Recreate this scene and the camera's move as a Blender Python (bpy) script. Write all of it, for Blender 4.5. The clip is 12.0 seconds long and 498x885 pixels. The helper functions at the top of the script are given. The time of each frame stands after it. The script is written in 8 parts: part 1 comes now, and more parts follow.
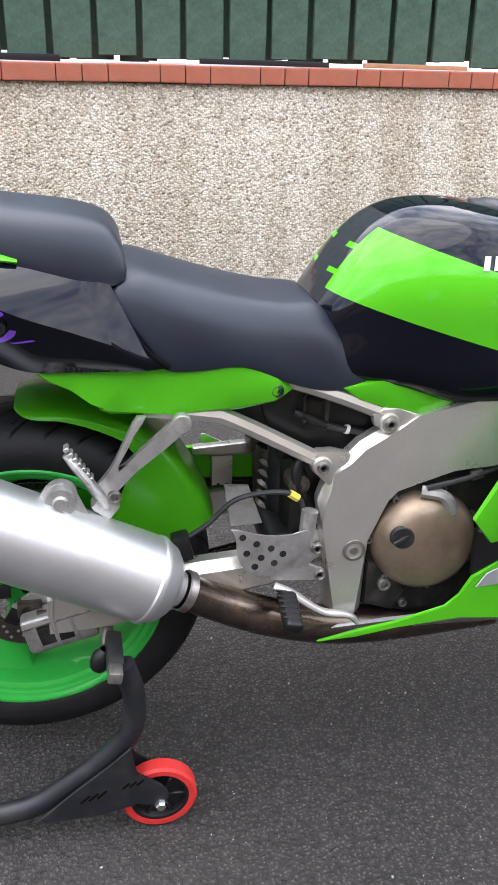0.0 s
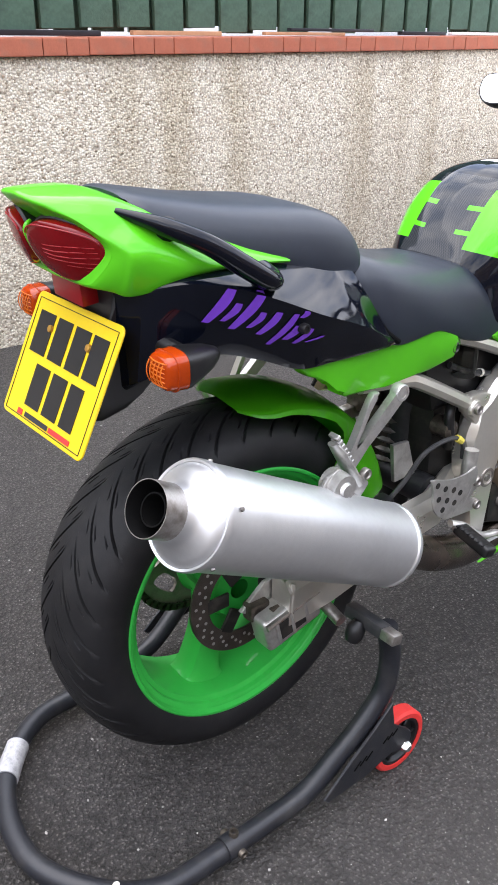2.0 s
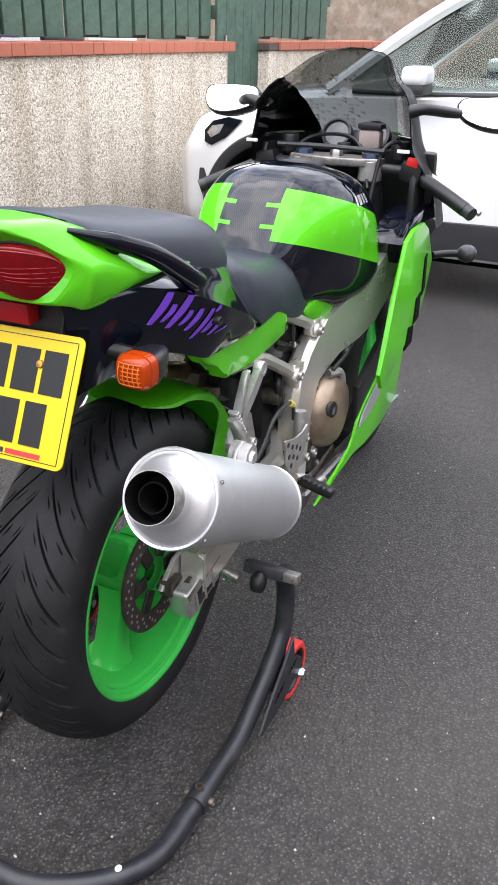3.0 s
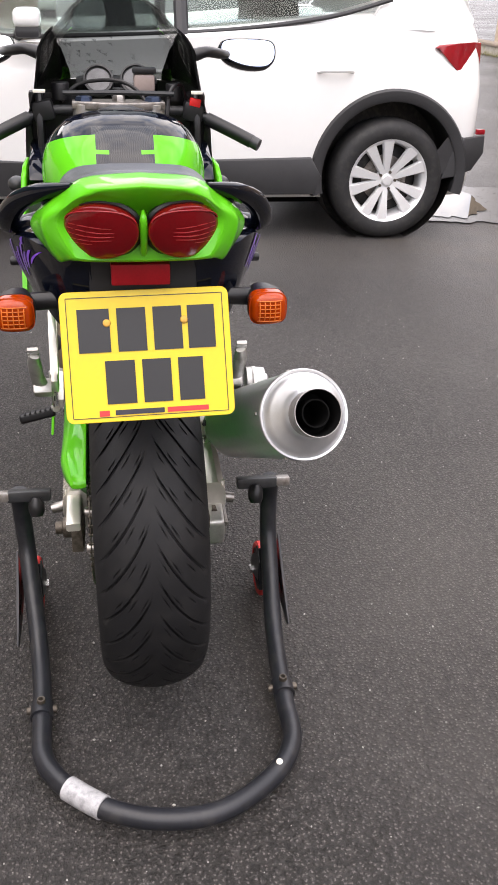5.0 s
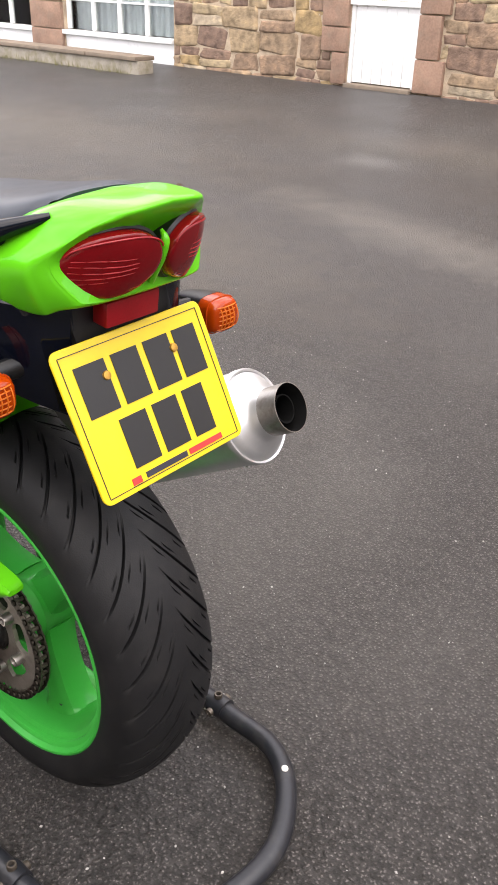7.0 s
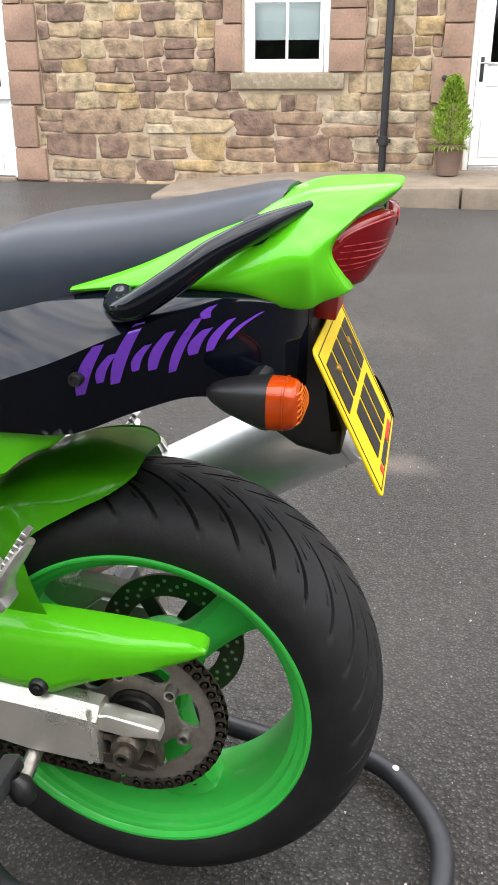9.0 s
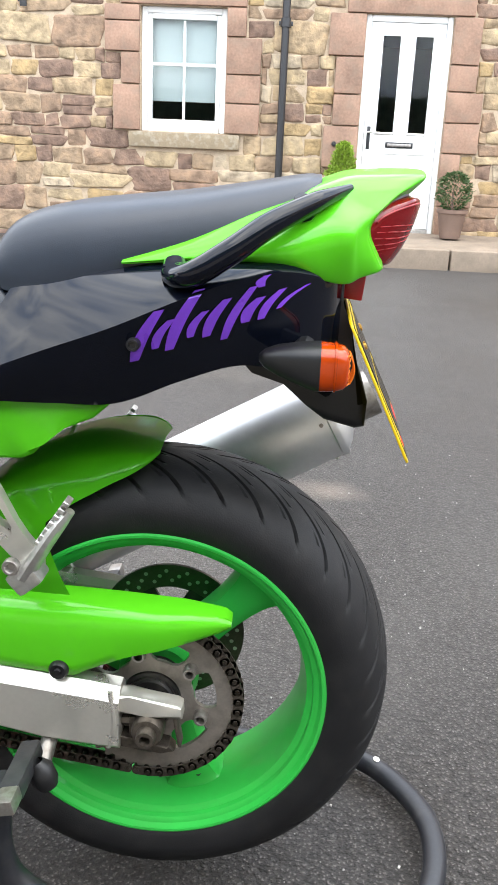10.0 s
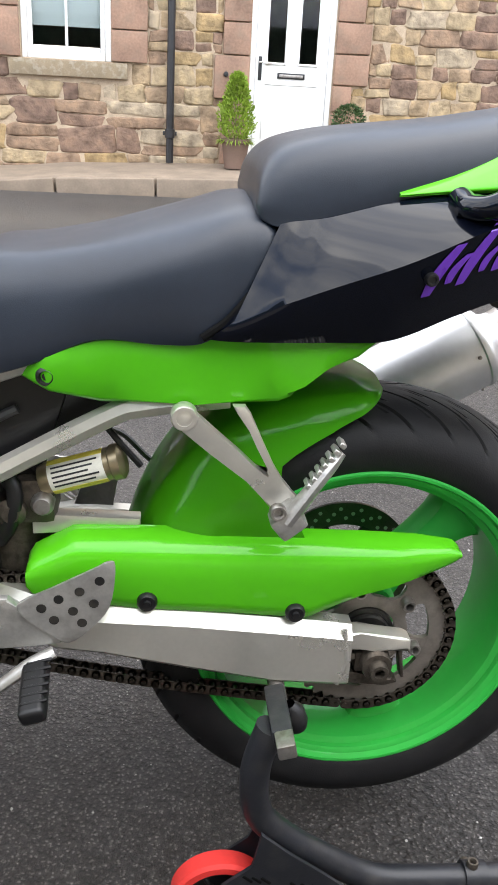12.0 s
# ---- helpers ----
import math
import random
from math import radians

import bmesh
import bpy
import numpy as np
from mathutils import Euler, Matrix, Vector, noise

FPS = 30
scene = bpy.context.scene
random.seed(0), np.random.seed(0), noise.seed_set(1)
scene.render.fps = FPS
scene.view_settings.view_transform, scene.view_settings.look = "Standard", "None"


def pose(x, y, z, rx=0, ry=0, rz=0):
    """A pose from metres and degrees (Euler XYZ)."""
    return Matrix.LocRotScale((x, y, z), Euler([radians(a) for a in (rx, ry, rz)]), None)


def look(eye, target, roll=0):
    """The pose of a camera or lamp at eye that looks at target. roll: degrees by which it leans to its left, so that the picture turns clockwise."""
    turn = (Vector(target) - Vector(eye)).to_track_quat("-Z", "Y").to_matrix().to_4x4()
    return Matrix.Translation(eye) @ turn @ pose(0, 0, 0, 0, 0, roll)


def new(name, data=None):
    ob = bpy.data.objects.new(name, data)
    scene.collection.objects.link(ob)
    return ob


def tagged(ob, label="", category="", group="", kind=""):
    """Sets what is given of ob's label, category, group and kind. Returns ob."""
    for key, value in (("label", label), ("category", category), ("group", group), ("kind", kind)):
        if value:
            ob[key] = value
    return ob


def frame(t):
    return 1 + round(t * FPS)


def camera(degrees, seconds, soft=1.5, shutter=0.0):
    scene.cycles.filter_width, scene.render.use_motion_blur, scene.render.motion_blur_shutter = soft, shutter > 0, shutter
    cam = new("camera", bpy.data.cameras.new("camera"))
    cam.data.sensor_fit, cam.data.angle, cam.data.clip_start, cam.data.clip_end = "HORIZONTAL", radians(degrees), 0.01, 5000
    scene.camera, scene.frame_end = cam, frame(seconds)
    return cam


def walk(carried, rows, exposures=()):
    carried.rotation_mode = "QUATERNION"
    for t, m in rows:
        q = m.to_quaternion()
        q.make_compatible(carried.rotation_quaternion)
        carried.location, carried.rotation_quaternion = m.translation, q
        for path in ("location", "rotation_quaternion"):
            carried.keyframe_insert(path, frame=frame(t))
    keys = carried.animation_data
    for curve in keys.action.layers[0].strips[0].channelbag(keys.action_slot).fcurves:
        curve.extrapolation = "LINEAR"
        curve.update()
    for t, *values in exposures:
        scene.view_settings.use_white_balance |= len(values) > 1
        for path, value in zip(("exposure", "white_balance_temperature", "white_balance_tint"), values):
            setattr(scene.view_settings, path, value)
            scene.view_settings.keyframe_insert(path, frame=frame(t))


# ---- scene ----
cam = camera(32.5, 12.0, soft=1.7)
PATH = [
    (0, (0.118, -1.344, 1.187), (0.478, 0.446, 0.371), 1.4),
    (0.5, (-0.081, -1.275, 1.185), (0.416, 0.472, 0.348), 0.6),
    (1, (-0.366, -1.244, 1.207), (0.363, 0.414, 0.358), 0.4),
    (1.5, (-0.552, -1.151, 1.193), (0.327, 0.432, 0.344), 0.5),
    (2, (-0.732, -1.001, 1.216), (0.389, 0.402, 0.336), 0.5),
    (2.5, (-0.882, -0.9, 1.224), (0.533, 0.204, 0.343), 1.5),
    (3, (-1.104, -0.764, 1.251), (0.531, -0.01, 0.379), 1.5),
    (3.2, (-1.166, -0.699, 1.262), (0.503, -0.032, 0.384), 1.5),
    (4.8, (-1.366, -0.011, 1.257), (0.381, -0.195, 0.302), 1.2),
    (5, (-1.373, 0.045, 1.259), (0.359, -0.256, 0.304), 1.8),
    (5.5, (-1.288, 0.193, 1.233), (0.383, -0.329, 0.264), 0.8),
    (6, (-1.111, 0.313, 1.228), (0.446, -0.439, 0.223), 0.4),
    (6.5, (-1.027, 0.416, 1.218), (0.342, -0.639, 0.211), 2.5),
    (7, (-0.924, 0.632, 1.236), (0.184, -0.729, 0.276), 2.0),
    (7.5, (-0.794, 0.747, 1.237), (0.125, -0.781, 0.331), 1.9),
    (7.7, (-0.697, 0.772, 1.227), (0.161, -0.805, 0.346), 1.5),
    (9.3, (-0.289, 0.998, 1.09), (-0.026, -0.8355, 0.332), 0.8),
    (9.5, (-0.267, 1.0265, 1.069), (-0.065, -0.82, 0.327), 1.55),
    (10, (-0.167, 1.0545, 1.041), (-0.062, -0.8405, 0.4065), 2.6),
    (10.5, (-0.0185, 1.021, 1.0025), (0.0725, -0.8485, 0.2935), 1.15),
    (11, (0.071, 0.969, 1.0075), (0.085, -0.784, 0.046), 1.8),
    (11.5, (0.1355, 0.985, 1.006), (0.016, -0.833, 0.185), 3.4),
    (12, (0.284, 1.0415, 1.016), (0.0645, -0.7995, 0.264), 3.2),
]
walk(cam, [(t, look(eye, target, roll)) for t, eye, target, roll in PATH],
     exposures=[(0.0, 0.84, 6380, 14), (3.0, 0.84, 6480, 14), (5.0, 0.64, 7050, 17), (6.0, 0.74, 7130, 16), (7.0, 0.86, 7180, 16), (7.5, 0.20, 7500, 16), (9.5, 1.22, 6570, 8), (10.0, 1.30, 6520, 8), (10.5, 0.85, 6500, 7), (11.0, 1.05, 6500, 11), (11.5, 1.18, 6500, 11), (12.0, 0.98, 6600, 10)])

# ---------------------------------------------------------------- light
world = bpy.data.worlds.new("world")
scene.world = world
world.use_nodes = True
wn, wl = world.node_tree.nodes, world.node_tree.links
wn.clear()
sky = wn.new("ShaderNodeTexSky")
sky.sky_type = "NISHITA"
sky.sun_disc = False
sky.sun_elevation, sky.sun_rotation = radians(73), radians(-63)
sky.air_density, sky.dust_density, sky.ozone_density = 1.0, 3.0, 1.0
wcoord = wn.new("ShaderNodeTexCoord")
cloud = wn.new("ShaderNodeTexNoise")
cloud.inputs["Scale"].default_value, cloud.inputs["Detail"].default_value = 4.2, 9.0
cloud.inputs["Roughness"].default_value = 0.62
cloud_ramp = wn.new("ShaderNodeValToRGB")
cloud_ramp.color_ramp.elements[0].position, cloud_ramp.color_ramp.elements[0].color = 0.38, (7.6, 9.4, 13.0, 1)
cloud_ramp.color_ramp.elements[1].position, cloud_ramp.color_ramp.elements[1].color = 0.64, (29.0, 28.8, 28.4, 1)
sky_mix = wn.new("ShaderNodeMix")
sky_mix.data_type = "RGBA"
sky_mix.inputs[0].default_value = 0.82
background = wn.new("ShaderNodeBackground")
background.inputs["Strength"].default_value = 0.12
wout = wn.new("ShaderNodeOutputWorld")
wl.new(wcoord.outputs["Generated"], cloud.inputs["Vector"])
wl.new(cloud.outputs["Fac"], cloud_ramp.inputs["Fac"])
wl.new(sky.outputs["Color"], sky_mix.inputs[6])
wl.new(cloud_ramp.outputs["Color"], sky_mix.inputs[7])
wl.new(sky_mix.outputs[2], background.inputs["Color"])
wl.new(background.outputs[0], wout.inputs["Surface"])
sun = new("sun", bpy.data.lights.new("sun", "SUN"))
sun.data.energy, sun.data.angle, sun.data.color = 1.5, radians(70), (1.0, 0.96, 0.9)
sun.matrix_world = look((-1.6, 0.8, 6), (0, 0, 0))


# ---------------------------------------------------------------- materials
def ramp_node(nt, stops):
    r = nt.nodes.new("ShaderNodeValToRGB")
    els = r.color_ramp.elements
    while len(els) < len(stops):
        els.new(0.5)
    for e, (p, c) in zip(els, stops):
        e.position, e.color = p, (*c, 1)
    return r


def mat(name, color, rough=0.5, metal=0.0, coat=0.0, vary=0.12, scale=12.0, bump=0.0, bump_scale=250.0, rough_vary=0.1, ior=1.45, grime=None, grime_amount=0.5, spec=0.5):
    """A surface with a base colour, soft variation at two scales, wear in its gloss and fine relief."""
    m = bpy.data.materials.new(name)
    m.use_nodes = True
    nt = m.node_tree
    b = nt.nodes["Principled BSDF"]
    b.inputs["Metallic"].default_value, b.inputs["IOR"].default_value = metal, ior
    b.inputs["Coat Weight"].default_value, b.inputs["Coat Roughness"].default_value = coat, 0.04
    b.inputs["Specular IOR Level"].default_value = spec
    tc = nt.nodes.new("ShaderNodeTexCoord")
    n1 = nt.nodes.new("ShaderNodeTexNoise")
    n1.inputs["Scale"].default_value, n1.inputs["Detail"].default_value = scale, 5.0
    n2 = nt.nodes.new("ShaderNodeTexNoise")
    n2.inputs["Scale"].default_value, n2.inputs["Detail"].default_value = scale * 11, 3.0
    for n in (n1, n2):
        nt.links.new(tc.outputs["Object"], n.inputs["Vector"])
    add = nt.nodes.new("ShaderNodeMath")
    add.operation = "MULTIPLY_ADD"
    nt.links.new(n2.outputs["Fac"], add.inputs[0])
    add.inputs[1].default_value = 0.5
    nt.links.new(n1.outputs["Fac"], add.inputs[2])
    lo = tuple(max(0.0, c * (1 - vary)) for c in color)
    hi = tuple(min(1.0, c * (1 + vary)) for c in color)
    r = ramp_node(nt, [(0.45, lo), (1.05, hi)])
    nt.links.new(add.outputs[0], r.inputs["Fac"])
    out = r.outputs["Color"]
    if grime:
        g = nt.nodes.new("ShaderNodeTexNoise")
        g.inputs["Scale"].default_value, g.inputs["Detail"].default_value = scale * 2.2, 8.0
        nt.links.new(tc.outputs["Object"], g.inputs["Vector"])
        gr = nt.nodes.new("ShaderNodeMapRange")
        gr.inputs[1].default_value, gr.inputs[2].default_value, gr.inputs[4].default_value = 0.48, 0.7, grime_amount
        nt.links.new(g.outputs["Fac"], gr.inputs[0])
        mx = nt.nodes.new("ShaderNodeMix")
        mx.data_type = "RGBA"
        nt.links.new(gr.outputs[0], mx.inputs[0])
        nt.links.new(out, mx.inputs[6])
        mx.inputs[7].default_value = (*grime, 1)
        out = mx.outputs[2]
    nt.links.new(out, b.inputs["Base Color"])
    rr = nt.nodes.new("ShaderNodeMapRange")
    rr.inputs[3].default_value, rr.inputs[4].default_value = max(0.02, rough - rough_vary), min(1.0, rough + rough_vary)
    nt.links.new(n1.outputs["Fac"], rr.inputs[0])
    nt.links.new(rr.outputs[0], b.inputs["Roughness"])
    if bump:
        n3 = nt.nodes.new("ShaderNodeTexNoise")
        n3.inputs["Scale"].default_value, n3.inputs["Detail"].default_value = bump_scale, 4.0
        nt.links.new(tc.outputs["Object"], n3.inputs["Vector"])
        bp = nt.nodes.new("ShaderNodeBump")
        bp.inputs["Strength"].default_value, bp.inputs["Distance"].default_value = bump, 0.004
        nt.links.new(n3.outputs["Fac"], bp.inputs["Height"])
        nt.links.new(bp.outputs[0], b.inputs["Normal"])
    return m


GREEN = mat("lime_paint", (0.080, 0.45, 0.010), 0.35, coat=0.55, vary=0.04, scale=4, rough_vary=0.06, spec=0.1)
WHEEL_GREEN = mat("wheel_green_paint", (0.03, 0.40, 0.055), 0.4, coat=0.25, spec=0.2, vary=0.06, scale=6, grime=(0.05, 0.22, 0.05), grime_amount=0.25)
BLACK_GLOSS = mat("black_lacquer", (0.0028, 0.0038, 0.0080), 0.06, vary=0.2, scale=5, rough_vary=0.025, spec=0.36)
VINYL = mat("seat_vinyl", (0.0125, 0.0175, 0.028), 0.40, vary=0.16, scale=9, bump=0.07, bump_scale=900)
BLACK_PLASTIC = mat("black_plastic", (0.007, 0.007, 0.008), 0.42, vary=0.2, scale=14, bump=0.05, bump_scale=500)
SATIN_BLACK = mat("satin_black_metal", (0.02, 0.021, 0.023), 0.4, vary=0.3, scale=16, bump=0.04, grime=(0.09, 0.085, 0.08), grime_amount=0.25)
STAND_PAINT = mat("grey_black_powder_coat", (0.013, 0.014, 0.018), 0.40, vary=0.25, scale=14, bump=0.08, bump_scale=420, grime=(0.06, 0.056, 0.053), grime_amount=0.3)
RUBBER = mat("tyre_rubber", (0.008, 0.008, 0.009), 0.6, vary=0.25, scale=14, bump=0.1, bump_scale=500, grime=(0.022, 0.021, 0.02), grime_amount=0.35, spec=0.35)
FRAME_SILVER = mat("frame_silver_paint", (0.66, 0.635, 0.575), 0.30, metal=0.75, vary=0.06, scale=14, bump=0.03, bump_scale=700)
ALLOY = mat("cast_alloy", (0.52, 0.51, 0.49), 0.42, metal=0.8, vary=0.15, scale=22, bump=0.08, bump_scale=350, grime=(0.16, 0.14, 0.12), grime_amount=0.35)
CAN = mat("brushed_can_aluminium", (0.70, 0.71, 0.72), 0.42, metal=0.88, vary=0.07, scale=9, rough_vary=0.07, bump=0.03, bump_scale=600)
STEEL = mat("dull_steel", (0.36, 0.34, 0.32), 0.4, metal=0.9, vary=0.2, scale=30, grime=(0.10, 0.07, 0.05), grime_amount=0.5)
DIRTY_STEEL = mat("oily_steel", (0.10, 0.085, 0.07), 0.45, metal=0.7, vary=0.35, scale=40, grime=(0.03, 0.025, 0.02), grime_amount=0.7)
HEADER_STEEL = mat("heat_browned_steel", (0.17, 0.13, 0.105), 0.26, metal=0.95, vary=0.4, scale=10, grime=(0.05, 0.04, 0.035), grime_amount=0.5)
BRONZE = mat("bronze_engine_paint", (0.27, 0.205, 0.145), 0.36, metal=0.6, vary=0.12, scale=12, grime=(0.06, 0.05, 0.04), grime_amount=0.3)
ENGINE_BLACK = mat("engine_black", (0.010, 0.0095, 0.009), 0.5, vary=0.4, scale=18, grime=(0.07, 0.06, 0.05), grime_amount=0.45)
CHROME = mat("polished_steel", (0.75, 0.75, 0.74), 0.14, metal=1.0, vary=0.05, scale=20)
RED_RUBBER = mat("red_polyurethane", (0.62, 0.035, 0.03), 0.5, vary=0.08, scale=14, bump=0.04, grime=(0.25, 0.03, 0.03), grime_amount=0.3)
PLATE_YELLOW = mat("reflective_yellow", (0.68, 0.485, 0.010), 0.34, vary=0.06, scale=8)
BRASS = mat("brass_screw", (0.45, 0.25, 0.05), 0.4, metal=0.7, vary=0.2, scale=60)
PLATE_BLACK = mat("plate_black", (0.012, 0.012, 0.013), 0.4)
PURPLE = mat("purple_decal", (0.17, 0.045, 0.52), 0.3, coat=0.4, vary=0.1, scale=20)
RED_BUTTON = mat("red_switch", (0.7, 0.02, 0.02), 0.4)
PALE_LABEL = mat("pale_label", (0.72, 0.7, 0.62), 0.5, vary=0.1, scale=40)
YELLOW_LABEL = mat("yellow_label", (0.65, 0.55, 0.08), 0.5, vary=0.15, scale=60)
DARK_PRINT = mat("dark_print", (0.02, 0.02, 0.03), 0.5)
RED_PRINT = mat("red_print", (0.6, 0.03, 0.03), 0.5)
SHOCK_GOLD = mat("gold_anodised", (0.33, 0.27, 0.17), 0.35, metal=0.8, vary=0.15, scale=20, grime=(0.08, 0.07, 0.05), grime_amount=0.3)
TANK_GREY = mat("silver_fairing_paint", (0.42, 0.43, 0.44), 0.3, metal=0.4, coat=0.5, vary=0.06, scale=8)
DISC_STEEL = mat("browned_disc_steel", (0.085, 0.072, 0.062), 0.38, metal=0.7, vary=0.3, scale=30)
# Tailpipe soot; the same black paints shade in gaps, vents and slots.
SOOT_AND_SHADE = mat("soot_and_shade", (0.004, 0.004, 0.004), 0.85, vary=0.3, scale=30, spec=0.1)
SPROCKET_STEEL = mat("worn_sprocket_steel", (0.24, 0.215, 0.19), 0.45, metal=0.55, vary=0.15, scale=25, grime=(0.10, 0.085, 0.07), grime_amount=0.4)
MIRROR = mat("mirror_glass", (0.92, 0.93, 0.93), 0.03, metal=1.0, vary=0.01, rough_vary=0.01)


def lens_mat(name, color, rough=0.12):
    return mat(name, color, rough, coat=0.10, vary=0.15, scale=30, rough_vary=0.04, spec=0.4)


RED_LENS = lens_mat("red_lens", (0.150, 0.0022, 0.0042))
# Flute colours are brighter lens copies, with the ribs' glow put in.
RED_FLUTE_LIT = lens_mat("red_lens_flute_lit", (0.34, 0.0045, 0.0085), 0.55)
AMBER_LENS = lens_mat("amber_lens", (0.32, 0.033, 0.0012))
AMBER_FLUTE_LIT = lens_mat("amber_lens_flute_lit", (0.58, 0.125, 0.006), 0.5)
RED_REFLECTOR = lens_mat("red_reflector", (0.26, 0.006, 0.010), 0.3)


def glass_mat(name, color, rough=0.02, ior=1.3):
    m = bpy.data.materials.new(name)
    m.use_nodes = True
    nt = m.node_tree
    nt.nodes.remove(nt.nodes["Principled BSDF"])
    through_it = nt.nodes.new("ShaderNodeBsdfTransparent")
    through_it.inputs["Color"].default_value = (*color, 1)
    gloss = nt.nodes.new("ShaderNodeBsdfGlossy")
    gloss.inputs["Roughness"].default_value = rough
    facing = nt.nodes.new("ShaderNodeFresnel")
    facing.inputs["IOR"].default_value = ior
    both = nt.nodes.new("ShaderNodeMixShader")
    nt.links.new(facing.outputs[0], both.inputs[0])
    nt.links.new(through_it.outputs[0], both.inputs[1])
    nt.links.new(gloss.outputs[0], both.inputs[2])
    nt.links.new(both.outputs[0], nt.nodes["Material Output"].inputs["Surface"])
    return m


SMOKE_SCREEN = glass_mat("smoked_screen", (0.165, 0.178, 0.180), ior=1.16)
PANE = glass_mat("window_pane", (0.9, 0.93, 0.92))
CAR_GLASS = glass_mat("tinted_car_glass", (0.76, 0.80, 0.78))


# ---------------------------------------------------------------- mesh helpers
def bm_object(name, bm, material, parent=None, smooth=True, angle=38):
    me = bpy.data.meshes.new(name)
    bmesh.ops.recalc_face_normals(bm, faces=bm.faces)
    if smooth:
        for f in bm.faces:
            f.smooth = True
        for e in bm.edges:
            if len(e.link_faces) == 2 and e.calc_face_angle(0) > radians(angle):
                e.smooth = False
    bm.to_mesh(me)
    bm.free()
    for m in material if isinstance(material, (list, tuple)) else [material]:
        me.materials.append(m)
    ob = new(name, me)
    if parent is not None:
        ob.parent = parent
    return ob


def part(name, bm, material, parent, label="", smooth=True, angle=38):
    """Links a bmesh as one mesh object under a thing or a part."""
    ob = bm_object(name, bm, material, parent, smooth, angle)
    return tagged(ob, label=label) if label else ob


def thing(name, label, category, group="", kind="", at=(0, 0, 0), rz=0.0):
    ob = new(name)
    ob.matrix_world = pose(*at, 0, 0, rz)
    ob.empty_display_size = 0.1
    return tagged(ob, label, category, group, kind)


def spline(points, n, closed=False):
    """n samples of a smooth curve through the points."""
    p = np.array(points, float)
    k = len(p)
    if k < 3:
        t = np.linspace(0, 1, n)[:, None]
        return p[0] * (1 - t) + p[-1] * t
    out = []
    spans = k if closed else k - 1
    for u in np.linspace(0, spans, n, endpoint=not closed):
        i = min(int(u), spans - 1)
        f = u - i
        if closed:
            a, b, c, d = (p[(i + j) % k] for j in (-1, 0, 1, 2))
        else:
            b, c = p[i], p[i + 1]
            a = p[i - 1] if i > 0 else 2 * b - c
            d = p[i + 2] if i + 2 < k else 2 * c - b
        out.append(0.5 * ((2 * b) + (c - a) * f + (2 * a - 5 * b + 4 * c - d) * f**2 + (3 * b - a - 3 * c + d) * f**3))
    return np.array(out)


def skin(bm, rings, caps=True, closed=True):
    """Faces between rings of equally many points."""
    vs = [[bm.verts.new(p) for p in ring] for ring in rings]
    n = len(vs[0])
    for a, b in zip(vs, vs[1:]):
        for i in range(n if closed else n - 1):
            j = (i + 1) % n
            bm.faces.new((a[i], a[j], b[j], b[i]))
    if caps and closed:
        bm.faces.new(vs[0])
        bm.faces.new(vs[-1][::-1])
    return vs


def tube_into(bm, points, radius, sides=12, n=None, flat=1.0, smooth_path=True):
    """A round bar along a curve; radius may be a list over the points, flat squashes it upright."""
    pts = spline(points, n or max(2, 6 * (len(points) - 1)), False) if smooth_path else np.array(points, float)
    rad = np.interp(np.linspace(0, 1, len(pts)), np.linspace(0, 1, len(radius)), radius) if isinstance(radius, (list, tuple)) else [radius] * len(pts)
    rings = []
    tangents = np.gradient(pts, axis=0)
    up = Vector((0, 0, 1)) if abs(Vector(tangents[0]).normalized().z) < 0.9 else Vector((1, 0, 0))
    side = None
    for p, t, r in zip(pts, tangents, rad):
        t = Vector(t).normalized()
        side = t.cross(up).normalized() if side is None else (side - t * side.dot(t)).normalized()
        over = side.cross(t)
        rings.append([Vector(p) + side * (r * math.cos(a)) + over * (r * flat * math.sin(a)) for a in [2 * math.pi * k / sides for k in range(sides)]])
    skin(bm, rings)
    return bm


def tube(points, radius, sides=12, n=None, flat=1.0, smooth_path=True):
    return tube_into(bmesh.new(), points, radius, sides, n, flat, smooth_path)


def revolve_into(bm, profile, origin, axis, sides=48, closed=False):
    """A profile of (radius, along) turned round an axis."""
    axis = Vector(axis).normalized()
    a = axis.orthogonal().normalized()
    b = axis.cross(a)
    o = Vector(origin)
    rings = []
    for k in range(sides):
        c, s = math.cos(2 * math.pi * k / sides), math.sin(2 * math.pi * k / sides)
        rings.append([bm.verts.new(o + axis * h + (a * c + b * s) * max(r, 1e-5)) for r, h in profile])
    n = len(profile)
    for k in range(sides):
        p, q = rings[k], rings[(k + 1) % sides]
        for i in range(n if closed else n - 1):
            j = (i + 1) % n
            bm.faces.new((p[i], p[j], q[j], q[i]))
    bmesh.ops.remove_doubles(bm, verts=bm.verts, dist=2e-5)
    return bm


def revolve(profile, origin, axis, sides=48, closed=False):
    return revolve_into(bmesh.new(), profile, origin, axis, sides, closed)


def box_into(bm, size, at=(0, 0, 0), turn=None, bevel=0.0, segments=2):
    m = Matrix.Translation(at) @ (turn.to_4x4() if turn is not None else Matrix()) @ Matrix.Diagonal((*size, 1))
    made = bmesh.ops.create_cube(bm, size=1.0, matrix=m)
    if bevel:
        edges = list({e for v in made["verts"] for e in v.link_edges})
        bmesh.ops.bevel(bm, geom=edges, offset=bevel, segments=segments, affect="EDGES", profile=0.6)
    return bm


def box(size, at=(0, 0, 0), turn=None, bevel=0.0, segments=2):
    return box_into(bmesh.new(), size, at, turn, bevel, segments)


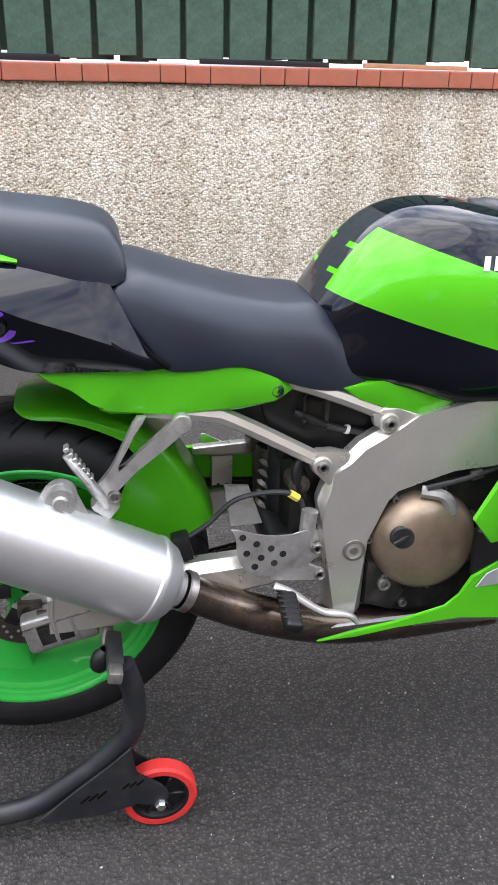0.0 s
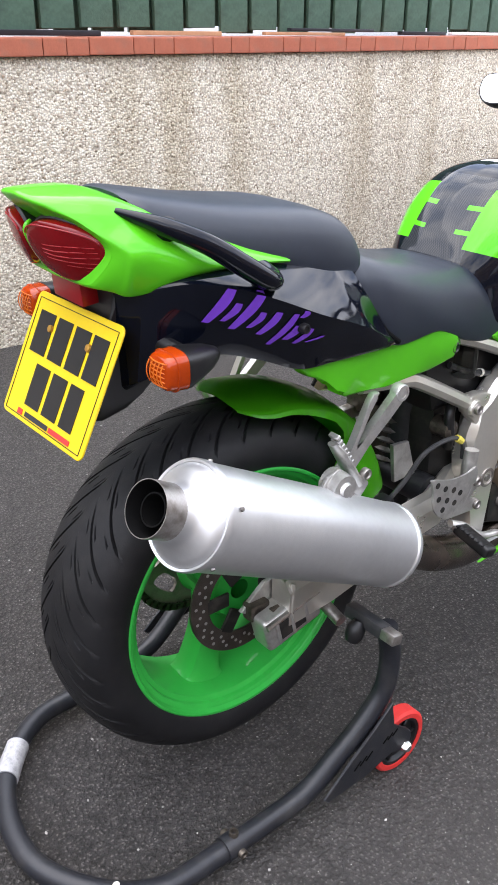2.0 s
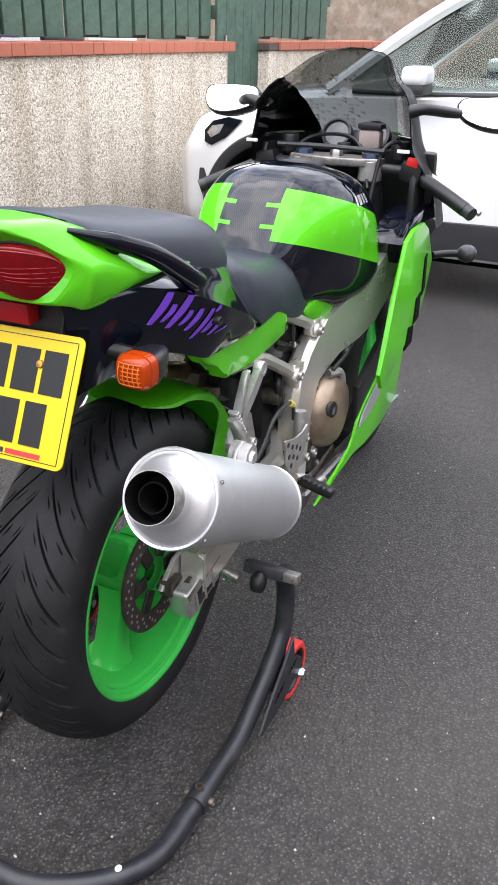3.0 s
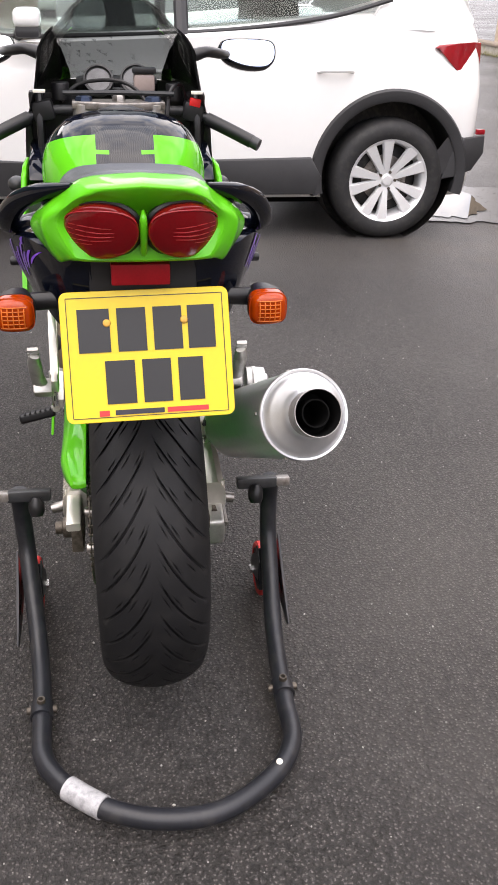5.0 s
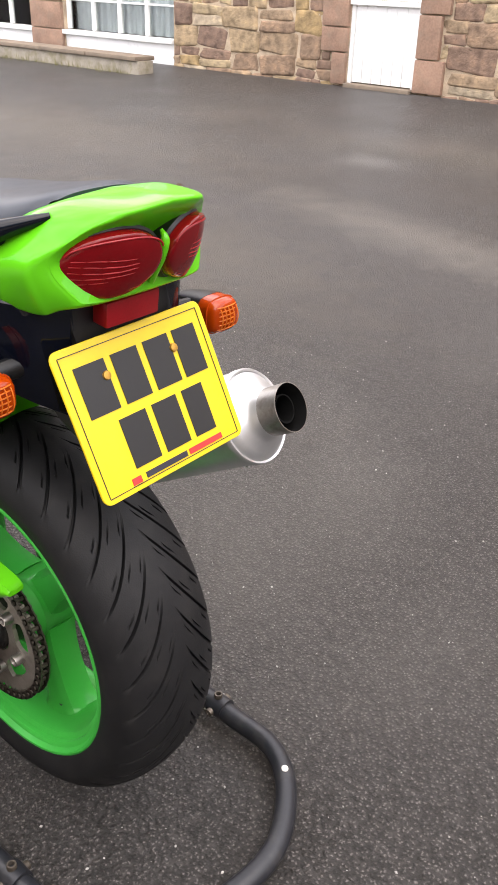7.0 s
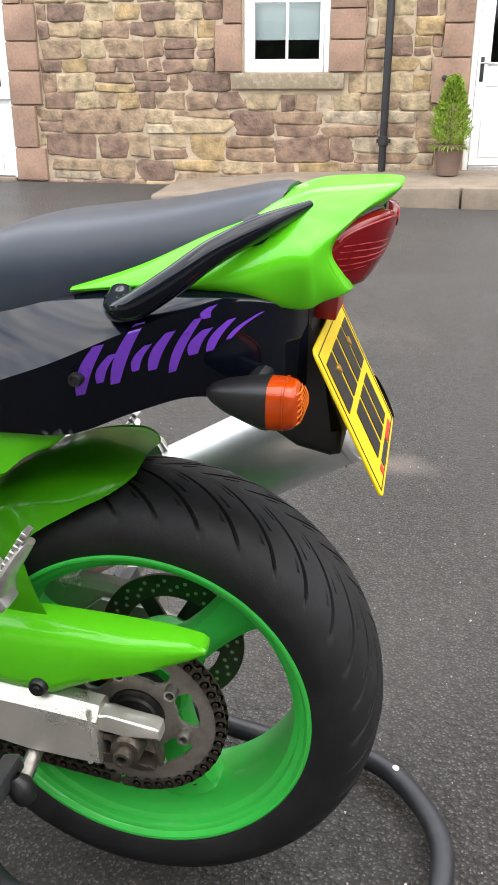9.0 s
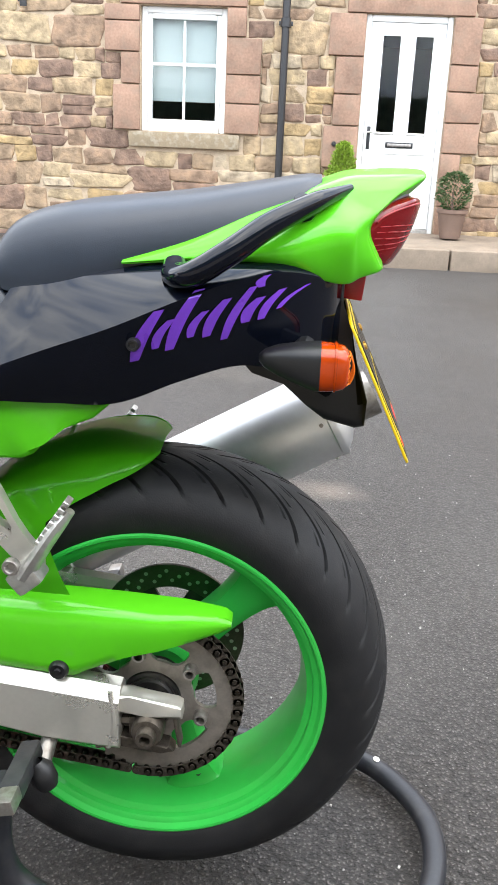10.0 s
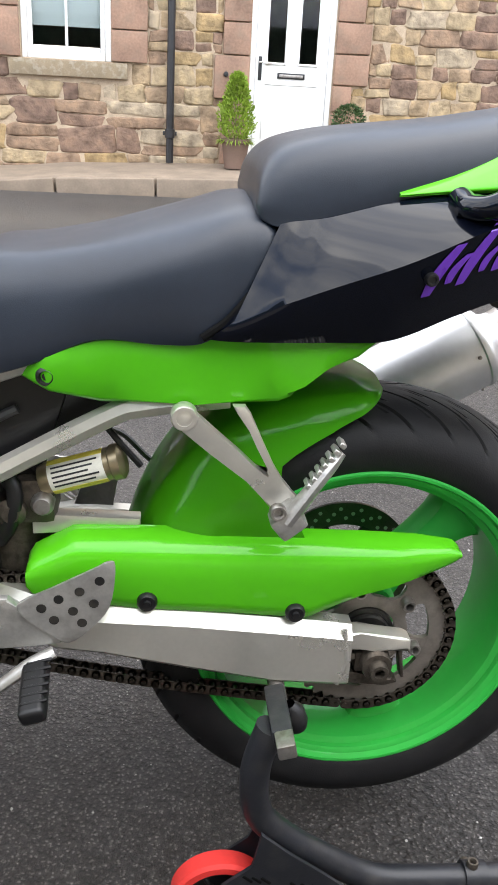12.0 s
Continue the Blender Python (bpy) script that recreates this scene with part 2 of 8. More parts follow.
def slab_into(bm, outline, y0, y1, bevel=0.004, segments=2, dome=0.0):
    """An outline in x and z, given thickness from y0 to y1, with rounded rims."""
    a = [bm.verts.new((x, y0, z)) for x, z in outline]
    b = [bm.verts.new((x, y1, z)) for x, z in outline]
    f0, f1 = bm.faces.new(a), bm.faces.new(b[::-1])
    n = len(a)
    for i in range(n):
        j = (i + 1) % n
        bm.faces.new((a[j], a[i], b[i], b[j]))
    if bevel:
        edges = list(f0.edges) + list(f1.edges)
        bmesh.ops.bevel(bm, geom=edges, offset=bevel, segments=segments, affect="EDGES", profile=0.6)
    return bm


def slab(outline, y0, y1, bevel=0.004, segments=2):
    bm = slab_into(bmesh.new(), outline, y0, y1, bevel, segments)
    bmesh.ops.triangulate(bm, faces=[f for f in bm.faces if len(f.verts) > 4])
    return bm


def curve_outline(points, n=40):
    return [tuple(p) for p in spline(points, n, closed=True)]


def body(stations, n_long=40, n_round=28, smooth_round=True):
    """A left-right symmetric body: stations of x and half sections (y, z) from the top middle to the bottom middle."""
    k = len(stations[0][1])
    xs = np.array([s[0] for s in stations], float)
    data = np.array([[(s[0], *p) if len(p) == 2 else p for p in s[1]] for s in stations])
    long = np.stack([spline(data[:, i], n_long) for i in range(k)], 1)
    rings = []
    for sec in long:
        half = spline(sec, n_round) if smooth_round else sec
        other = half[1:-1][::-1] * (1, -1, 1)
        rings.append(np.concatenate([half, other]))
    bm = bmesh.new()
    skin(bm, rings)
    return bm


def blob(center, size, sides=24, rings_n=14, turn=None):
    bm = bmesh.new()
    m = Matrix.Translation(center) @ (turn.to_4x4() if turn is not None else Matrix()) @ Matrix.Diagonal((*size, 1))
    bmesh.ops.create_uvsphere(bm, u_segments=sides, v_segments=rings_n, radius=1.0, matrix=m)
    return bm


def bolt(parent, at, axis, r=0.007, h=0.006, material=None, name="bolt"):
    prof = [(r * 0.45, 0), (r * 0.45, h * 0.5), (r * 0.62, h), (r * 0.9, h), (r, h * 0.7), (r, -0.004)]
    prof = [(0, 0)] + prof
    return part(name, revolve(prof, at, axis, 14), material or STEEL, parent)

# ---------------------------------------------------------------- ground
def ground_height(x, y):
    """The yard is level round the motorcycle and climbs gently towards the cottage."""
    d = max(0.0, -y - 2.2)
    return 0.0263 * d * d / (d + 0.6)


def make_ground():
    bm = bmesh.new()
    xs = np.concatenate([[-300, -80, -25], np.linspace(-12, 20, 65), [40, 110, 300]])
    ys = np.concatenate([[-300, -60, -20], np.linspace(-12, 6, 61), [20, 70, 300]])
    grid = [[bm.verts.new((x, y, ground_height(x, max(y, -12.0)) + 0.004 * noise.noise(Vector((x * 0.7, y * 0.7, 0))))) for y in ys] for x in xs]
    for i in range(len(xs) - 1):
        for j in range(len(ys) - 1):
            bm.faces.new((grid[i][j], grid[i + 1][j], grid[i + 1][j + 1], grid[i][j + 1]))
    m = bpy.data.materials.new("asphalt")
    m.use_nodes = True
    nt = m.node_tree
    b = nt.nodes["Principled BSDF"]
    tc = nt.nodes.new("ShaderNodeTexCoord")

    def tex(kind, scale, detail=4.0):
        t = nt.nodes.new(kind)
        t.inputs["Scale"].default_value = scale
        if kind == "ShaderNodeTexVoronoi":
            t.voronoi_dimensions = "2D"
        if "Detail" in t.inputs:
            t.inputs["Detail"].default_value = detail
        nt.links.new(tc.outputs["Object"], t.inputs["Vector"])
        return t

    def mix(fac, a, c, blend="MIX"):
        mx = nt.nodes.new("ShaderNodeMix")
        mx.data_type, mx.blend_type = "RGBA", blend
        if isinstance(fac, float):
            mx.inputs[0].default_value = fac
        else:
            nt.links.new(fac, mx.inputs[0])
        for s, v in ((6, a), (7, c)):
            if isinstance(v, tuple):
                mx.inputs[s].default_value = (*v, 1)
            else:
                nt.links.new(v, mx.inputs[s])
        return mx.outputs[2]

    def band(src, lo, hi, a=0.0, c=1.0):
        r = nt.nodes.new("ShaderNodeMapRange")
        for i, v in zip((1, 2, 3, 4), (lo, hi, a, c)):
            r.inputs[i].default_value = v
        nt.links.new(src, r.inputs[0])
        return r.outputs[0]

    stones = tex("ShaderNodeTexVoronoi", 230)
    lumps = tex("ShaderNodeTexVoronoi", 112)
    stones2 = tex("ShaderNodeTexVoronoi", 48)
    patches = tex("ShaderNodeTexNoise", 0.8, 6)
    fine = tex("ShaderNodeTexNoise", 170, 5)
    fine.inputs["Roughness"].default_value = 0.75

    def red_of(color):
        sp = nt.nodes.new("ShaderNodeSeparateColor")
        nt.links.new(color, sp.inputs[0])
        return sp.outputs[0]

    # crushed stone of two sizes in black binder
    big = ramp_node(nt, [(0.0, (0.0140, 0.0130, 0.0126)), (0.40, (0.0490, 0.0448, 0.0432)), (0.78, (0.1300, 0.1190, 0.1140)), (1.0, (0.2900, 0.2670, 0.2560))])
    nt.links.new(red_of(lumps.outputs["Color"]), big.inputs["Fac"])
    small = ramp_node(nt, [(0.0, (0.0100, 0.0093, 0.0090)), (0.6, (0.0560, 0.0512, 0.0495)), (1.0, (0.1450, 0.1326, 0.1270))])
    nt.links.new(red_of(stones.outputs["Color"]), small.inputs["Fac"])
    col = mix(0.34, big.outputs["Color"], small.outputs["Color"])
    col = mix(band(fine.outputs["Fac"], 0.5, 0.3, 0.0, 0.8), col, (0.0092, 0.0085, 0.0084))
    col = mix(band(lumps.outputs["Distance"], 0.45, 0.70, 0.0, 0.85), col, (0.0055, 0.0054, 0.0053))
    col = mix(band(patches.outputs["Fac"], 0.44, 0.72, 0.0, 0.35), col, (0.0874, 0.0789, 0.0739))
    coarse = tex("ShaderNodeTexNoise", 42, 4)
    coarse.inputs["Roughness"].default_value = 0.7
    col = mix(band(coarse.outputs["Fac"], 0.52, 0.34, 0.0, 0.6), col, (0.0202, 0.0188, 0.0181))
    col = mix(band(coarse.outputs["Fac"], 0.54, 0.72, 0.0, 0.5), col, (0.1196, 0.1093, 0.1038))
    # washed silt lies in the shallow tracks of the yard
    silt = tex("ShaderNodeTexNoise", 0.45, 7)
    col = mix(band(silt.outputs["Fac"], 0.56, 0.74, 0.0, 0.4), col, (0.13, 0.12, 0.106))
    rough_edge = tex("ShaderNodeTexNoise", 5.5, 6)

    def spot(x, y, rx, ry, turn, amount, color):
        """A washed patch with a ragged edge."""
        nonlocal col
        mp = nt.nodes.new("ShaderNodeMapping")
        mp.vector_type = "TEXTURE"
        mp.inputs["Location"].default_value = (x, y, 0)
        mp.inputs["Rotation"].default_value = (0, 0, radians(turn))
        mp.inputs["Scale"].default_value = (rx, ry, 1)
        nt.links.new(tc.outputs["Object"], mp.inputs["Vector"])
        ln = nt.nodes.new("ShaderNodeVectorMath")
        ln.operation = "LENGTH"
        nt.links.new(mp.outputs[0], ln.inputs[0])
        ad = nt.nodes.new("ShaderNodeMath")
        ad.operation = "MULTIPLY_ADD"
        nt.links.new(rough_edge.outputs["Fac"], ad.inputs[0])
        ad.inputs[1].default_value = 1.6
        nt.links.new(ln.outputs["Value"], ad.inputs[2])
        col = mix(band(ad.outputs[0], 2.0, 1.0, 0.0, amount), col, color)

    spot(-0.27, -1.60, 0.13, 0.10, 0, 0.5, (0.27, 0.22, 0.18))
    spot(1.2, -3.45, 1.5, 0.30, -14, 0.6, (0.15, 0.136, 0.118))
    spot(2.55, -4.95, 0.34, 0.24, 0, 0.75, (0.13, 0.125, 0.118))
    spot(4.6, -1.2, 1.6, 0.9, 20, 0.5, (0.12, 0.10, 0.08))
    spot(2.5, -2.5, 1.7, 0.62, -12, 0.5, (0.115, 0.098, 0.076))
    spot(5.2, -4.2, 2.4, 0.9, -8, 0.45, (0.125, 0.108, 0.086))
    spot(1.5, -5.6, 2.2, 0.5, 5, 0.4, (0.105, 0.092, 0.074))
    grit = nt.nodes.new("ShaderNodeSeparateColor")
    nt.links.new(stones2.outputs["Color"], grit.inputs[0])
    near = band(stones2.outputs["Distance"], 0.30, 0.22)
    rare = band(grit.outputs[0], 0.965, 0.975)
    both = nt.nodes.new("ShaderNodeMath")
    both.operation = "MULTIPLY"
    nt.links.new(near, both.inputs[0])
    nt.links.new(rare, both.inputs[1])
    col = mix(both.outputs[0], col, (0.55, 0.53, 0.5))
    nt.links.new(col, b.inputs["Base Color"])
    nt.links.new(band(patches.outputs["Fac"], 0.35, 0.7, 0.36, 0.56), b.inputs["Roughness"])
    b.inputs["Specular IOR Level"].default_value = 0.62
    hb = nt.nodes.new("ShaderNodeBump")
    hb.inputs["Strength"].default_value, hb.inputs["Distance"].default_value = 1.0, 0.0065
    hm = nt.nodes.new("ShaderNodeMath")
    hm.operation = "MULTIPLY_ADD"
    nt.links.new(lumps.outputs["Distance"], hm.inputs[0])
    hm.inputs[1].default_value = -1.2
    nt.links.new(fine.outputs["Fac"], hm.inputs[2])
    nt.links.new(hm.outputs[0], hb.inputs["Height"])
    nt.links.new(hb.outputs[0], b.inputs["Normal"])
    ob = bm_object("ground", bm, m, angle=180)
    return tagged(ob, "worn dark grey asphalt yard with pale grit and silt", "ground", kind="structure")


make_ground()


def make_grit():
    """Loose pale grit on the asphalt."""
    rng = random.Random(17)
    bm = bmesh.new()
    for i in range(1500):
        x, y = rng.uniform(-1.6, 2.4), rng.uniform(-2.2, 1.6)
        r = rng.choice((0.0011, 0.0014, 0.0018, 0.0024, 0.0034))
        m = Matrix.LocRotScale((x, y, ground_height(x, y) + r * 0.4 + 0.004 * noise.noise(Vector((x * 0.7, y * 0.7, 0)))), Euler((rng.random() * 6, rng.random() * 6, 0)), (r, r * rng.uniform(0.6, 1.3), r * 0.8))
        vs = [bm.verts.new(m @ Vector(p)) for p in ((1, 0, 0), (-1, 0, 0), (0, 1, 0), (0, -1, 0), (0, 0, 1), (0, 0, -1))]
        for a, b, c in ((0, 2, 4), (2, 1, 4), (1, 3, 4), (3, 0, 4), (2, 0, 5), (1, 2, 5), (3, 1, 5), (0, 3, 5)):
            bm.faces.new((vs[a], vs[b], vs[c]))
    tagged(bm_object("grit", bm, mat("pale_grit", (0.42, 0.41, 0.39), 0.6, vary=0.5, scale=30), smooth=False), "loose pale grit scattered on the asphalt", "grit", kind="stuff")


make_grit()


# ---------------------------------------------------------------- rendered boundary wall and fence
WALL_Y, WALL_TOP, WALL_END = 2.25, 1.165, 4.9


def pebbledash():
    m = bpy.data.materials.new("pebbledash")
    m.use_nodes = True
    nt = m.node_tree
    b = nt.nodes["Principled BSDF"]
    b.inputs["Roughness"].default_value = 0.8
    tc = nt.nodes.new("ShaderNodeTexCoord")
    v = nt.nodes.new("ShaderNodeTexVoronoi")
    v.inputs["Scale"].default_value = 115
    nt.links.new(tc.outputs["Object"], v.inputs["Vector"])
    sep = nt.nodes.new("ShaderNodeSeparateColor")
    nt.links.new(v.outputs["Color"], sep.inputs[0])
    r = ramp_node(nt, [(0.0, (0.22, 0.172, 0.118)), (0.16, (0.54, 0.46, 0.355)), (0.5, (0.77, 0.685, 0.55)), (0.88, (0.90, 0.84, 0.72)), (1.0, (0.41, 0.305, 0.205))])
    nt.links.new(sep.outputs[0], r.inputs["Fac"])
    gap = nt.nodes.new("ShaderNodeMapRange")
    for i, val in zip((1, 2, 3, 4), (0.42, 0.75, 0.0, 0.75)):
        gap.inputs[i].default_value = val
    nt.links.new(v.outputs["Distance"], gap.inputs[0])
    mx = nt.nodes.new("ShaderNodeMix")
    mx.data_type = "RGBA"
    nt.links.new(gap.outputs[0], mx.inputs[0])
    nt.links.new(r.outputs["Color"], mx.inputs[6])
    mx.inputs[7].default_value = (0.42, 0.37, 0.3, 1)
    # runs of damp down from the coping
    mp = nt.nodes.new("ShaderNodeMapping")
    mp.inputs["Scale"].default_value = (5.5, 5.5, 0.45)
    nt.links.new(tc.outputs["Object"], mp.inputs["Vector"])
    st = nt.nodes.new("ShaderNodeTexNoise")
    st.inputs["Scale"].default_value, st.inputs["Detail"].default_value = 1.0, 4.0
    nt.links.new(mp.outputs[0], st.inputs["Vector"])
    sm = nt.nodes.new("ShaderNodeMapRange")
    for i, val in zip((1, 2, 3, 4), (0.46, 0.74, 0.0, 0.6)):
        sm.inputs[i].default_value = val
    nt.links.new(st.outputs["Fac"], sm.inputs[0])
    mx2 = nt.nodes.new("ShaderNodeMix")
    mx2.data_type, mx2.blend_type = "RGBA", "MULTIPLY"
    nt.links.new(sm.outputs[0], mx2.inputs[0])
    nt.links.new(mx.outputs[2], mx2.inputs[6])
    mx2.inputs[7].default_value = (0.60, 0.54, 0.43, 1)
    nt.links.new(mx2.outputs[2], b.inputs["Base Color"])
    bp = nt.nodes.new("ShaderNodeBump")
    bp.inputs["Strength"].default_value, bp.inputs["Distance"].default_value = 0.9, 0.006
    bp.invert = True
    nt.links.new(v.outputs["Distance"], bp.inputs["Height"])
    nt.links.new(bp.outputs[0], b.inputs["Normal"])
    return m


PEBBLE = pebbledash()
TERRACOTTA = mat("terracotta_brick", (0.42, 0.125, 0.07), 0.7, vary=0.12, scale=9, bump=0.25, bump_scale=160, grime=(0.3, 0.13, 0.085), grime_amount=0.5)
MORTAR = mat("grey_mortar", (0.09, 0.07, 0.055), 0.9, vary=0.3, scale=30, bump=0.3)
FENCE_GREEN = mat("green_fence_stain", (0.055, 0.105, 0.072), 0.65, vary=0.35, scale=7, bump=0.25, bump_scale=120, grime=(0.02, 0.04, 0.027), grime_amount=0.5)
TAN_WOOD = mat("bare_timber", (0.42, 0.24, 0.13), 0.7, vary=0.2, scale=12)
WHITE_PVC = mat("white_plastic", (0.78, 0.79, 0.78), 0.3, vary=0.04, scale=3)
DARK_TRIM = mat("dark_strip", (0.012, 0.013, 0.018), 0.4)


def rough_wall(name, x0, x1, y0, y1, z1, label):
    bm = box((x1 - x0, y1 - y0, z1 + 0.3), ((x0 + x1) / 2, (y0 + y1) / 2, (z1 - 0.3) / 2), None, 0.012)
    return tagged(bm_object(name, bm, PEBBLE), label, "wall", kind="structure")


wall_north = rough_wall("wall_north", -9.0, WALL_END, WALL_Y, WALL_Y + 0.22, WALL_TOP - 0.065, "low pebble-dashed boundary wall streaked with damp")
wall_north_far = rough_wall("wall_north_far", WALL_END + 0.72, 10.0, WALL_Y, WALL_Y + 0.22, WALL_TOP - 0.065, "pebble-dashed boundary wall beyond the green gate")


def fence(name, x0, x1, y, z0, z1, label):
    f = thing(name, label, "fence", kind="structure", at=(x0, y, z0))
    rng = random.Random(5)
    mesh = None
    pitch = 0.1727
    n = int((x1 - x0) / pitch)
    variants = []
    for k in range(3):
        bm = box((0.150, 0.019, z1 - z0), (0, 0, (z1 - z0) / 2), None, 0.003, 1)
        variants.append(bm_object("board", bm, FENCE_GREEN, f))
    for i in range(n):
        if i < 3:
            ob = variants[i]
        else:
            ob = new("board", variants[rng.randrange(3)].data)
            ob.parent = f
        ob.location = (i * pitch + pitch / 2, rng.uniform(-0.006, 0.006), rng.uniform(-0.012, 0.012))
        ob.rotation_euler = (0, radians(rng.uniform(-0.5, 0.5)), radians(rng.uniform(-2, 2)))
    for i in range(n):
        ob = new("board", variants[rng.randrange(3)].data)
        ob.parent = f
        ob.location = (i * pitch + pitch, 0.062 + rng.uniform(-0.003, 0.003), rng.uniform(-0.02, 0.02))
    for h in (0.30, 1.15):
        part("rail", box((x1 - x0, 0.045, 0.075), ((x1 - x0) / 2, 0.036, h), None, 0.004), FENCE_GREEN, f)
    return f


fence("fence_1", -6.002, WALL_END - 0.02, WALL_Y + 0.13, WALL_TOP + 0.022, 2.40, "green-stained vertical board fence above the wall")
fence("fence_2", WALL_END + 0.72, 7.3, WALL_Y + 0.13, WALL_TOP + 0.022, 2.40, "green-stained board fence beyond the gate")
gate = thing("garden_gate", "tall green boarded garden gate between the walls", "gate", at=(WALL_END, WALL_Y + 0.1, 0))
for i in range(5):
    part("board", box((0.138, 0.025, 2.3), (0.075 + i * 0.141, 0, 1.19), None, 0.004, 1), FENCE_GREEN, gate)
for h in (0.5, 1.35, 2.15):
    part("rail", box((0.70, 0.04, 0.09), (0.36, 0.034, h), None, 0.004), FENCE_GREEN, gate)
part("latch", box((0.02, 0.012, 0.11), (0.12, -0.02, 1.15), None, 0.003), STEEL, gate, "pale metal latch")

# odds and ends that lie between coping and fence
for nm, x0, x1, z0, z1, m, lab, cat in (
    ("plastic_strip", 0.62, 1.15, 0.004, 0.025, DARK_TRIM, "dark plastic strip lying on the coping under the fence", "strip"),
    ("timber_batten", 1.30, 1.75, 0.004, 0.022, TAN_WOOD, "bare timber batten lying on the coping", "batten"),
    ("timber_batten", 2.0, 2.5, 0.004, 0.018, TAN_WOOD, "bare timber batten lying on the coping", "batten"),
    ("plastic_strip", 2.15, 2.7, 0.02, 0.034, DARK_TRIM, "dark plastic strip lying on a batten", "strip"),
    ("white_strip", 0.42, 0.56, 0.004, 0.012, WHITE_PVC, "white plastic strip lying on the coping", "strip"),
    ("white_strip", 3.3, 3.8, 0.004, 0.018, WHITE_PVC, "white plastic strip lying on the coping", "strip"),
    ("plastic_strip", 2.9, 3.25, 0.004, 0.022, DARK_TRIM, "dark plastic strip lying on the coping", "strip"),
    ("plastic_strip", -0.22, 0.08, 0.004, 0.03, DARK_TRIM, "dark plastic strip lying on the coping under the fence", "strip"),
    ("white_strip", -0.32, -0.24, 0.004, 0.05, WHITE_PVC, "short white plastic offcut on the coping", "strip"),
):
    bm = box((x1 - x0, 0.03, z1 - z0), ((x0 + x1) / 2, WALL_Y + 0.085, WALL_TOP + (z0 + z1) / 2), Euler((0, radians(0.4), 0)).to_matrix(), 0.003)
    tagged(bm_object(nm, bm, m), lab, cat)


# ---------------------------------------------------------------- sandstone cottage
HOUSE_Y = -8.2


def stone_material():
    m = bpy.data.materials.new("sandstone")
    m.use_nodes = True
    nt = m.node_tree
    b = nt.nodes["Principled BSDF"]
    b.inputs["Roughness"].default_value = 0.85
    info = nt.nodes.new("ShaderNodeObjectInfo")
    geo = nt.nodes.new("ShaderNodeNewGeometry")
    add = nt.nodes.new("ShaderNodeMath")
    add.operation = "ADD"
    nt.links.new(info.outputs["Random"], add.inputs[0])
    nt.links.new(geo.outputs["Random Per Island"], add.inputs[1])
    fr = nt.nodes.new("ShaderNodeMath")
    fr.operation = "FRACT"
    nt.links.new(add.outputs[0], fr.inputs[0])
    r = ramp_node(nt, [(0.0, (0.345, 0.255, 0.155)), (0.14, (0.255, 0.172, 0.114)), (0.27, (0.185, 0.120, 0.088)), (0.40, (0.36, 0.278, 0.170)), (0.54, (0.215, 0.140, 0.100)), (0.67, (0.29, 0.207, 0.132)), (0.80, (0.335, 0.238, 0.120)), (0.92, (0.375, 0.305, 0.215))])
    r.color_ramp.interpolation = "CONSTANT"
    nt.links.new(fr.outputs[0], r.inputs["Fac"])
    tc = nt.nodes.new("ShaderNodeTexCoord")
    n = nt.nodes.new("ShaderNodeTexNoise")
    n.inputs["Scale"].default_value, n.inputs["Detail"].default_value = 9, 8
    geo_pos = geo.outputs["Position"]
    nt.links.new(geo_pos, n.inputs["Vector"])
    rr = ramp_node(nt, [(0.30, (0.40, 0.38, 0.36)), (0.5, (0.92, 0.92, 0.92)), (0.72, (1.45, 1.4, 1.3))])
    nt.links.new(n.outputs["Fac"], rr.inputs["Fac"])
    mx = nt.nodes.new("ShaderNodeMix")
    mx.data_type, mx.blend_type = "RGBA", "MULTIPLY"
    mx.inputs[0].default_value = 0.85
    nt.links.new(r.outputs["Color"], mx.inputs[6])
    nt.links.new(rr.outputs["Color"], mx.inputs[7])
    nt.links.new(mx.outputs[2], b.inputs["Base Color"])
    n2 = nt.nodes.new("ShaderNodeTexNoise")
    n2.inputs["Scale"].default_value, n2.inputs["Detail"].default_value = 34, 6
    nt.links.new(geo_pos, n2.inputs["Vector"])
    bp = nt.nodes.new("ShaderNodeBump")
    bp.inputs["Strength"].default_value, bp.inputs["Distance"].default_value = 0.7, 0.02
    nt.links.new(n2.outputs["Fac"], bp.inputs["Height"])
    nt.links.new(bp.outputs[0], b.inputs["Normal"])
    return m


SANDSTONE = stone_material()
DRESSED = mat("dressed_red_sandstone", (0.275, 0.172, 0.122), 0.85, vary=0.35, scale=4, bump=0.4, bump_scale=60, grime=(0.24, 0.175, 0.13), grime_amount=0.6)
SILL_STONE = mat("lichened_sill_stone", (0.24, 0.19, 0.125), 0.85, vary=0.2, scale=8, bump=0.3, bump_scale=60, grime=(0.5, 0.47, 0.4), grime_amount=0.35)
LIME_MORTAR = mat("lime_mortar", (0.40, 0.315, 0.225), 0.9, vary=0.3, scale=9, bump=0.4, bump_scale=90)
KERB_STONE = mat("pale_concrete", (0.205, 0.162, 0.122), 0.85, vary=0.25, scale=5, bump=0.3, bump_scale=90, grime=(0.165, 0.132, 0.098), grime_amount=0.5)
WHITE_FRAME = mat("white_window_upvc", (0.82, 0.83, 0.82), 0.3, vary=0.02, scale=3)
BLACK_IRON = mat("black_downpipe", (0.02, 0.02, 0.022), 0.35, vary=0.2)
# Near-black colour carries the dimness of the unlit rooms.
ROOM_SHADE = mat("room_shade", (0.03, 0.03, 0.032), 0.8)
BLIND = mat("pale_roller_blind", (0.62, 0.66, 0.68), 0.7, vary=0.04, scale=3)
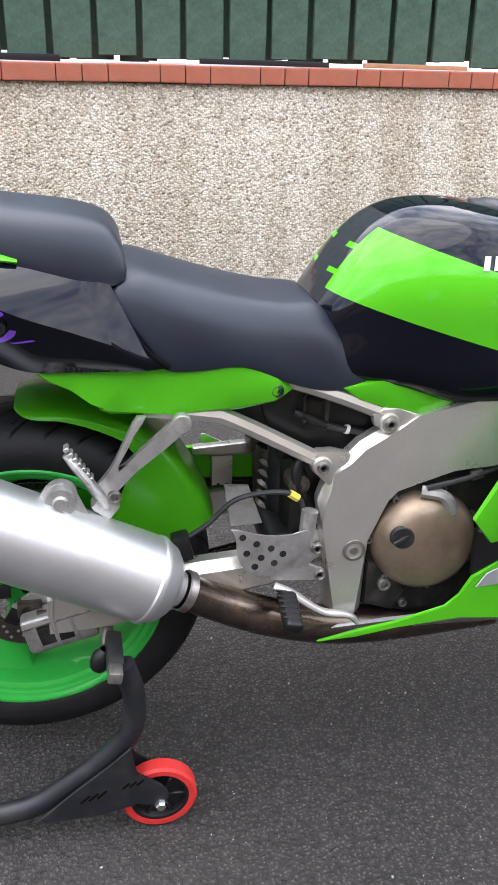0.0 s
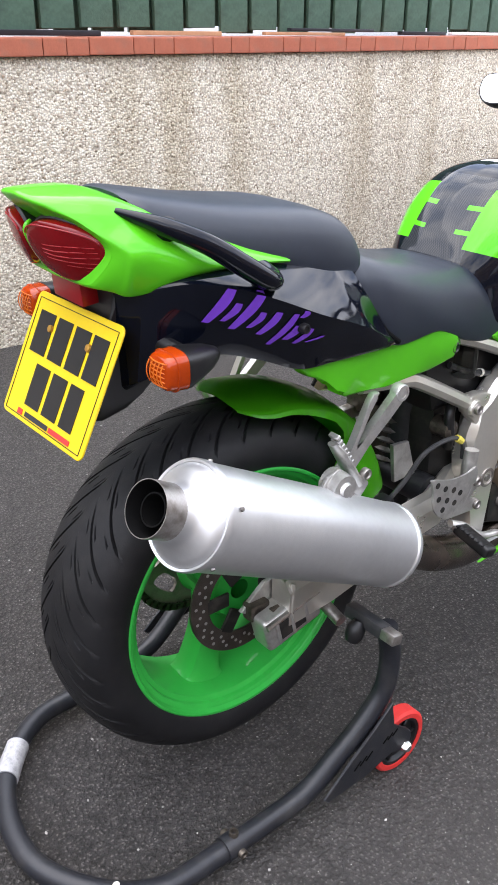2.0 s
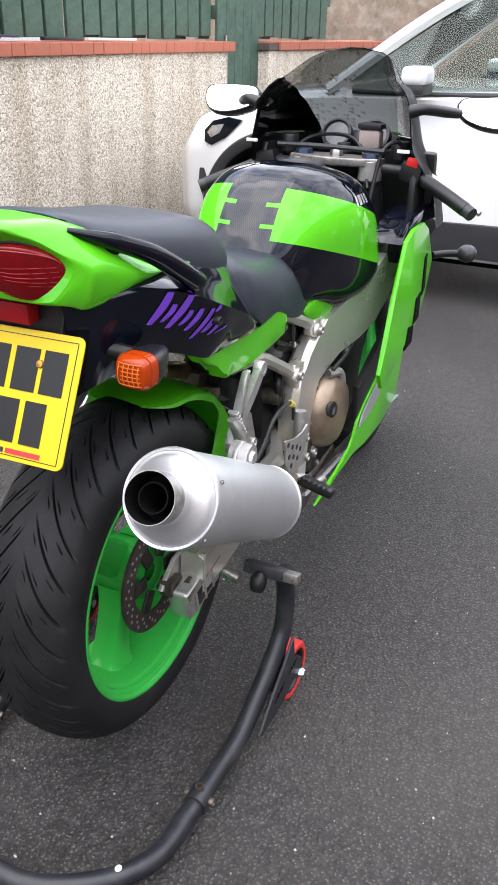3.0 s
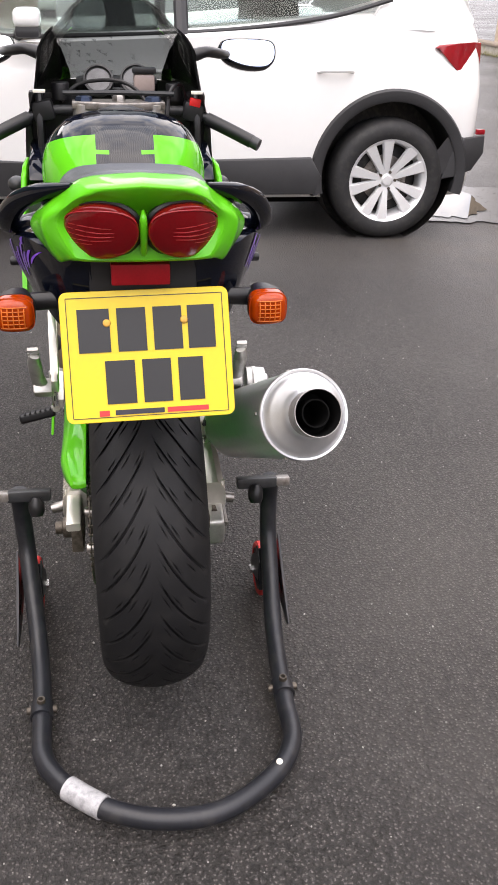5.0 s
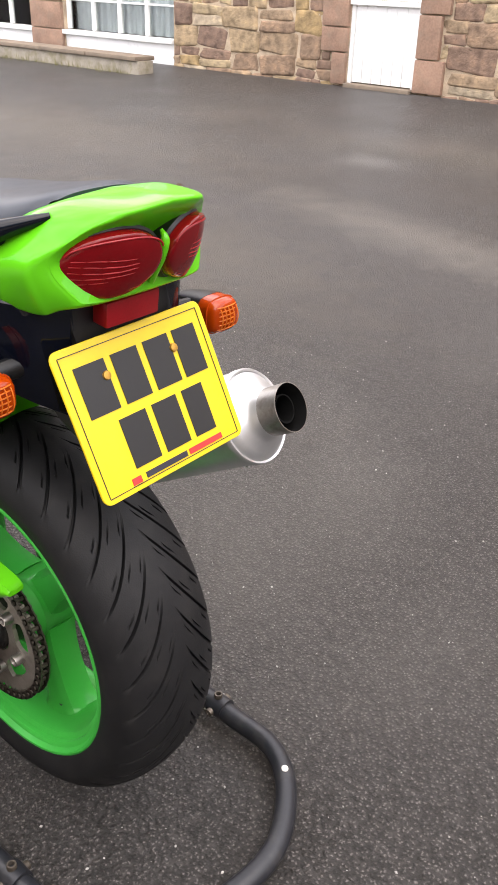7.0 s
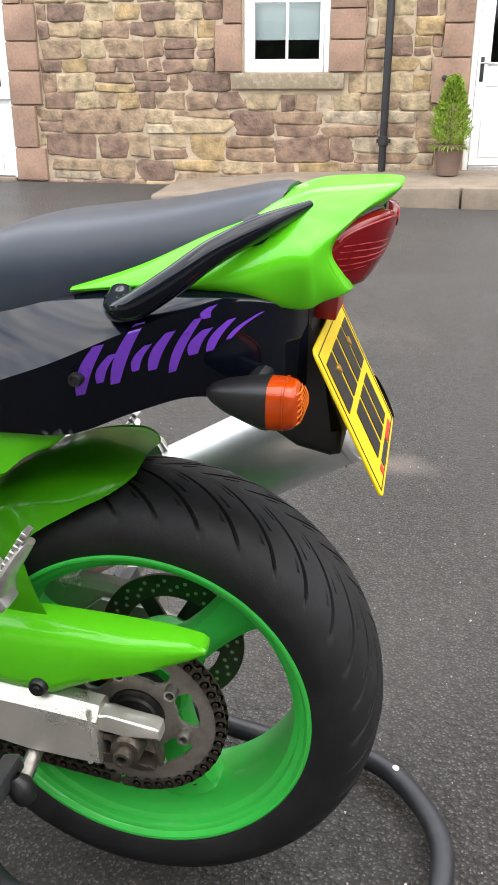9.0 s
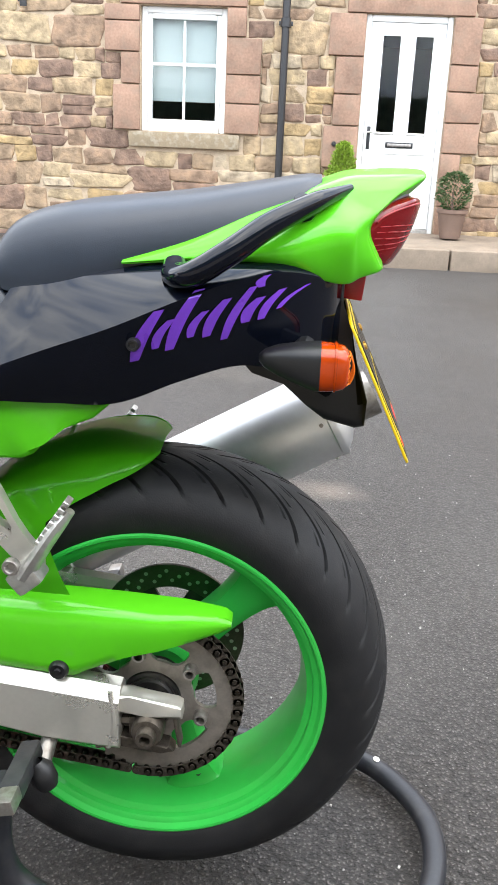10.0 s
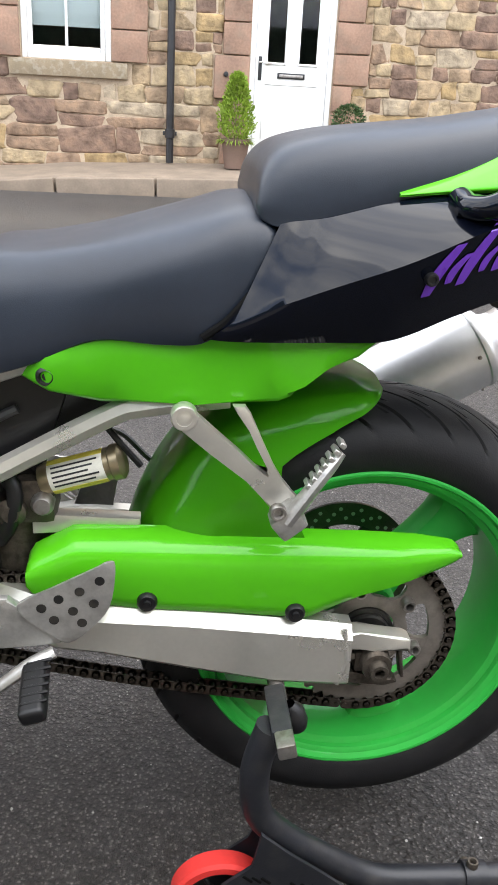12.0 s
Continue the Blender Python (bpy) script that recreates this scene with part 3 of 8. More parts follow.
CURTAIN = mat("white_net_curtain", (0.80, 0.83, 0.87), 0.8, vary=0.1, scale=5)


def opening_wall(x0, x1, y0, y1, z0, z1, holes, material, name, label):
    """A wall along x with rectangular openings (x0, x1, z0, z1) right through it."""
    xs = sorted({x0, x1, *[v for h in holes for v in h[:2]]})
    zs = sorted({z0, z1, *[v for h in holes for v in h[2:]]})
    bm = bmesh.new()
    for a, b in zip(xs, xs[1:]):
        for c, d in zip(zs, zs[1:]):
            mx, mz = (a + b) / 2, (c + d) / 2
            if any(h[0] < mx < h[1] and h[2] < mz < h[3] for h in holes):
                continue
            box_into(bm, (b - a, y1 - y0, d - c), (mx, (y0 + y1) / 2, mz))
    bmesh.ops.remove_doubles(bm, verts=bm.verts, dist=1e-4)
    inner = [f for f in bm.faces if all(len(e.link_faces) > 2 for e in f.edges)]
    return tagged(bm_object(name, bm, material, smooth=False), label, "wall", kind="structure")


WIN = (0.75, 1.615, 1.25, 2.42)
DOOR = (-1.465, -0.62, 0.345, 2.41)
STABLE = (4.15, 5.04, 0.16, 2.2)
BIG = (7.8, 10.03, 0.12, 1.9)
BIG2 = (10.75, 13.2, 0.12, 1.9)
BIG3 = (13.95, 16.6, 0.12, 1.9)
HOLES = [WIN, DOOR, STABLE, BIG, BIG2, BIG3]
house_wall = opening_wall(-9.0, 17.5, HOUSE_Y - 0.45, HOUSE_Y - 0.03, -0.2, 4.6, HOLES, LIME_MORTAR, "wall_south", "coursed rubble sandstone cottage wall with lime mortar joints")
# plain end walls, loft floor and roof close the cottage
tagged(bm_object("wall_south_back", box((26.5, 0.3, 4.8), (4.25, HOUSE_Y - 5.2, 2.2)), LIME_MORTAR), "plain rear wall of the cottage", "wall", kind="structure")
for nm, x in (("wall_south_end", -8.9), ("wall_south_far_end", 17.4)):
    tagged(bm_object(nm, box((0.3, 4.6, 4.8), (x, HOUSE_Y - 2.75, 2.2)), LIME_MORTAR), "plain gable wall of the cottage", "wall", kind="structure")
tagged(bm_object("floor_inside", box((26, 4.6, 0.1), (4.25, HOUSE_Y - 2.8, 0.1)), ROOM_SHADE), "floor inside the cottage with room shade in its colour", "floor", kind="structure")
tagged(bm_object("ceiling", box((26, 4.6, 0.1), (4.25, HOUSE_Y - 2.8, 2.75)), ROOM_SHADE), "ceiling inside the cottage with room shade in its colour", "ceiling", kind="structure")
SLATE = mat("roof_slate", (0.07, 0.075, 0.085), 0.55, vary=0.3, scale=6, bump=0.3)
bm = bmesh.new()
skin(bm, [[(x, HOUSE_Y + 0.25, 4.5), (x, HOUSE_Y - 2.6, 6.6), (x, HOUSE_Y - 5.6, 4.5), (x, HOUSE_Y - 5.6, 4.6), (x, HOUSE_Y - 2.6, 6.75), (x, HOUSE_Y + 0.25, 4.62)] for x in (-9.2, 17.7)])
tagged(bm_object("roof", bm, SLATE, smooth=False), "grey slate cottage roof", "roof", kind="structure")


def surround_block(x0, x1, z0, z1, material=DRESSED, proud=0.012, name="dressed_stone", parent=None):
    bm = box((x1 - x0 - 0.012, 0.14, z1 - z0 - 0.012), ((x0 + x1) / 2, HOUSE_Y - 0.06 + proud, (z0 + z1) / 2), None, 0.012, 2)
    for v in bm.verts:
        v.co += Vector((noise.noise(v.co * 9), noise.noise(v.co * 9 + Vector((5, 0, 0))), noise.noise(v.co * 9 + Vector((0, 7, 0))))) * 0.006
    return part(name, bm, material, parent or house_wall)


taken = list(HOLES)


def dress(hole, sides=True, head=True, sill=True, seed=1):
    rng = random.Random(seed)
    x0, x1, z0, z1 = hole
    if sides:
        for side in (-1, 1):
            z = z0
            while z < z1 - 0.05:
                h = min(rng.uniform(0.24, 0.46), z1 - z)
                if z1 - z - h < 0.12:
                    h = z1 - z
                w = rng.choice((0.2, 0.28, 0.36))
                a, b = (x0 - w, x0) if side < 0 else (x1, x1 + w)
                surround_block(a, b, z, z + h)
                taken.append((a, b, z, z + h))
                z += h
    if head:
        surround_block(x0 - 0.2, x1 + 0.2, z1, z1 + 0.3)
        taken.append((x0 - 0.2, x1 + 0.2, z1, z1 + 0.3))
    if sill:
        surround_block(x0 - 0.17, x1 + 0.12, z0 - 0.16, z0, SILL_STONE, 0.016, "sill_stone")
        taken.append((x0 - 0.17, x1 + 0.12, z0 - 0.16, z0))


dress(WIN, seed=3)
dress(DOOR, sill=False, seed=8)
dress(STABLE, sill=False, seed=11)
for x0, x1 in ((10.03, 10.75), (13.2, 13.95)):
    z = 0.1
    while z < 1.9:
        surround_block(x0, x1, z, z + 0.36)
        z += 0.36
    taken.append((x0, x1, -0.2, 1.95))


def rubble():
    """Rubble stones of the cottage: those nearest the yard are pieces of their own, the rest is one mesh."""
    rng = random.Random(21)
    variants = []
    for k in range(14):
        bm = bmesh.new()
        box_into(bm, (1, 1, 1), (0, 0, 0), None, 0.16, 3)
        for v in bm.verts:
            v.co.x += 0.16 * noise.noise(v.co * 2.3 + Vector((k * 3.1, 0, 0)))
            v.co.z += 0.20 * noise.noise(v.co * 2.0 + Vector((0, k * 2.7, 9)))
            v.co.y += 0.16 * noise.noise(v.co * 1.9 + Vector((4, 0, k * 1.3)))
        me = bpy.data.meshes.new("stone")
        for f in bm.faces:
            f.smooth = True
        bm.to_mesh(me)
        bm.free()
        me.materials.append(SANDSTONE)
        variants.append(me)
    rows = []
    z = 0.02
    while z < 3.1:
        h = rng.choice((0.13, 0.16, 0.19, 0.22, 0.25, 0.30))
        x = -6.5
        while x < 10.0:
            w = h * rng.uniform(0.9, 2.7)
            w = min(max(w, 0.16), 0.62)
            if h > 0.18 and rng.random() < 0.42:
                cut = h * rng.uniform(0.4, 0.6)
                rows += [(x, x + w, z, z + cut), (x, x + w, z + cut, z + h)]
            else:
                rows.append((x, x + w, z, z + h))
            x += w
        z += h
    free = []
    for x0, x1, z0, z1 in rows:
        bits = [(x0, x1, z0, z1)]
        for a, b, c, d in taken:
            nxt = []
            for p, q, r, s in bits:
                if q <= a or p >= b or s <= c or r >= d:
                    nxt.append((p, q, r, s))
                    continue
                if p < a - 0.05:
                    nxt.append((p, a, r, s))
                if q > b + 0.05:
                    nxt.append((b, q, r, s))
                if r < c - 0.05:
                    nxt.append((max(p, a), min(q, b), r, c))
                if s > d + 0.05:
                    nxt.append((max(p, a), min(q, b), d, s))
            bits = nxt
        free += bits
    free = [s for s in free if s[1] - s[0] > 0.05 and s[3] - s[2] > 0.05]
    near = sorted(free, key=lambda s: abs((s[0] + s[1]) / 2 - 0.8) + 1.4 * max(0.0, s[3] - 2.5))[:300]
    chosen = set(near)
    far = bmesh.new()
    for s in free:
        x0, x1, z0, z1 = s
        me = variants[rng.randrange(len(variants))]
        m = Matrix.LocRotScale(((x0 + x1) / 2, HOUSE_Y - 0.082 + rng.uniform(-0.007, 0.007), (z0 + z1) / 2 + 0.02 * noise.noise(Vector((x0 * 1.3, 0, z0 * 0.6)))), Euler((rng.choice((0, math.pi)), radians(rng.uniform(-2.5, 2.5)), 0)), (x1 - x0 - 0.004, 0.13, z1 - z0 - 0.002))
        if s in chosen:
            ob = new("stone", me)
            ob.parent = house_wall
            ob.matrix_basis = m
        else:
            base = len(far.verts)
            vs = [far.verts.new(m @ v.co) for v in me.vertices]
            for p in me.polygons:
                f = far.faces.new([vs[i] for i in p.vertices])
                f.smooth = True
    ob = bm_object("rubble_stones", far, SANDSTONE, house_wall, smooth=False)
    tagged(ob, "rubble sandstone blocks bedded in lime mortar", kind="stuff")


def sash_window(hole, name, label, bars=1, rail=0.55, depth=0.14):
    x0, x1, z0, z1 = hole
    w, h = x1 - x0, z1 - z0
    win = thing(name, label, "window", kind="structure", at=((x0 + x1) / 2, HOUSE_Y - depth, z0))
    for nm, s, p in (
        ("jamb", (0.06, 0.09, h), (-w / 2 + 0.03, 0, h / 2)), ("jamb", (0.06, 0.09, h), (w / 2 - 0.03, 0, h / 2)),
        ("head", (w - 0.12, 0.09, 0.06), (0, 0, h - 0.03)), ("window_sill", (w - 0.12, 0.12, 0.07), (0, 0.02, 0.035)),
        ("sash_stile", (0.045, 0.05, h - 0.13), (-w / 2 + 0.0835, 0.02, h / 2)), ("sash_stile", (0.045, 0.05, h - 0.13), (w / 2 - 0.0835, 0.02, h / 2)),
        ("sash_rail", (w - 0.215, 0.05, 0.05), (0, 0.02, 0.096)), ("sash_rail", (w - 0.215, 0.05, 0.05), (0, 0.02, h - 0.086)), ("glazing_bar", (w - 0.215, 0.035, 0.03), (0, 0.02, h * rail)),
    ):
        part(nm, box(s, p, None, 0.006, 1), WHITE_FRAME, win)
    for k in range(bars):
        xb = -w / 2 + 0.106 + (w - 0.212) * (k + 1) / (bars + 1)
        part("glazing_bar", box((0.026, 0.032, h - 0.24), (xb, 0.02, h / 2), None, 0.005, 1), WHITE_FRAME, win)
    pane = part("pane", box((w - 0.2, 0.006, h - 0.2), (0, 0.01, h / 2)), PANE, win, smooth=False)
    pane.visible_shadow = False
    return win


sash_window(WIN, "window_1", "white two-light sash window with half-drawn pale blind")
bm = box((0.72, 0.012, 0.80), ((WIN[0] + WIN[1]) / 2, HOUSE_Y - 0.22, WIN[3] - 0.47), None, 0.004)
tagged(bm_object("roller_blind", bm, BLIND), "pale roller blind drawn halfway down behind the window", "blind")


def front_door():
    x0, x1, z0, z1 = DOOR
    w, h = x1 - x0, z1 - z0
    d = thing("door_1", "white panelled front door with two tall glazed lights", "door", kind="structure", at=((x0 + x1) / 2, HOUSE_Y - 0.1, z0))
    for s, p in (((0.055, 0.1, h), (-w / 2 + 0.0275, 0, h / 2)), ((0.055, 0.1, h), (w / 2 - 0.0275, 0, h / 2)), ((w - 0.11, 0.1, 0.06), (0, 0, h - 0.03))):
        part("frame", box(s, p, None, 0.006, 1), WHITE_FRAME, d)
    part("threshold", box((w - 0.11, 0.12, 0.05), (0, 0.01, 0.025), None, 0.006, 1), ALLOY, d, "grey metal threshold")
    hx0, hx1 = -w / 2 + 0.06, w / 2 - 0.06
    leaf = bmesh.new()
    lights = [(-0.265, -0.055, 0.97, 1.9), (0.055, 0.265, 0.97, 1.9)]
    xs = sorted({hx0, hx1, *[v for l in lights for v in l[:2]]})
    zs = sorted({0.055, h - 0.065, *[v for l in lights for v in l[2:]]})
    for a, b in zip(xs, xs[1:]):
        for c, e in zip(zs, zs[1:]):
            if not any(l[0] < (a + b) / 2 < l[1] and l[2] < (c + e) / 2 < l[3] for l in lights):
                box_into(leaf, (b - a, 0.045, e - c), ((a + b) / 2, 0.015, (c + e) / 2))
    part("leaf", leaf, WHITE_FRAME, d, smooth=False)
    for l in lights:
        cx, cz, lw, lh = (l[0] + l[1]) / 2, (l[2] + l[3]) / 2, l[1] - l[0], l[3] - l[2]
        part("pane", box((lw, 0.008, lh), (cx, 0.012, cz)), PANE, d, smooth=False).visible_shadow = False
        for s, p in (((0.02, 0.02, lh), (l[0] + 0.01, 0.045, cz)), ((0.02, 0.02, lh), (l[1] - 0.01, 0.045, cz)), ((lw - 0.04, 0.02, 0.02), (cx, 0.045, l[2] + 0.01)), ((lw - 0.04, 0.02, 0.02), (cx, 0.045, l[3] - 0.01))):
            part("bead", box(s, p, None, 0.004, 1), WHITE_FRAME, d)
    for zz in (0.14, 0.79):
        part("moulding", box((0.56, 0.012, 0.018), (0, 0.043, zz), None, 0.004, 1), WHITE_FRAME, d)
    for xx in (-0.272, 0.272):
        part("moulding", box((0.018, 0.012, 0.632), (xx, 0.043, 0.465), None, 0.004, 1), WHITE_FRAME, d)
    plate = part("handle_plate", box((0.035, 0.012, 0.22), (w / 2 - 0.105, 0.043, 0.93), None, 0.004), SATIN_BLACK, d, "dark door handle plate")
    part("lever", tube([(w / 2 - 0.105, 0.05, 0.985), (w / 2 - 0.105, 0.085, 0.985), (w / 2 - 0.215, 0.088, 0.982)], 0.009, 10), CHROME, plate, "bright lever handle")
    part("letterbox", box((0.28, 0.016, 0.055), (0, 0.045, 0.87), None, 0.006), SATIN_BLACK, d, "dark letterbox flap")
    part("letter_flap", box((0.24, 0.01, 0.028), (0, 0.056, 0.87), None, 0.004), STEEL, d)


front_door()


def stable_door():
    x0, x1, z0, z1 = STABLE
    w = x1 - x0
    d = thing("door_2", "white half-boarded side door with glazed upper part", "door", kind="structure", at=((x0 + x1) / 2, HOUSE_Y - 0.09, z0))
    for s, p in (((0.05, 0.1, 2.04), (-w / 2 + 0.025, 0, 1.02)), ((0.05, 0.1, 2.04), (w / 2 - 0.025, 0, 1.02)), ((w - 0.1, 0.1, 0.05), (0, 0, 2.015))):
        part("frame", box(s, p, None, 0.005, 1), WHITE_FRAME, d)
    part("step", box((w - 0.02, 0.16, 0.05), (0, 0.06, 0.0), None, 0.008), KERB_STONE, d, "pale stone door step")
    n = 6
    for k in range(n):
        bw = (w - 0.104) / n
        part("board", box((bw - 0.003, 0.03, 0.79), (-w / 2 + 0.052 + bw * (k + 0.5), 0.015, 0.43), None, 0.004, 1), WHITE_FRAME, d)
    part("rail", box((w + 0.01, 0.1, 0.05), (0, 0.035, 0.85), None, 0.006), WHITE_FRAME, d)
    for s, p in (((0.07, 0.05, 1.1), (-w / 2 + 0.09, 0.01, 1.43)), ((0.07, 0.05, 1.1), (w / 2 - 0.09, 0.01, 1.43)), ((w - 0.25, 0.05, 0.07), (0, 0.01, 0.915)), ((0.03, 0.04, 1.0), (0.03, 0.01, 1.45))):
        part("glazing_bar", box(s, p, None, 0.005, 1), WHITE_FRAME, d)
    part("pane", box((w - 0.26, 0.006, 1.06), (0, 0.0, 1.45)), PANE, d, smooth=False).visible_shadow = False


stable_door()


def shop_window(hole, name):
    x0, x1, z0, z1 = hole
    w, h = x1 - x0, z1 - z0
    sill = 0.42 - z0
    win = thing(name, "wide white multi-pane window with net curtains", "window", kind="structure", at=((x0 + x1) / 2, HOUSE_Y - 0.12, z0))
    part("apron", box((w, 0.1, sill - 0.02), (0, 0.02, sill / 2 - 0.01), None, 0.006), WHITE_FRAME, win, "white panel under the glazing")
    part("window_sill", box((w, 0.18, 0.06), (0, 0.05, sill + 0.012), None, 0.008), WHITE_FRAME, win)
    n = 4
    for k in range(n + 1):
        xb = -w / 2 + 0.03 + (w - 0.06) * k / n
        part("mullion", box((0.06, 0.07, h - sill - 0.05), (xb, 0, sill + 0.05 + (h - sill - 0.05) / 2), None, 0.006, 1), WHITE_FRAME, win)
    for k in range(n):
        xa = -w / 2 + 0.06 + (w - 0.06) * k / n
        wb = (w - 0.06) / n - 0.06
        for zz in (sill + 0.43, sill + 0.83):
            part("glazing_bar", box((wb + 0.06 - 0.06, 0.04, 0.025), (xa + wb / 2, 0, zz), None, 0.004, 1), WHITE_FRAME, win)
    part("pane", box((w - 0.1, 0.006, h - sill - 0.1), (0, -0.005, sill + (h - sill) / 2)), PANE, win, smooth=False).visible_shadow = False
    bm = bmesh.new()
    pts = [(x, 0.025 * math.sin(x * 34) + 0.012 * math.sin(x * 81)) for x in np.linspace(-w / 2 + 0.02, w / 2 - 0.02, 160)]
    top, low = [bm.verts.new((x, y, h - 0.02)) for x, y in pts], [bm.verts.new((x, y, sill + 0.05)) for x, y in pts]
    for i in range(len(pts) - 1):
        bm.faces.new((top[i], top[i + 1], low[i + 1], low[i]))
    cur = bm_object("net_curtain", bm, CURTAIN, angle=180)
    cur.matrix_world = pose((x0 + x1) / 2, HOUSE_Y - 0.175, z0)
    sol = cur.modifiers.new("thickness", "SOLIDIFY")
    sol.thickness = 0.003
    tagged(cur, "white net curtain hanging in folds behind the window", "curtain")


for h, nm in ((BIG, "window_2"), (BIG2, "window_3"), (BIG3, "window_4")):
    shop_window(h, nm)

# raised pavement with its kerb along the cottage
bm = bmesh.new()
skin(bm, [[(x, -7.2, -0.1), (x, -7.2, z - 0.015), (x, -7.22, z), (x, HOUSE_Y - 0.02, z + 0.05), (x, HOUSE_Y - 0.02, -0.1)] for x, z in ((-9, 0.34), (-1.5, 0.305), (-0.5, 0.3), (0.4, 0.275), (1.2, 0.245), (1.6, 0.20), (2.3, 0.155))])
bmesh.ops.subdivide_edges(bm, edges=bm.edges, cuts=3, use_grid_fill=True)
for v in bm.verts:
    v.co.z += 0.006 * noise.noise(v.co * 3)
tagged(bm_object("pavement", bm, KERB_STONE, angle=60), "raised pale concrete pavement along the cottage", "pavement", kind="structure")
for i in range(9):
    k0 = -6.0 + i * 0.9
    za, zb = np.interp([k0, k0 + 0.9], [-9, -1.5, -0.5, 0.4, 1.2, 1.6, 2.3], [0.34, 0.305, 0.3, 0.275, 0.245, 0.20, 0.155])
    tagged(bm_object("kerb_stone", box((0.885, 0.12, 0.3), (k0 + 0.45, -7.15, (za + zb) / 2 - 0.156), Euler((0, math.atan2(za - zb, 0.9), 0)).to_matrix(), 0.022), KERB_STONE), "worn pale kerb stone beside the pavement", "kerb stone", "kerb stones along the pavement", "structure")

# low garden wall in front of the wide windows
LOW_STONE = mat("weathered_render", (0.30, 0.27, 0.22), 0.9, vary=0.3, scale=5, bump=0.4, bump_scale=70, grime=(0.16, 0.14, 0.06), grime_amount=0.6)
low = tagged(bm_object("low_wall", box((9.4, 0.26, 0.5), (12.1, -7.33, 0.02), None, 0.02), LOW_STONE), "low mossy rendered wall in front of the windows", "wall", kind="structure")
for i in range(10):
    part("coping_slab", box((0.925, 0.33, 0.05), (7.42 + 0.935 * i + 0.46, -7.33, 0.296), None, 0.012), KERB_STONE, low)
bm = bmesh.new()
rng = random.Random(4)
for i in range(900):
    x, y = rng.uniform(7.5, 15.5), -7.19 + abs(rng.gauss(0, 0.07))
    z = ground_height(x, y) - 0.01
    a, l = rng.uniform(0, 6.28), rng.uniform(0.03, 0.11)
    d = Vector((math.cos(a), math.sin(a), 0))
    p = Vector((x, y, z))
    bm.faces.new([bm.verts.new(q) for q in (p - d * 0.004, p + d * 0.004, p + Vector((rng.uniform(-0.04, 0.04), rng.uniform(-0.01, 0.04), l)))])
GRASS = mat("dry_grass", (0.16, 0.15, 0.05), 0.8, vary=0.4, scale=3)
tagged(bm_object("grass_tufts", bm, GRASS, smooth=False), "tufts of dry grass at the foot of the low wall", "grass", kind="stuff")

# rainwater pipe
pipe = thing("downpipe", "black cast rainwater downpipe on the cottage wall", "drainpipe", at=(0.167, HOUSE_Y + 0.075, 0.34))
part("pipe", tube([(0, 0, 0.0), (0, 0, 4.1)], 0.038, 16, 2, smooth_path=False), BLACK_IRON, pipe)
for h in (0.28, 1.95):
    part("collar", revolve([(0.036, -0.045), (0.05, -0.04), (0.05, 0.04), (0.036, 0.045)], (0, 0, h), (0, 0, 1), 18), BLACK_IRON, pipe)
    part("bracket", box((0.14, 0.02, 0.04), (0, -0.045, h), None, 0.004), BLACK_IRON, pipe)
lamp = thing("wall_lantern", "small dark metal bracket lamp on the stone wall", "wall lamp", at=(2.78, HOUSE_Y + 0.03, 2.42))
part("backplate", box((0.07, 0.02, 0.12), (0, 0, 0), None, 0.004), SATIN_BLACK, lamp)
part("arm", tube([(0, 0.01, 0.03), (0, 0.1, 0.06), (0, 0.14, 0.0), (0, 0.14, -0.04)], 0.008, 8), SATIN_BLACK, lamp)
bell = thing("door_bell", "small dark bell push beside the front door", "door bell", at=(-0.38, HOUSE_Y + 0.03, 1.2))
part("body", revolve([(0, 0.02), (0.02, 0.018), (0.026, 0), (0.026, -0.02)], (0, 0, 0), (0, 1, 0), 16), SATIN_BLACK, bell)
rubble()


# ---------------------------------------------------------------- potted plants
POT = mat("brown_plant_pot", (0.16, 0.105, 0.08), 0.7, vary=0.15, scale=8, bump=0.1)
LEAF_BRIGHT = mat("conifer_foliage", (0.20, 0.30, 0.03), 0.6, vary=0.45, scale=9)
LEAF_DARK = mat("shrub_foliage", (0.045, 0.085, 0.025), 0.6, vary=0.4, scale=9)
SOIL = mat("potting_soil", (0.03, 0.022, 0.015), 0.95, bump=0.4)


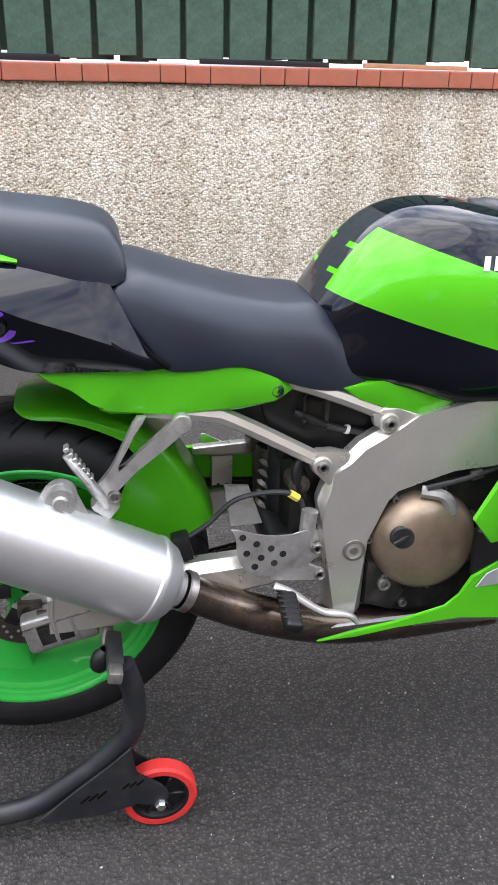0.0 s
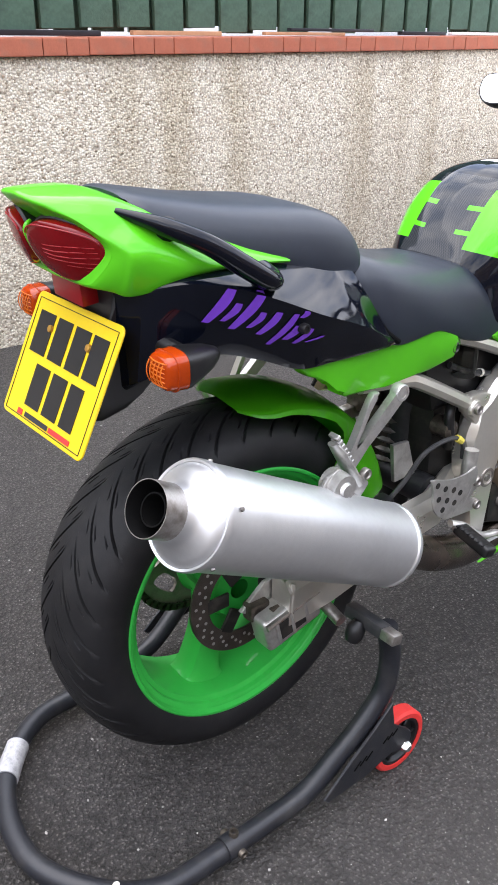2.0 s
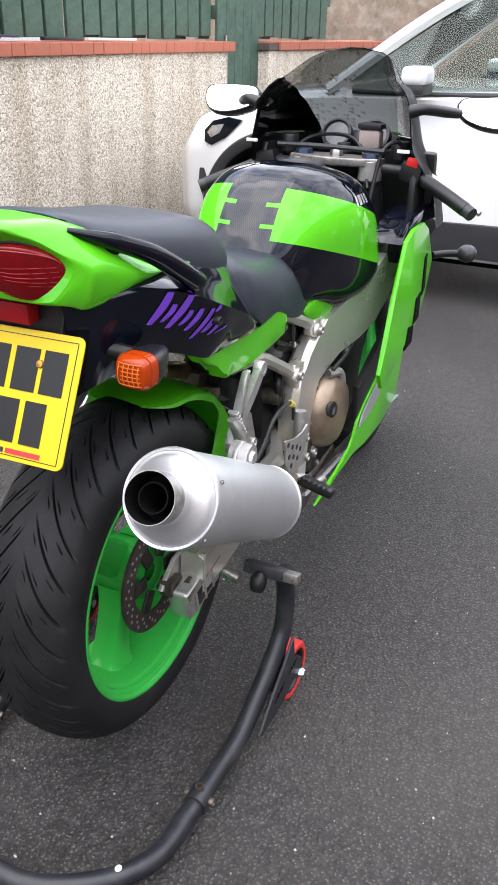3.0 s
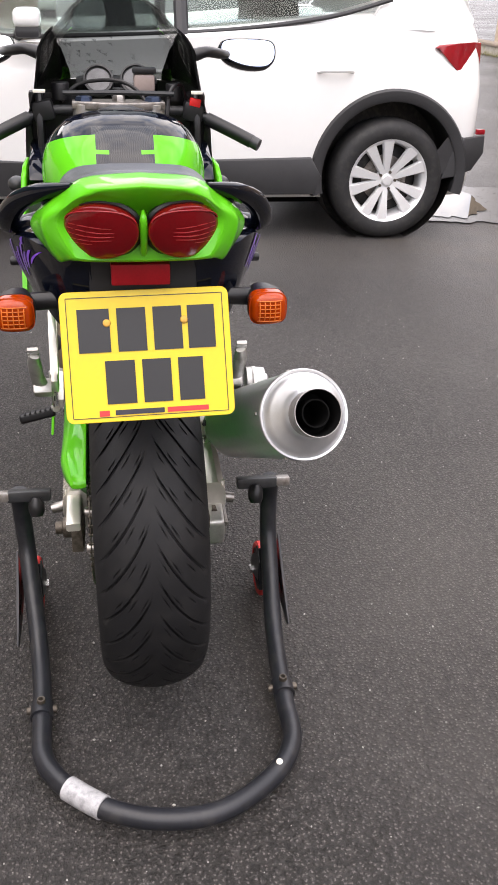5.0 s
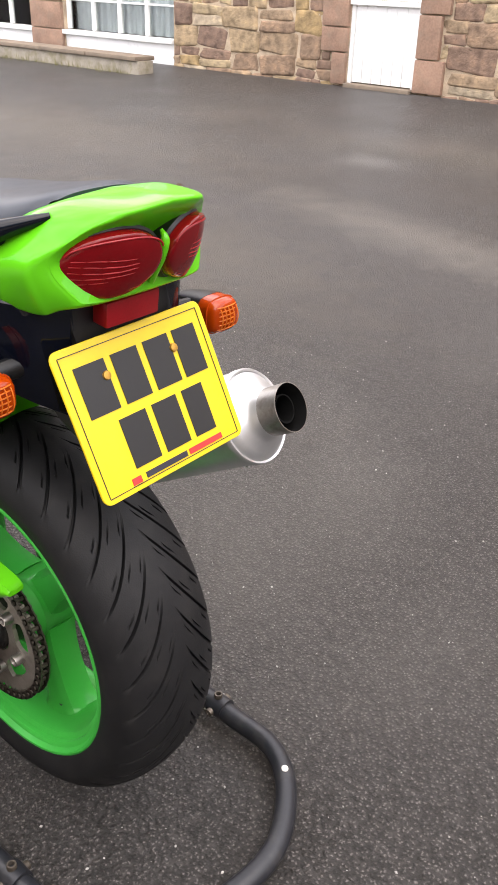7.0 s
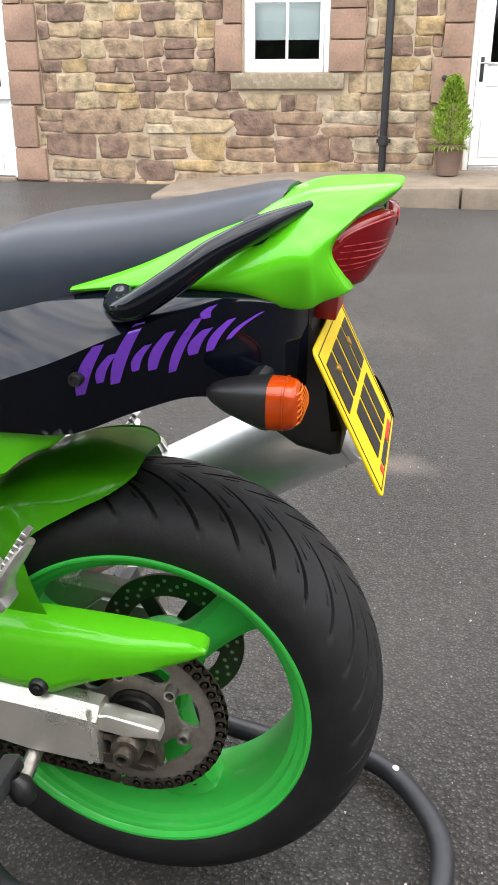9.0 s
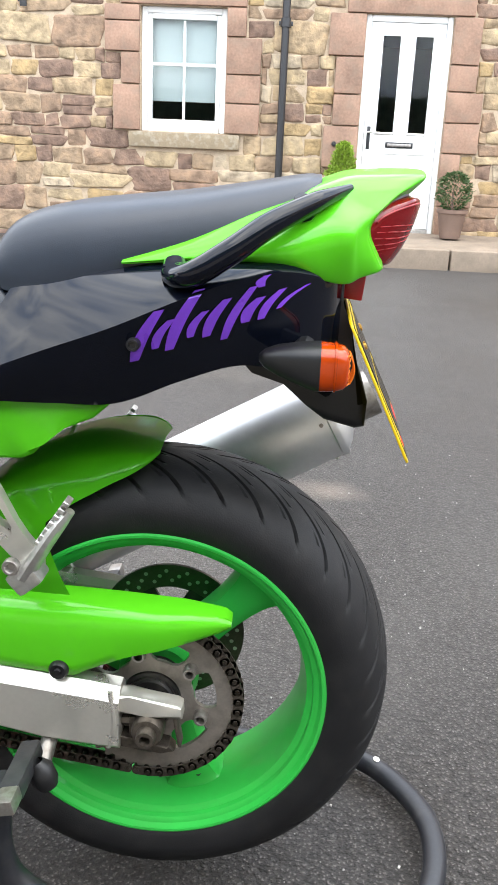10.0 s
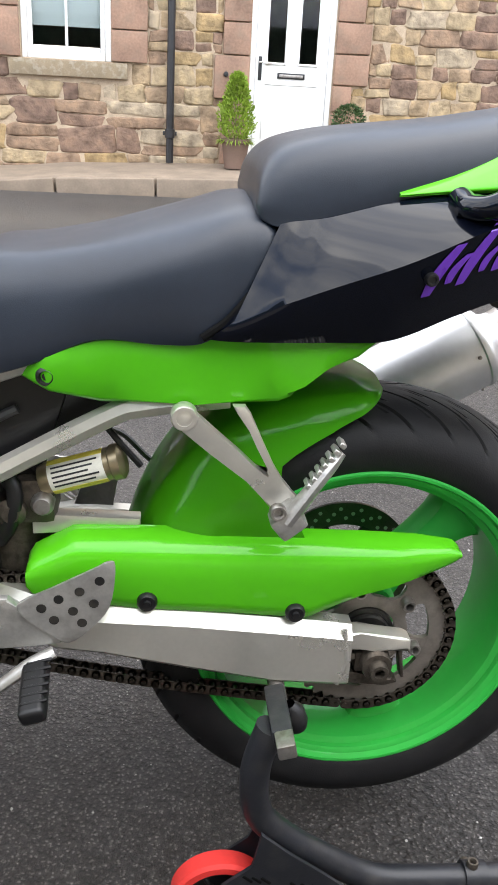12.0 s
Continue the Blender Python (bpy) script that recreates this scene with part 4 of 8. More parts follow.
def potted(name, label, at, height, radius, leaf, cone, seed, count=2600):
    rng = random.Random(seed)
    p = thing(name, label, "potted plant", "plants beside the front door", at=at)
    part("pot", revolve([(0, 0.0), (0.10, 0.0), (0.135, 0.24), (0.15, 0.245), (0.15, 0.28), (0.132, 0.28), (0.125, 0.24), (0, 0.24)], (0, 0, 0), (0, 0, 1), 28), POT, p)
    part("soil", revolve([(0, 0.262), (0.06, 0.262), (0.129, 0.252)], (0, 0, 0), (0, 0, 1), 20), SOIL, p)
    part("trunk", tube([(0, 0, 0.24), (0.01, 0, 0.24 + height * 0.5), (0, 0, 0.2 + height * 0.9)], [0.014, 0.004], 8), POT, p, "thin woody stem")
    bm = bmesh.new()
    for i in range(count):
        h = rng.random() ** 0.8
        r = radius * ((1 - h) ** 0.5 * min(1.0, 0.5 + h * 3) if cone else math.sqrt(max(0.02, 1 - (2 * h - 1) ** 2))) * (0.82 + 0.3 * noise.noise(Vector((h * 9, i % 7, seed))))
        a = rng.uniform(0, 6.283)
        rr = r * math.sqrt(rng.uniform(0.25, 1.0))
        c = Vector((math.cos(a) * rr, math.sin(a) * rr, 0.27 + h * height))
        out = Vector((math.cos(a), math.sin(a), 1.1 if cone else rng.uniform(-0.4, 0.9))).normalized()
        out = (out + Vector((rng.uniform(-0.5, 0.5), rng.uniform(-0.5, 0.5), rng.uniform(-0.3, 0.3)))).normalized()
        side = out.cross(Vector((rng.random() - 0.5, rng.random() - 0.5, 0.3))).normalized()
        l, w = rng.uniform(0.02, 0.045), rng.uniform(0.006, 0.011)
        bm.faces.new([bm.verts.new(q) for q in (c, c + out * l * 0.5 + side * w, c + out * l, c + out * l * 0.5 - side * w)])
    part("crown", bm, leaf, p, smooth=False)
    return p


potted("potted_conifer", "bright green cone-shaped conifer in a brown pot on the pavement", (-0.475, -7.85, 0.335), 0.60, 0.245, LEAF_BRIGHT, True, 2, 3600)
potted("potted_shrub", "dark green bushy shrub in a brown pot on the pavement", (-1.59, -7.85, 0.35), 0.36, 0.2, LEAF_DARK, False, 6, 1500)
rng = random.Random(9)
trail = bmesh.new()
for i in range(160):
    a = rng.uniform(0, 6.283)
    c = Vector((-0.475 + 0.14 * math.cos(a), -7.85 + 0.14 * math.sin(a), 0.61))
    d = Vector((math.cos(a), math.sin(a), rng.uniform(-1.0, 0.4))).normalized()
    s = d.cross(Vector((0, 0, 1))).normalized() * 0.006
    trail.faces.new([trail.verts.new(q) for q in (c, c + d * 0.04 + s, c + d * 0.09, c + d * 0.04 - s)])
part("trailing_leaves", trail, LEAF_BRIGHT, bpy.data.objects["potted_conifer"], smooth=False).matrix_parent_inverse = bpy.data.objects["potted_conifer"].matrix_world.inverted()


# ---------------------------------------------------------------- stone building far beyond the gate
tagged(bm_object("wall_east", box((0.5, 9.0, 5.0), (12.6, 5.2, 2.4), None, 0.02), mat("far_rubble", (0.22, 0.165, 0.12), 0.9, vary=0.35, scale=3, bump=0.8, bump_scale=14, grime=(0.42, 0.37, 0.3), grime_amount=0.5)), "weathered stone gable beyond the gate", "wall", kind="structure")
# The west wall is unseen, added to close the yard.
tagged(bm_object("wall_west", box((0.4, 30.0, 3.4), (-9.5, -3.0, 1.5), None, 0.02), LIME_MORTAR), "plain stone wall added out of view across the yard", "wall", kind="structure")


# ---------------------------------------------------------------- white car
CAR_WHITE = mat("white_car_paint", (0.80, 0.80, 0.79), 0.2, coat=0.8, vary=0.015, scale=2, rough_vary=0.04)
CAR_CLAD = mat("grey_black_cladding", (0.028, 0.028, 0.03), 0.5, vary=0.15, scale=8, bump=0.06, bump_scale=500)
CAR_TYRE = mat("car_tyre", (0.016, 0.016, 0.017), 0.65, vary=0.2, scale=14, grime=(0.05, 0.047, 0.043), grime_amount=0.4)
CAR_ALLOY = mat("bright_alloy", (0.78, 0.79, 0.80), 0.36, metal=0.45, vary=0.04, scale=10)
CAR_LENS = lens_mat("red_car_lens", (0.24, 0.006, 0.012))
REAR_HUB, FRONT_HUB, HUB_Z, TYRE_R = -1.465, 1.105, 0.315, 0.315
CAR_X0, CAR_X1 = 3.19, 4.93


def cut_from(ob, cutters):
    """Takes cutter solids out of a mesh for good."""
    for bm in cutters:
        cut = bm_object("cutter", bm, CAR_CLAD, ob.parent, smooth=False)
        md = ob.modifiers.new("cut", "BOOLEAN")
        md.operation, md.object, md.solver = "DIFFERENCE", cut, "EXACT"
        bpy.context.view_layer.update()
        me = bpy.data.meshes.new_from_object(ob.evaluated_get(bpy.context.evaluated_depsgraph_get()))
        ob.modifiers.remove(md)
        ob.data = me
        bpy.data.objects.remove(cut)


def make_car():
    car = thing("car", "white compact SUV with grey cladding, parked across the yard", "car", at=((CAR_X0 + CAR_X1) / 2, 0, 0))
    half = (CAR_X1 - CAR_X0) / 2
    # stations along the car: y, bonnet or roof height, shoulder height, side half width, top half width
    rows = [
        (-1.99, 0.90, 0.72, 0.70, 0.58), (-1.965, 1.02, 0.74, 0.78, 0.62), (-1.90, 1.08, 0.76, 0.835, 0.70), (-1.70, 1.12, 0.78, 0.865, 0.76), (-1.2, 1.10, 0.76, 0.87, 0.80),
        (-0.5, 1.04, 0.75, 0.87, 0.82), (0.2, 1.0, 0.74, 0.87, 0.82), (0.75, 0.985, 0.74, 0.865, 0.80), (1.2, 0.95, 0.74, 0.86, 0.76), (1.47, 0.88, 0.72, 0.83, 0.68), (1.70, 0.80, 0.66, 0.74, 0.58), (1.82, 0.70, 0.58, 0.60, 0.46),
    ]
    rings = []
    data = np.array([[(w * 0.93, 0.22), (w * 0.985, 0.32), (w, 0.5), (w, sh), ((w + t) / 2 + 0.012, sh + (top - sh) * 0.55), (t, top), (t * 0.5, top + 0.02), (0, top + 0.025)] for _, top, sh, w, t in rows])
    ys = np.array([r[0] for r in rows])
    yy = np.concatenate([np.linspace(-1.99, -1.7, 8), np.linspace(-1.65, 1.5, 34), np.linspace(1.55, 1.82, 9)])
    for y in yy:
        sec = np.array([[np.interp(y, ys, data[:, i, c]) for c in (0, 1)] for i in range(data.shape[1])])
        sec = spline(sec, 22)
        loop = [(-x, y, z) for x, z in sec] + [(x, y, z) for x, z in sec[::-1][1:]]
        rings.append(loop)
    bm = bmesh.new()
    skin(bm, rings)
    shell = part("body", bm, CAR_WHITE, car)
    cuts = []
    for hub in (REAR_HUB, FRONT_HUB):
        for s in (-1, 1):
            cuts.append(revolve([(0, -0.3), (0.375, -0.3), (0.375, 0.3), (0, 0.3)], (s * half, hub, HUB_Z + 0.03), (1, 0, 0), 40))
    cut_from(shell, cuts)
    for p in shell.data.polygons:
        p.use_smooth = True
    shell.data.set_sharp_from_angle(angle=radians(35))
    shell.data.materials.clear()
    shell.data.materials.append(CAR_WHITE)
    # greenhouse: pillars and roof as a frame, panes set into it
    gh = [(-1.88, 1.10, 0.70), (-1.62, 1.42, 0.60), (-1.2, 1.51, 0.585), (-0.4, 1.545, 0.585), (0.15, 1.50, 0.58), (0.42, 1.32, 0.63), (0.86, 1.0, 0.74)]
    ys2 = np.array([g[0] for g in gh])
    roof = bmesh.new()
    rr = []
    for y in np.linspace(-1.66, 0.2, 24):
        z = np.interp(y, ys2, [g[1] for g in gh])
        w = np.interp(y, ys2, [g[2] for g in gh])
        rr.append([(-w, y, z - 0.05), (-w + 0.03, y, z - 0.01), (-w * 0.6, y, z + 0.015), (0, y, z + 0.025), (w * 0.6, y, z + 0.015), (w - 0.03, y, z - 0.01), (w, y, z - 0.05), (0, y, z - 0.04)])
    skin(roof, rr)
    part("roof", roof, CAR_WHITE, car)
    for s in (-1, 1):
        part("pillar", tube([(s * 0.80, 0.86, 0.985), (s * 0.66, 0.46, 1.29), (s * 0.575, 0.16, 1.475)], 0.045, 10, flat=0.7), CAR_WHITE, car)
        quarter = bmesh.new()
        qo = [(-1.40, 1.19), (-1.30, 1.06), (-1.62, 1.05), (-1.88, 1.03), (-1.90, 1.10), (-1.80, 1.27), (-1.70, 1.39), (-1.58, 1.45), (-1.40, 1.45), (-1.50, 1.375)]
        skin(quarter, [[(s * (0.838 - dx - (z - 1.03) * 0.50 - (0.10 if y < -1.85 else 0)), y, z) for y, z in qo] for dx in (0.0, 0.05)])
        bmesh.ops.triangulate(quarter, faces=[f for f in quarter.faces if len(f.verts) > 4])
        part("rear_quarter", quarter, CAR_WHITE, car)
        part("pillar", tube([(s * 0.825, -0.36, 1.0), (s * 0.59, -0.36, 1.47)], 0.035, 8, 4), CAR_CLAD, car)
        side = bmesh.new()
        low = [(0.74, 0.995), (0.2, 1.005), (-0.5, 1.04), (-1.07, 1.11), (-1.42, 1.20)]
        top = [(0.40, 1.27), (0.12, 1.45), (-0.5, 1.50), (-1.1, 1.47), (-1.5, 1.38)]
        for (y0, z0), (y1, z1), (y2, z2), (y3, z3) in zip(low, low[1:], top, top[1:]):
            xl = lambda z: s * (0.825 - (z - 1.0) * 0.48)
            side.faces.new([side.verts.new(p) for p in ((xl(z0), y0, z0), (xl(z1), y1, z1), (xl(z3), y3, z3), (xl(z2), y2, z2))])
        bmesh.ops.remove_doubles(side, verts=side.verts, dist=1e-4)
        ret = bmesh.ops.extrude_face_region(side, geom=side.faces[:])
        for v in [g for g in ret["geom"] if isinstance(g, bmesh.types.BMVert)]:
            v.co.x -= s * 0.006
        part("side_window", side, CAR_GLASS, car, smooth=False)
        part("window_trim", tube([(s * 0.832, 0.72, 0.985), (s * 0.836, 0.2, 0.993), (s * 0.832, -0.5, 1.026), (s * 0.82, -1.07, 1.096), (s * 0.79, -1.42, 1.185)], 0.011, 8), CAR_CLAD, car)
        # cladding: sill, wheel arch lips, rear corner
        part("sill_cladding", slab([(-1.05, 0.25), (-1.09, 0.34), (-1.03, 0.44), (0.3, 0.41), (0.68, 0.43), (0.72, 0.25)], -0.02, 0.02, 0.008), CAR_CLAD, car).matrix_local = Matrix.Translation((s * (half + 0.004), 0, 0)) @ Matrix.Rotation(radians(90), 4, "Z")
        for hub in (REAR_HUB, FRONT_HUB):
            lip = bmesh.new()
            arcs = []
            for a in np.linspace(radians(-14), radians(194), 40):
                c, q = math.cos(a), math.sin(a)
                arcs.append([(s * (half + d), hub + r * c, HUB_Z + 0.03 + r * q) for r, d in ((0.372, -0.05), (0.372, 0.012), (0.385, 0.02), (0.425, 0.018), (0.435, 0.002), (0.435, -0.03))])
            skin(lip, arcs)
            part("arch_lip", lip, CAR_CLAD, car)
            part("wheel_well", revolve([(0.0, -0.24), (0.37, -0.24), (0.372, 0.0)], (s * (half - 0.03), hub, HUB_Z + 0.03), (s, 0, 0), 36), ENGINE_BLACK, car)
        lamp_out = [(-1.66, 0.972), (-1.68, 0.984), (-1.80, 0.994), (-1.89, 0.998), (-1.955, 0.994), (-1.962, 0.92), (-1.952, 0.842), (-1.90, 0.826), (-1.85, 0.824), (-1.815, 0.840), (-1.74, 0.92)]
        t = part("tail_lamp", slab(lamp_out, -0.02, 0.02, 0.008), CAR_LENS, car, "red wedge-shaped tail lamp")
        for v in t.data.vertices:
            y, d, z = v.co.x, v.co.y, v.co.z
            v.co = (s * (0.842 + d * 0.8 - 0.27 * max(0.0, -1.70 - y) - 1.6 * max(0.0, -1.84 - y) ** 1.5 - 0.10 * (z - 0.86)), y, z)
        part("door_handle", tube([(s * (half + 0.0), -1.04, 0.855), (s * (half + 0.025), -1.08, 0.862), (s * (half + 0.027), -1.18, 0.864), (s * (half + 0.0), -1.225, 0.858)], 0.011, 8), CAR_WHITE, car)
        part("door_handle", tube([(s * half, -0.12, 0.835), (s * (half + 0.026), -0.16, 0.842), (s * (half + 0.027), -0.26, 0.846), (s * half, -0.3, 0.84)], 0.011, 8), CAR_WHITE, car)
        mir = part("wing_mirror", box((0.19, 0.12, 0.085), (s * (half + 0.11), 0.36, 1.075), None, 0.038, 4), CAR_WHITE, car, "white door mirror")
        part("mirror_arm", tube([(s * (half - 0.04), 0.42, 0.99), (s * (half + 0.06), 0.38, 1.015)], 0.024, 8, 3), CAR_CLAD, mir)
        part("mirror_base", box((0.18, 0.11, 0.05), (s * (half + 0.105), 0.36, 1.018), None, 0.018), CAR_CLAD, mir)
        hl = part("headlamp", slab([(1.415, 0.815), (1.50, 0.825), (1.60, 0.80), (1.655, 0.75), (1.650, 0.69), (1.60, 0.675), (1.50, 0.725), (1.44, 0.785)], -0.012, 0.012, 0.006), BLACK_GLOSS, car, "dark swept-back headlamp")
        lamp_glass = part("lamp_reflector", slab([(1.52, 0.79), (1.60, 0.775), (1.63, 0.74), (1.60, 0.715), (1.54, 0.745)], 0.008, 0.016, 0.003), ALLOY, hl)
        fog = part("fog_lamp_recess", slab([(1.60, 0.40), (1.66, 0.39), (1.70, 0.46), (1.70, 0.56), (1.66, 0.555), (1.635, 0.48)], -0.012, 0.012, 0.006), CAR_CLAD, car, "dark fog lamp recess")
        for ob, zref in ((hl, 0.72), (lamp_glass, 0.72), (fog, 0.5)):
            for v in ob.data.vertices:
                y, d, z = v.co.x - 0.09, v.co.y, v.co.z
                w = np.interp(y, [1.2, 1.47, 1.70, 1.82], [0.86, 0.83, 0.74, 0.60])
                v.co = (s * (w + 0.004 + d - 0.28 * max(0.0, z - zref)), y, z)
    part("windscreen", bm_panel([(-0.70, 0.80, 1.02), (0.70, 0.80, 1.02), (0.55, 0.18, 1.45), (-0.55, 0.18, 1.45)], 0.006), CAR_GLASS, car, smooth=False)
    part("rear_window", bm_panel([(-0.62, -1.87, 1.12), (0.62, -1.87, 1.12), (0.56, -1.68, 1.38), (-0.56, -1.68, 1.38)], 0.006), CAR_GLASS, car, smooth=False)
    rb = bmesh.new()
    rings = []
    for a in np.linspace(-1, 1, 21):
        x = a * (half + 0.004)
        y = -1.995 + 0.15 * abs(a) ** 6
        rings.append([(x, y + 0.12, 0.34), (x, y + 0.03, 0.365), (x, y - 0.008, 0.44), (x, y - 0.004, 0.535), (x, y + 0.06, 0.56), (x, y + 0.14, 0.45)])
    skin(rb, rings)
    part("rear_bumper", rb, CAR_CLAD, car, "dark grey rear bumper skirt")
    for s in (-1, 1):
        part("rear_corner_cladding", slab([(-1.76, 0.32), (-1.82, 0.50), (-1.87, 0.535), (-1.98, 0.55), (-1.985, 0.46), (-1.93, 0.37), (-1.84, 0.34)], -0.02, 0.02, 0.008), CAR_CLAD, car).matrix_local = Matrix.Translation((s * (half - 0.012), 0, 0)) @ Matrix.Rotation(radians(90), 4, "Z")
        part("reflector", box((0.02, 0.05, 0.028), (s * (half - 0.03), -1.965, 0.565), None, 0.006), CAR_LENS, car, "small red bumper reflector")
    # Floor slab added low to keep light off the ground beneath.
    part("underbody", box((1.16, 3.5, 0.16), (0, -0.1, 0.215), None, 0.03), SOOT_AND_SHADE, car, "black underside of the car, set low to darken the ground")
    part("seat_back", box((1.3, 0.14, 0.62), (0, -0.95, 0.95), Euler((radians(-12), 0, 0)).to_matrix(), 0.05), CAR_CLAD, car)
    for s in (-0.36, 0.36):
        part("seat_back", box((0.48, 0.14, 0.70), (s, -0.1, 0.95), Euler((radians(-12), 0, 0)).to_matrix(), 0.05), CAR_CLAD, car)
        part("headrest", box((0.26, 0.10, 0.18), (s, -0.19, 1.38), None, 0.04), CAR_CLAD, car)
    for hub in (REAR_HUB, FRONT_HUB):
        for s in (-1, 1):
            wheel = new("wheel")
            wheel.parent = car
            wheel.location = (s * (half - 0.085), hub, HUB_Z)
            wheel.rotation_euler = (0, 0, 0 if s < 0 else math.pi)
            part("tyre", revolve([(0.205, -0.085), (0.225, -0.1), (0.27, -0.104), (0.30, -0.088), (0.313, -0.06), (0.315, 0.0), (0.313, 0.06), (0.30, 0.088), (0.27, 0.104), (0.225, 0.1), (0.205, 0.085)], (0, 0, 0), (1, 0, 0), 64, True), CAR_TYRE, wheel)
            part("rim", revolve([(0.212, -0.092), (0.222, -0.096), (0.222, -0.086), (0.205, -0.07), (0.195, 0.0), (0.20, 0.08), (0.19, 0.08), (0.185, 0.0), (0.195, -0.075)], (0, 0, 0), (1, 0, 0), 64, True), CAR_ALLOY, wheel)
            part("backing", revolve([(0.0, 0.0), (0.15, 0.0), (0.19, 0.02)], (0, 0, 0), (1, 0, 0), 40), ENGINE_BLACK, wheel)
            part("brake_disc", revolve([(0.03, -0.010), (0.125, -0.010), (0.125, -0.003), (0.03, -0.003)], (0, 0, 0), (1, 0, 0), 40, True), STEEL, wheel)
            first = None
            for k in range(10):
                a = radians(36 * k + (3.5 if k % 2 else -3.5) + 18)
                if first is None:
                    spoke = bmesh.new()
                    skin(spoke, [[(d + e, r, wd * k2) for e, k2 in ((0.0, -0.8), (0.0, 0.8), (0.010, 1.0), (0.030, 1.0), (0.030, -1.0), (0.010, -1.0))] for r, wd, d in ((0.030, 0.016, -0.064), (0.09, 0.019, -0.074), (0.15, 0.026, -0.083), (0.206, 0.033, -0.088))])
                    first = part("spoke", spoke, CAR_ALLOY, wheel, angle=25)
                    o = first
                else:
                    o = new("spoke", first.data)
                    o.parent = wheel
                o.rotation_euler = (a, 0, 0)
            part("hub_cap", revolve([(0.0, -0.078), (0.024, -0.076), (0.032, -0.066), (0.05, -0.062), (0.058, -0.03)], (0, 0, 0), (1, 0, 0), 28), CAR_ALLOY, wheel)
            for k in range(5):
                a = radians(72 * k + 36)
                part("wheel_nut", revolve([(0, -0.075), (0.008, -0.073), (0.009, -0.05)], (0, 0.045 * math.cos(a), 0.045 * math.sin(a)), (1, 0, 0), 8), DIRTY_STEEL, wheel)
    # door shut lines and the crease over the sill
    for y, z0, z1 in ((-0.36, 0.43, 0.99),):
        for s in (-1, 1):
            part("door_gap", tube([(s * (half - 0.0005), y, z0), (s * half, y - 0.02, 0.7), (s * (half - 0.0235), y - 0.02, z1)], 0.0016, 6), DARK_TRIM, car)
    return car


def bm_panel(corners, thick):
    bm = bmesh.new()
    f = bm.faces.new([bm.verts.new(c) for c in corners])
    ret = bmesh.ops.extrude_face_region(bm, geom=[f])
    for v in [g for g in ret["geom"] if isinstance(g, bmesh.types.BMVert)]:
        v.co.z -= thick
    return bm


make_car()

# puddle beside the car's rear wheel, with a wet margin round it


def wet_outline(cx, cy, rx, ry, z):
    bm = bmesh.new()
    pts = []
    for a in np.linspace(0, 2 * math.pi, 80, endpoint=False):
        c, q = math.cos(a), math.sin(a)
        k = 1 + 0.28 * noise.noise(Vector((c * 1.5, q * 1.5, 3))) + 0.16 * noise.noise(Vector((c * 5, q * 5, 7)))
        pts.append((cx + rx * c * k, cy + ry * q * k, z))
    bm.faces.new([bm.verts.new(p) for p in pts])
    return bm


WATER = mat("puddle_water", (0.016, 0.015, 0.014), 0.02, vary=0.1, rough_vary=0.005, ior=1.33, spec=0.5)
WET = mat("wet_asphalt", (0.032, 0.032, 0.034), 0.30, vary=0.35, scale=40, rough_vary=0.08, bump=0.25, bump_scale=160)
tagged(bm_object("wet_patch", wet_outline(4.02, -2.24, 0.56, 0.56, 0.0075), WET), "dark wet asphalt round the puddle", "wet patch", kind="structure")
tagged(bm_object("puddle", wet_outline(4.08, -2.08, 0.50, 0.27, 0.0115), WATER), "shallow rain puddle on the asphalt beside the car", "puddle", kind="structure")


# ---------------------------------------------------------------- motorcycle
AX = 0.357  # height of the rear axle
bike = thing("motorcycle", "lime green and black sports motorcycle raised on a rear paddock stand", "motorcycle")


def sub(name, parent, at=(0, 0, 0)):
    ob = new(name)
    ob.parent = parent
    ob.location = at
    return ob


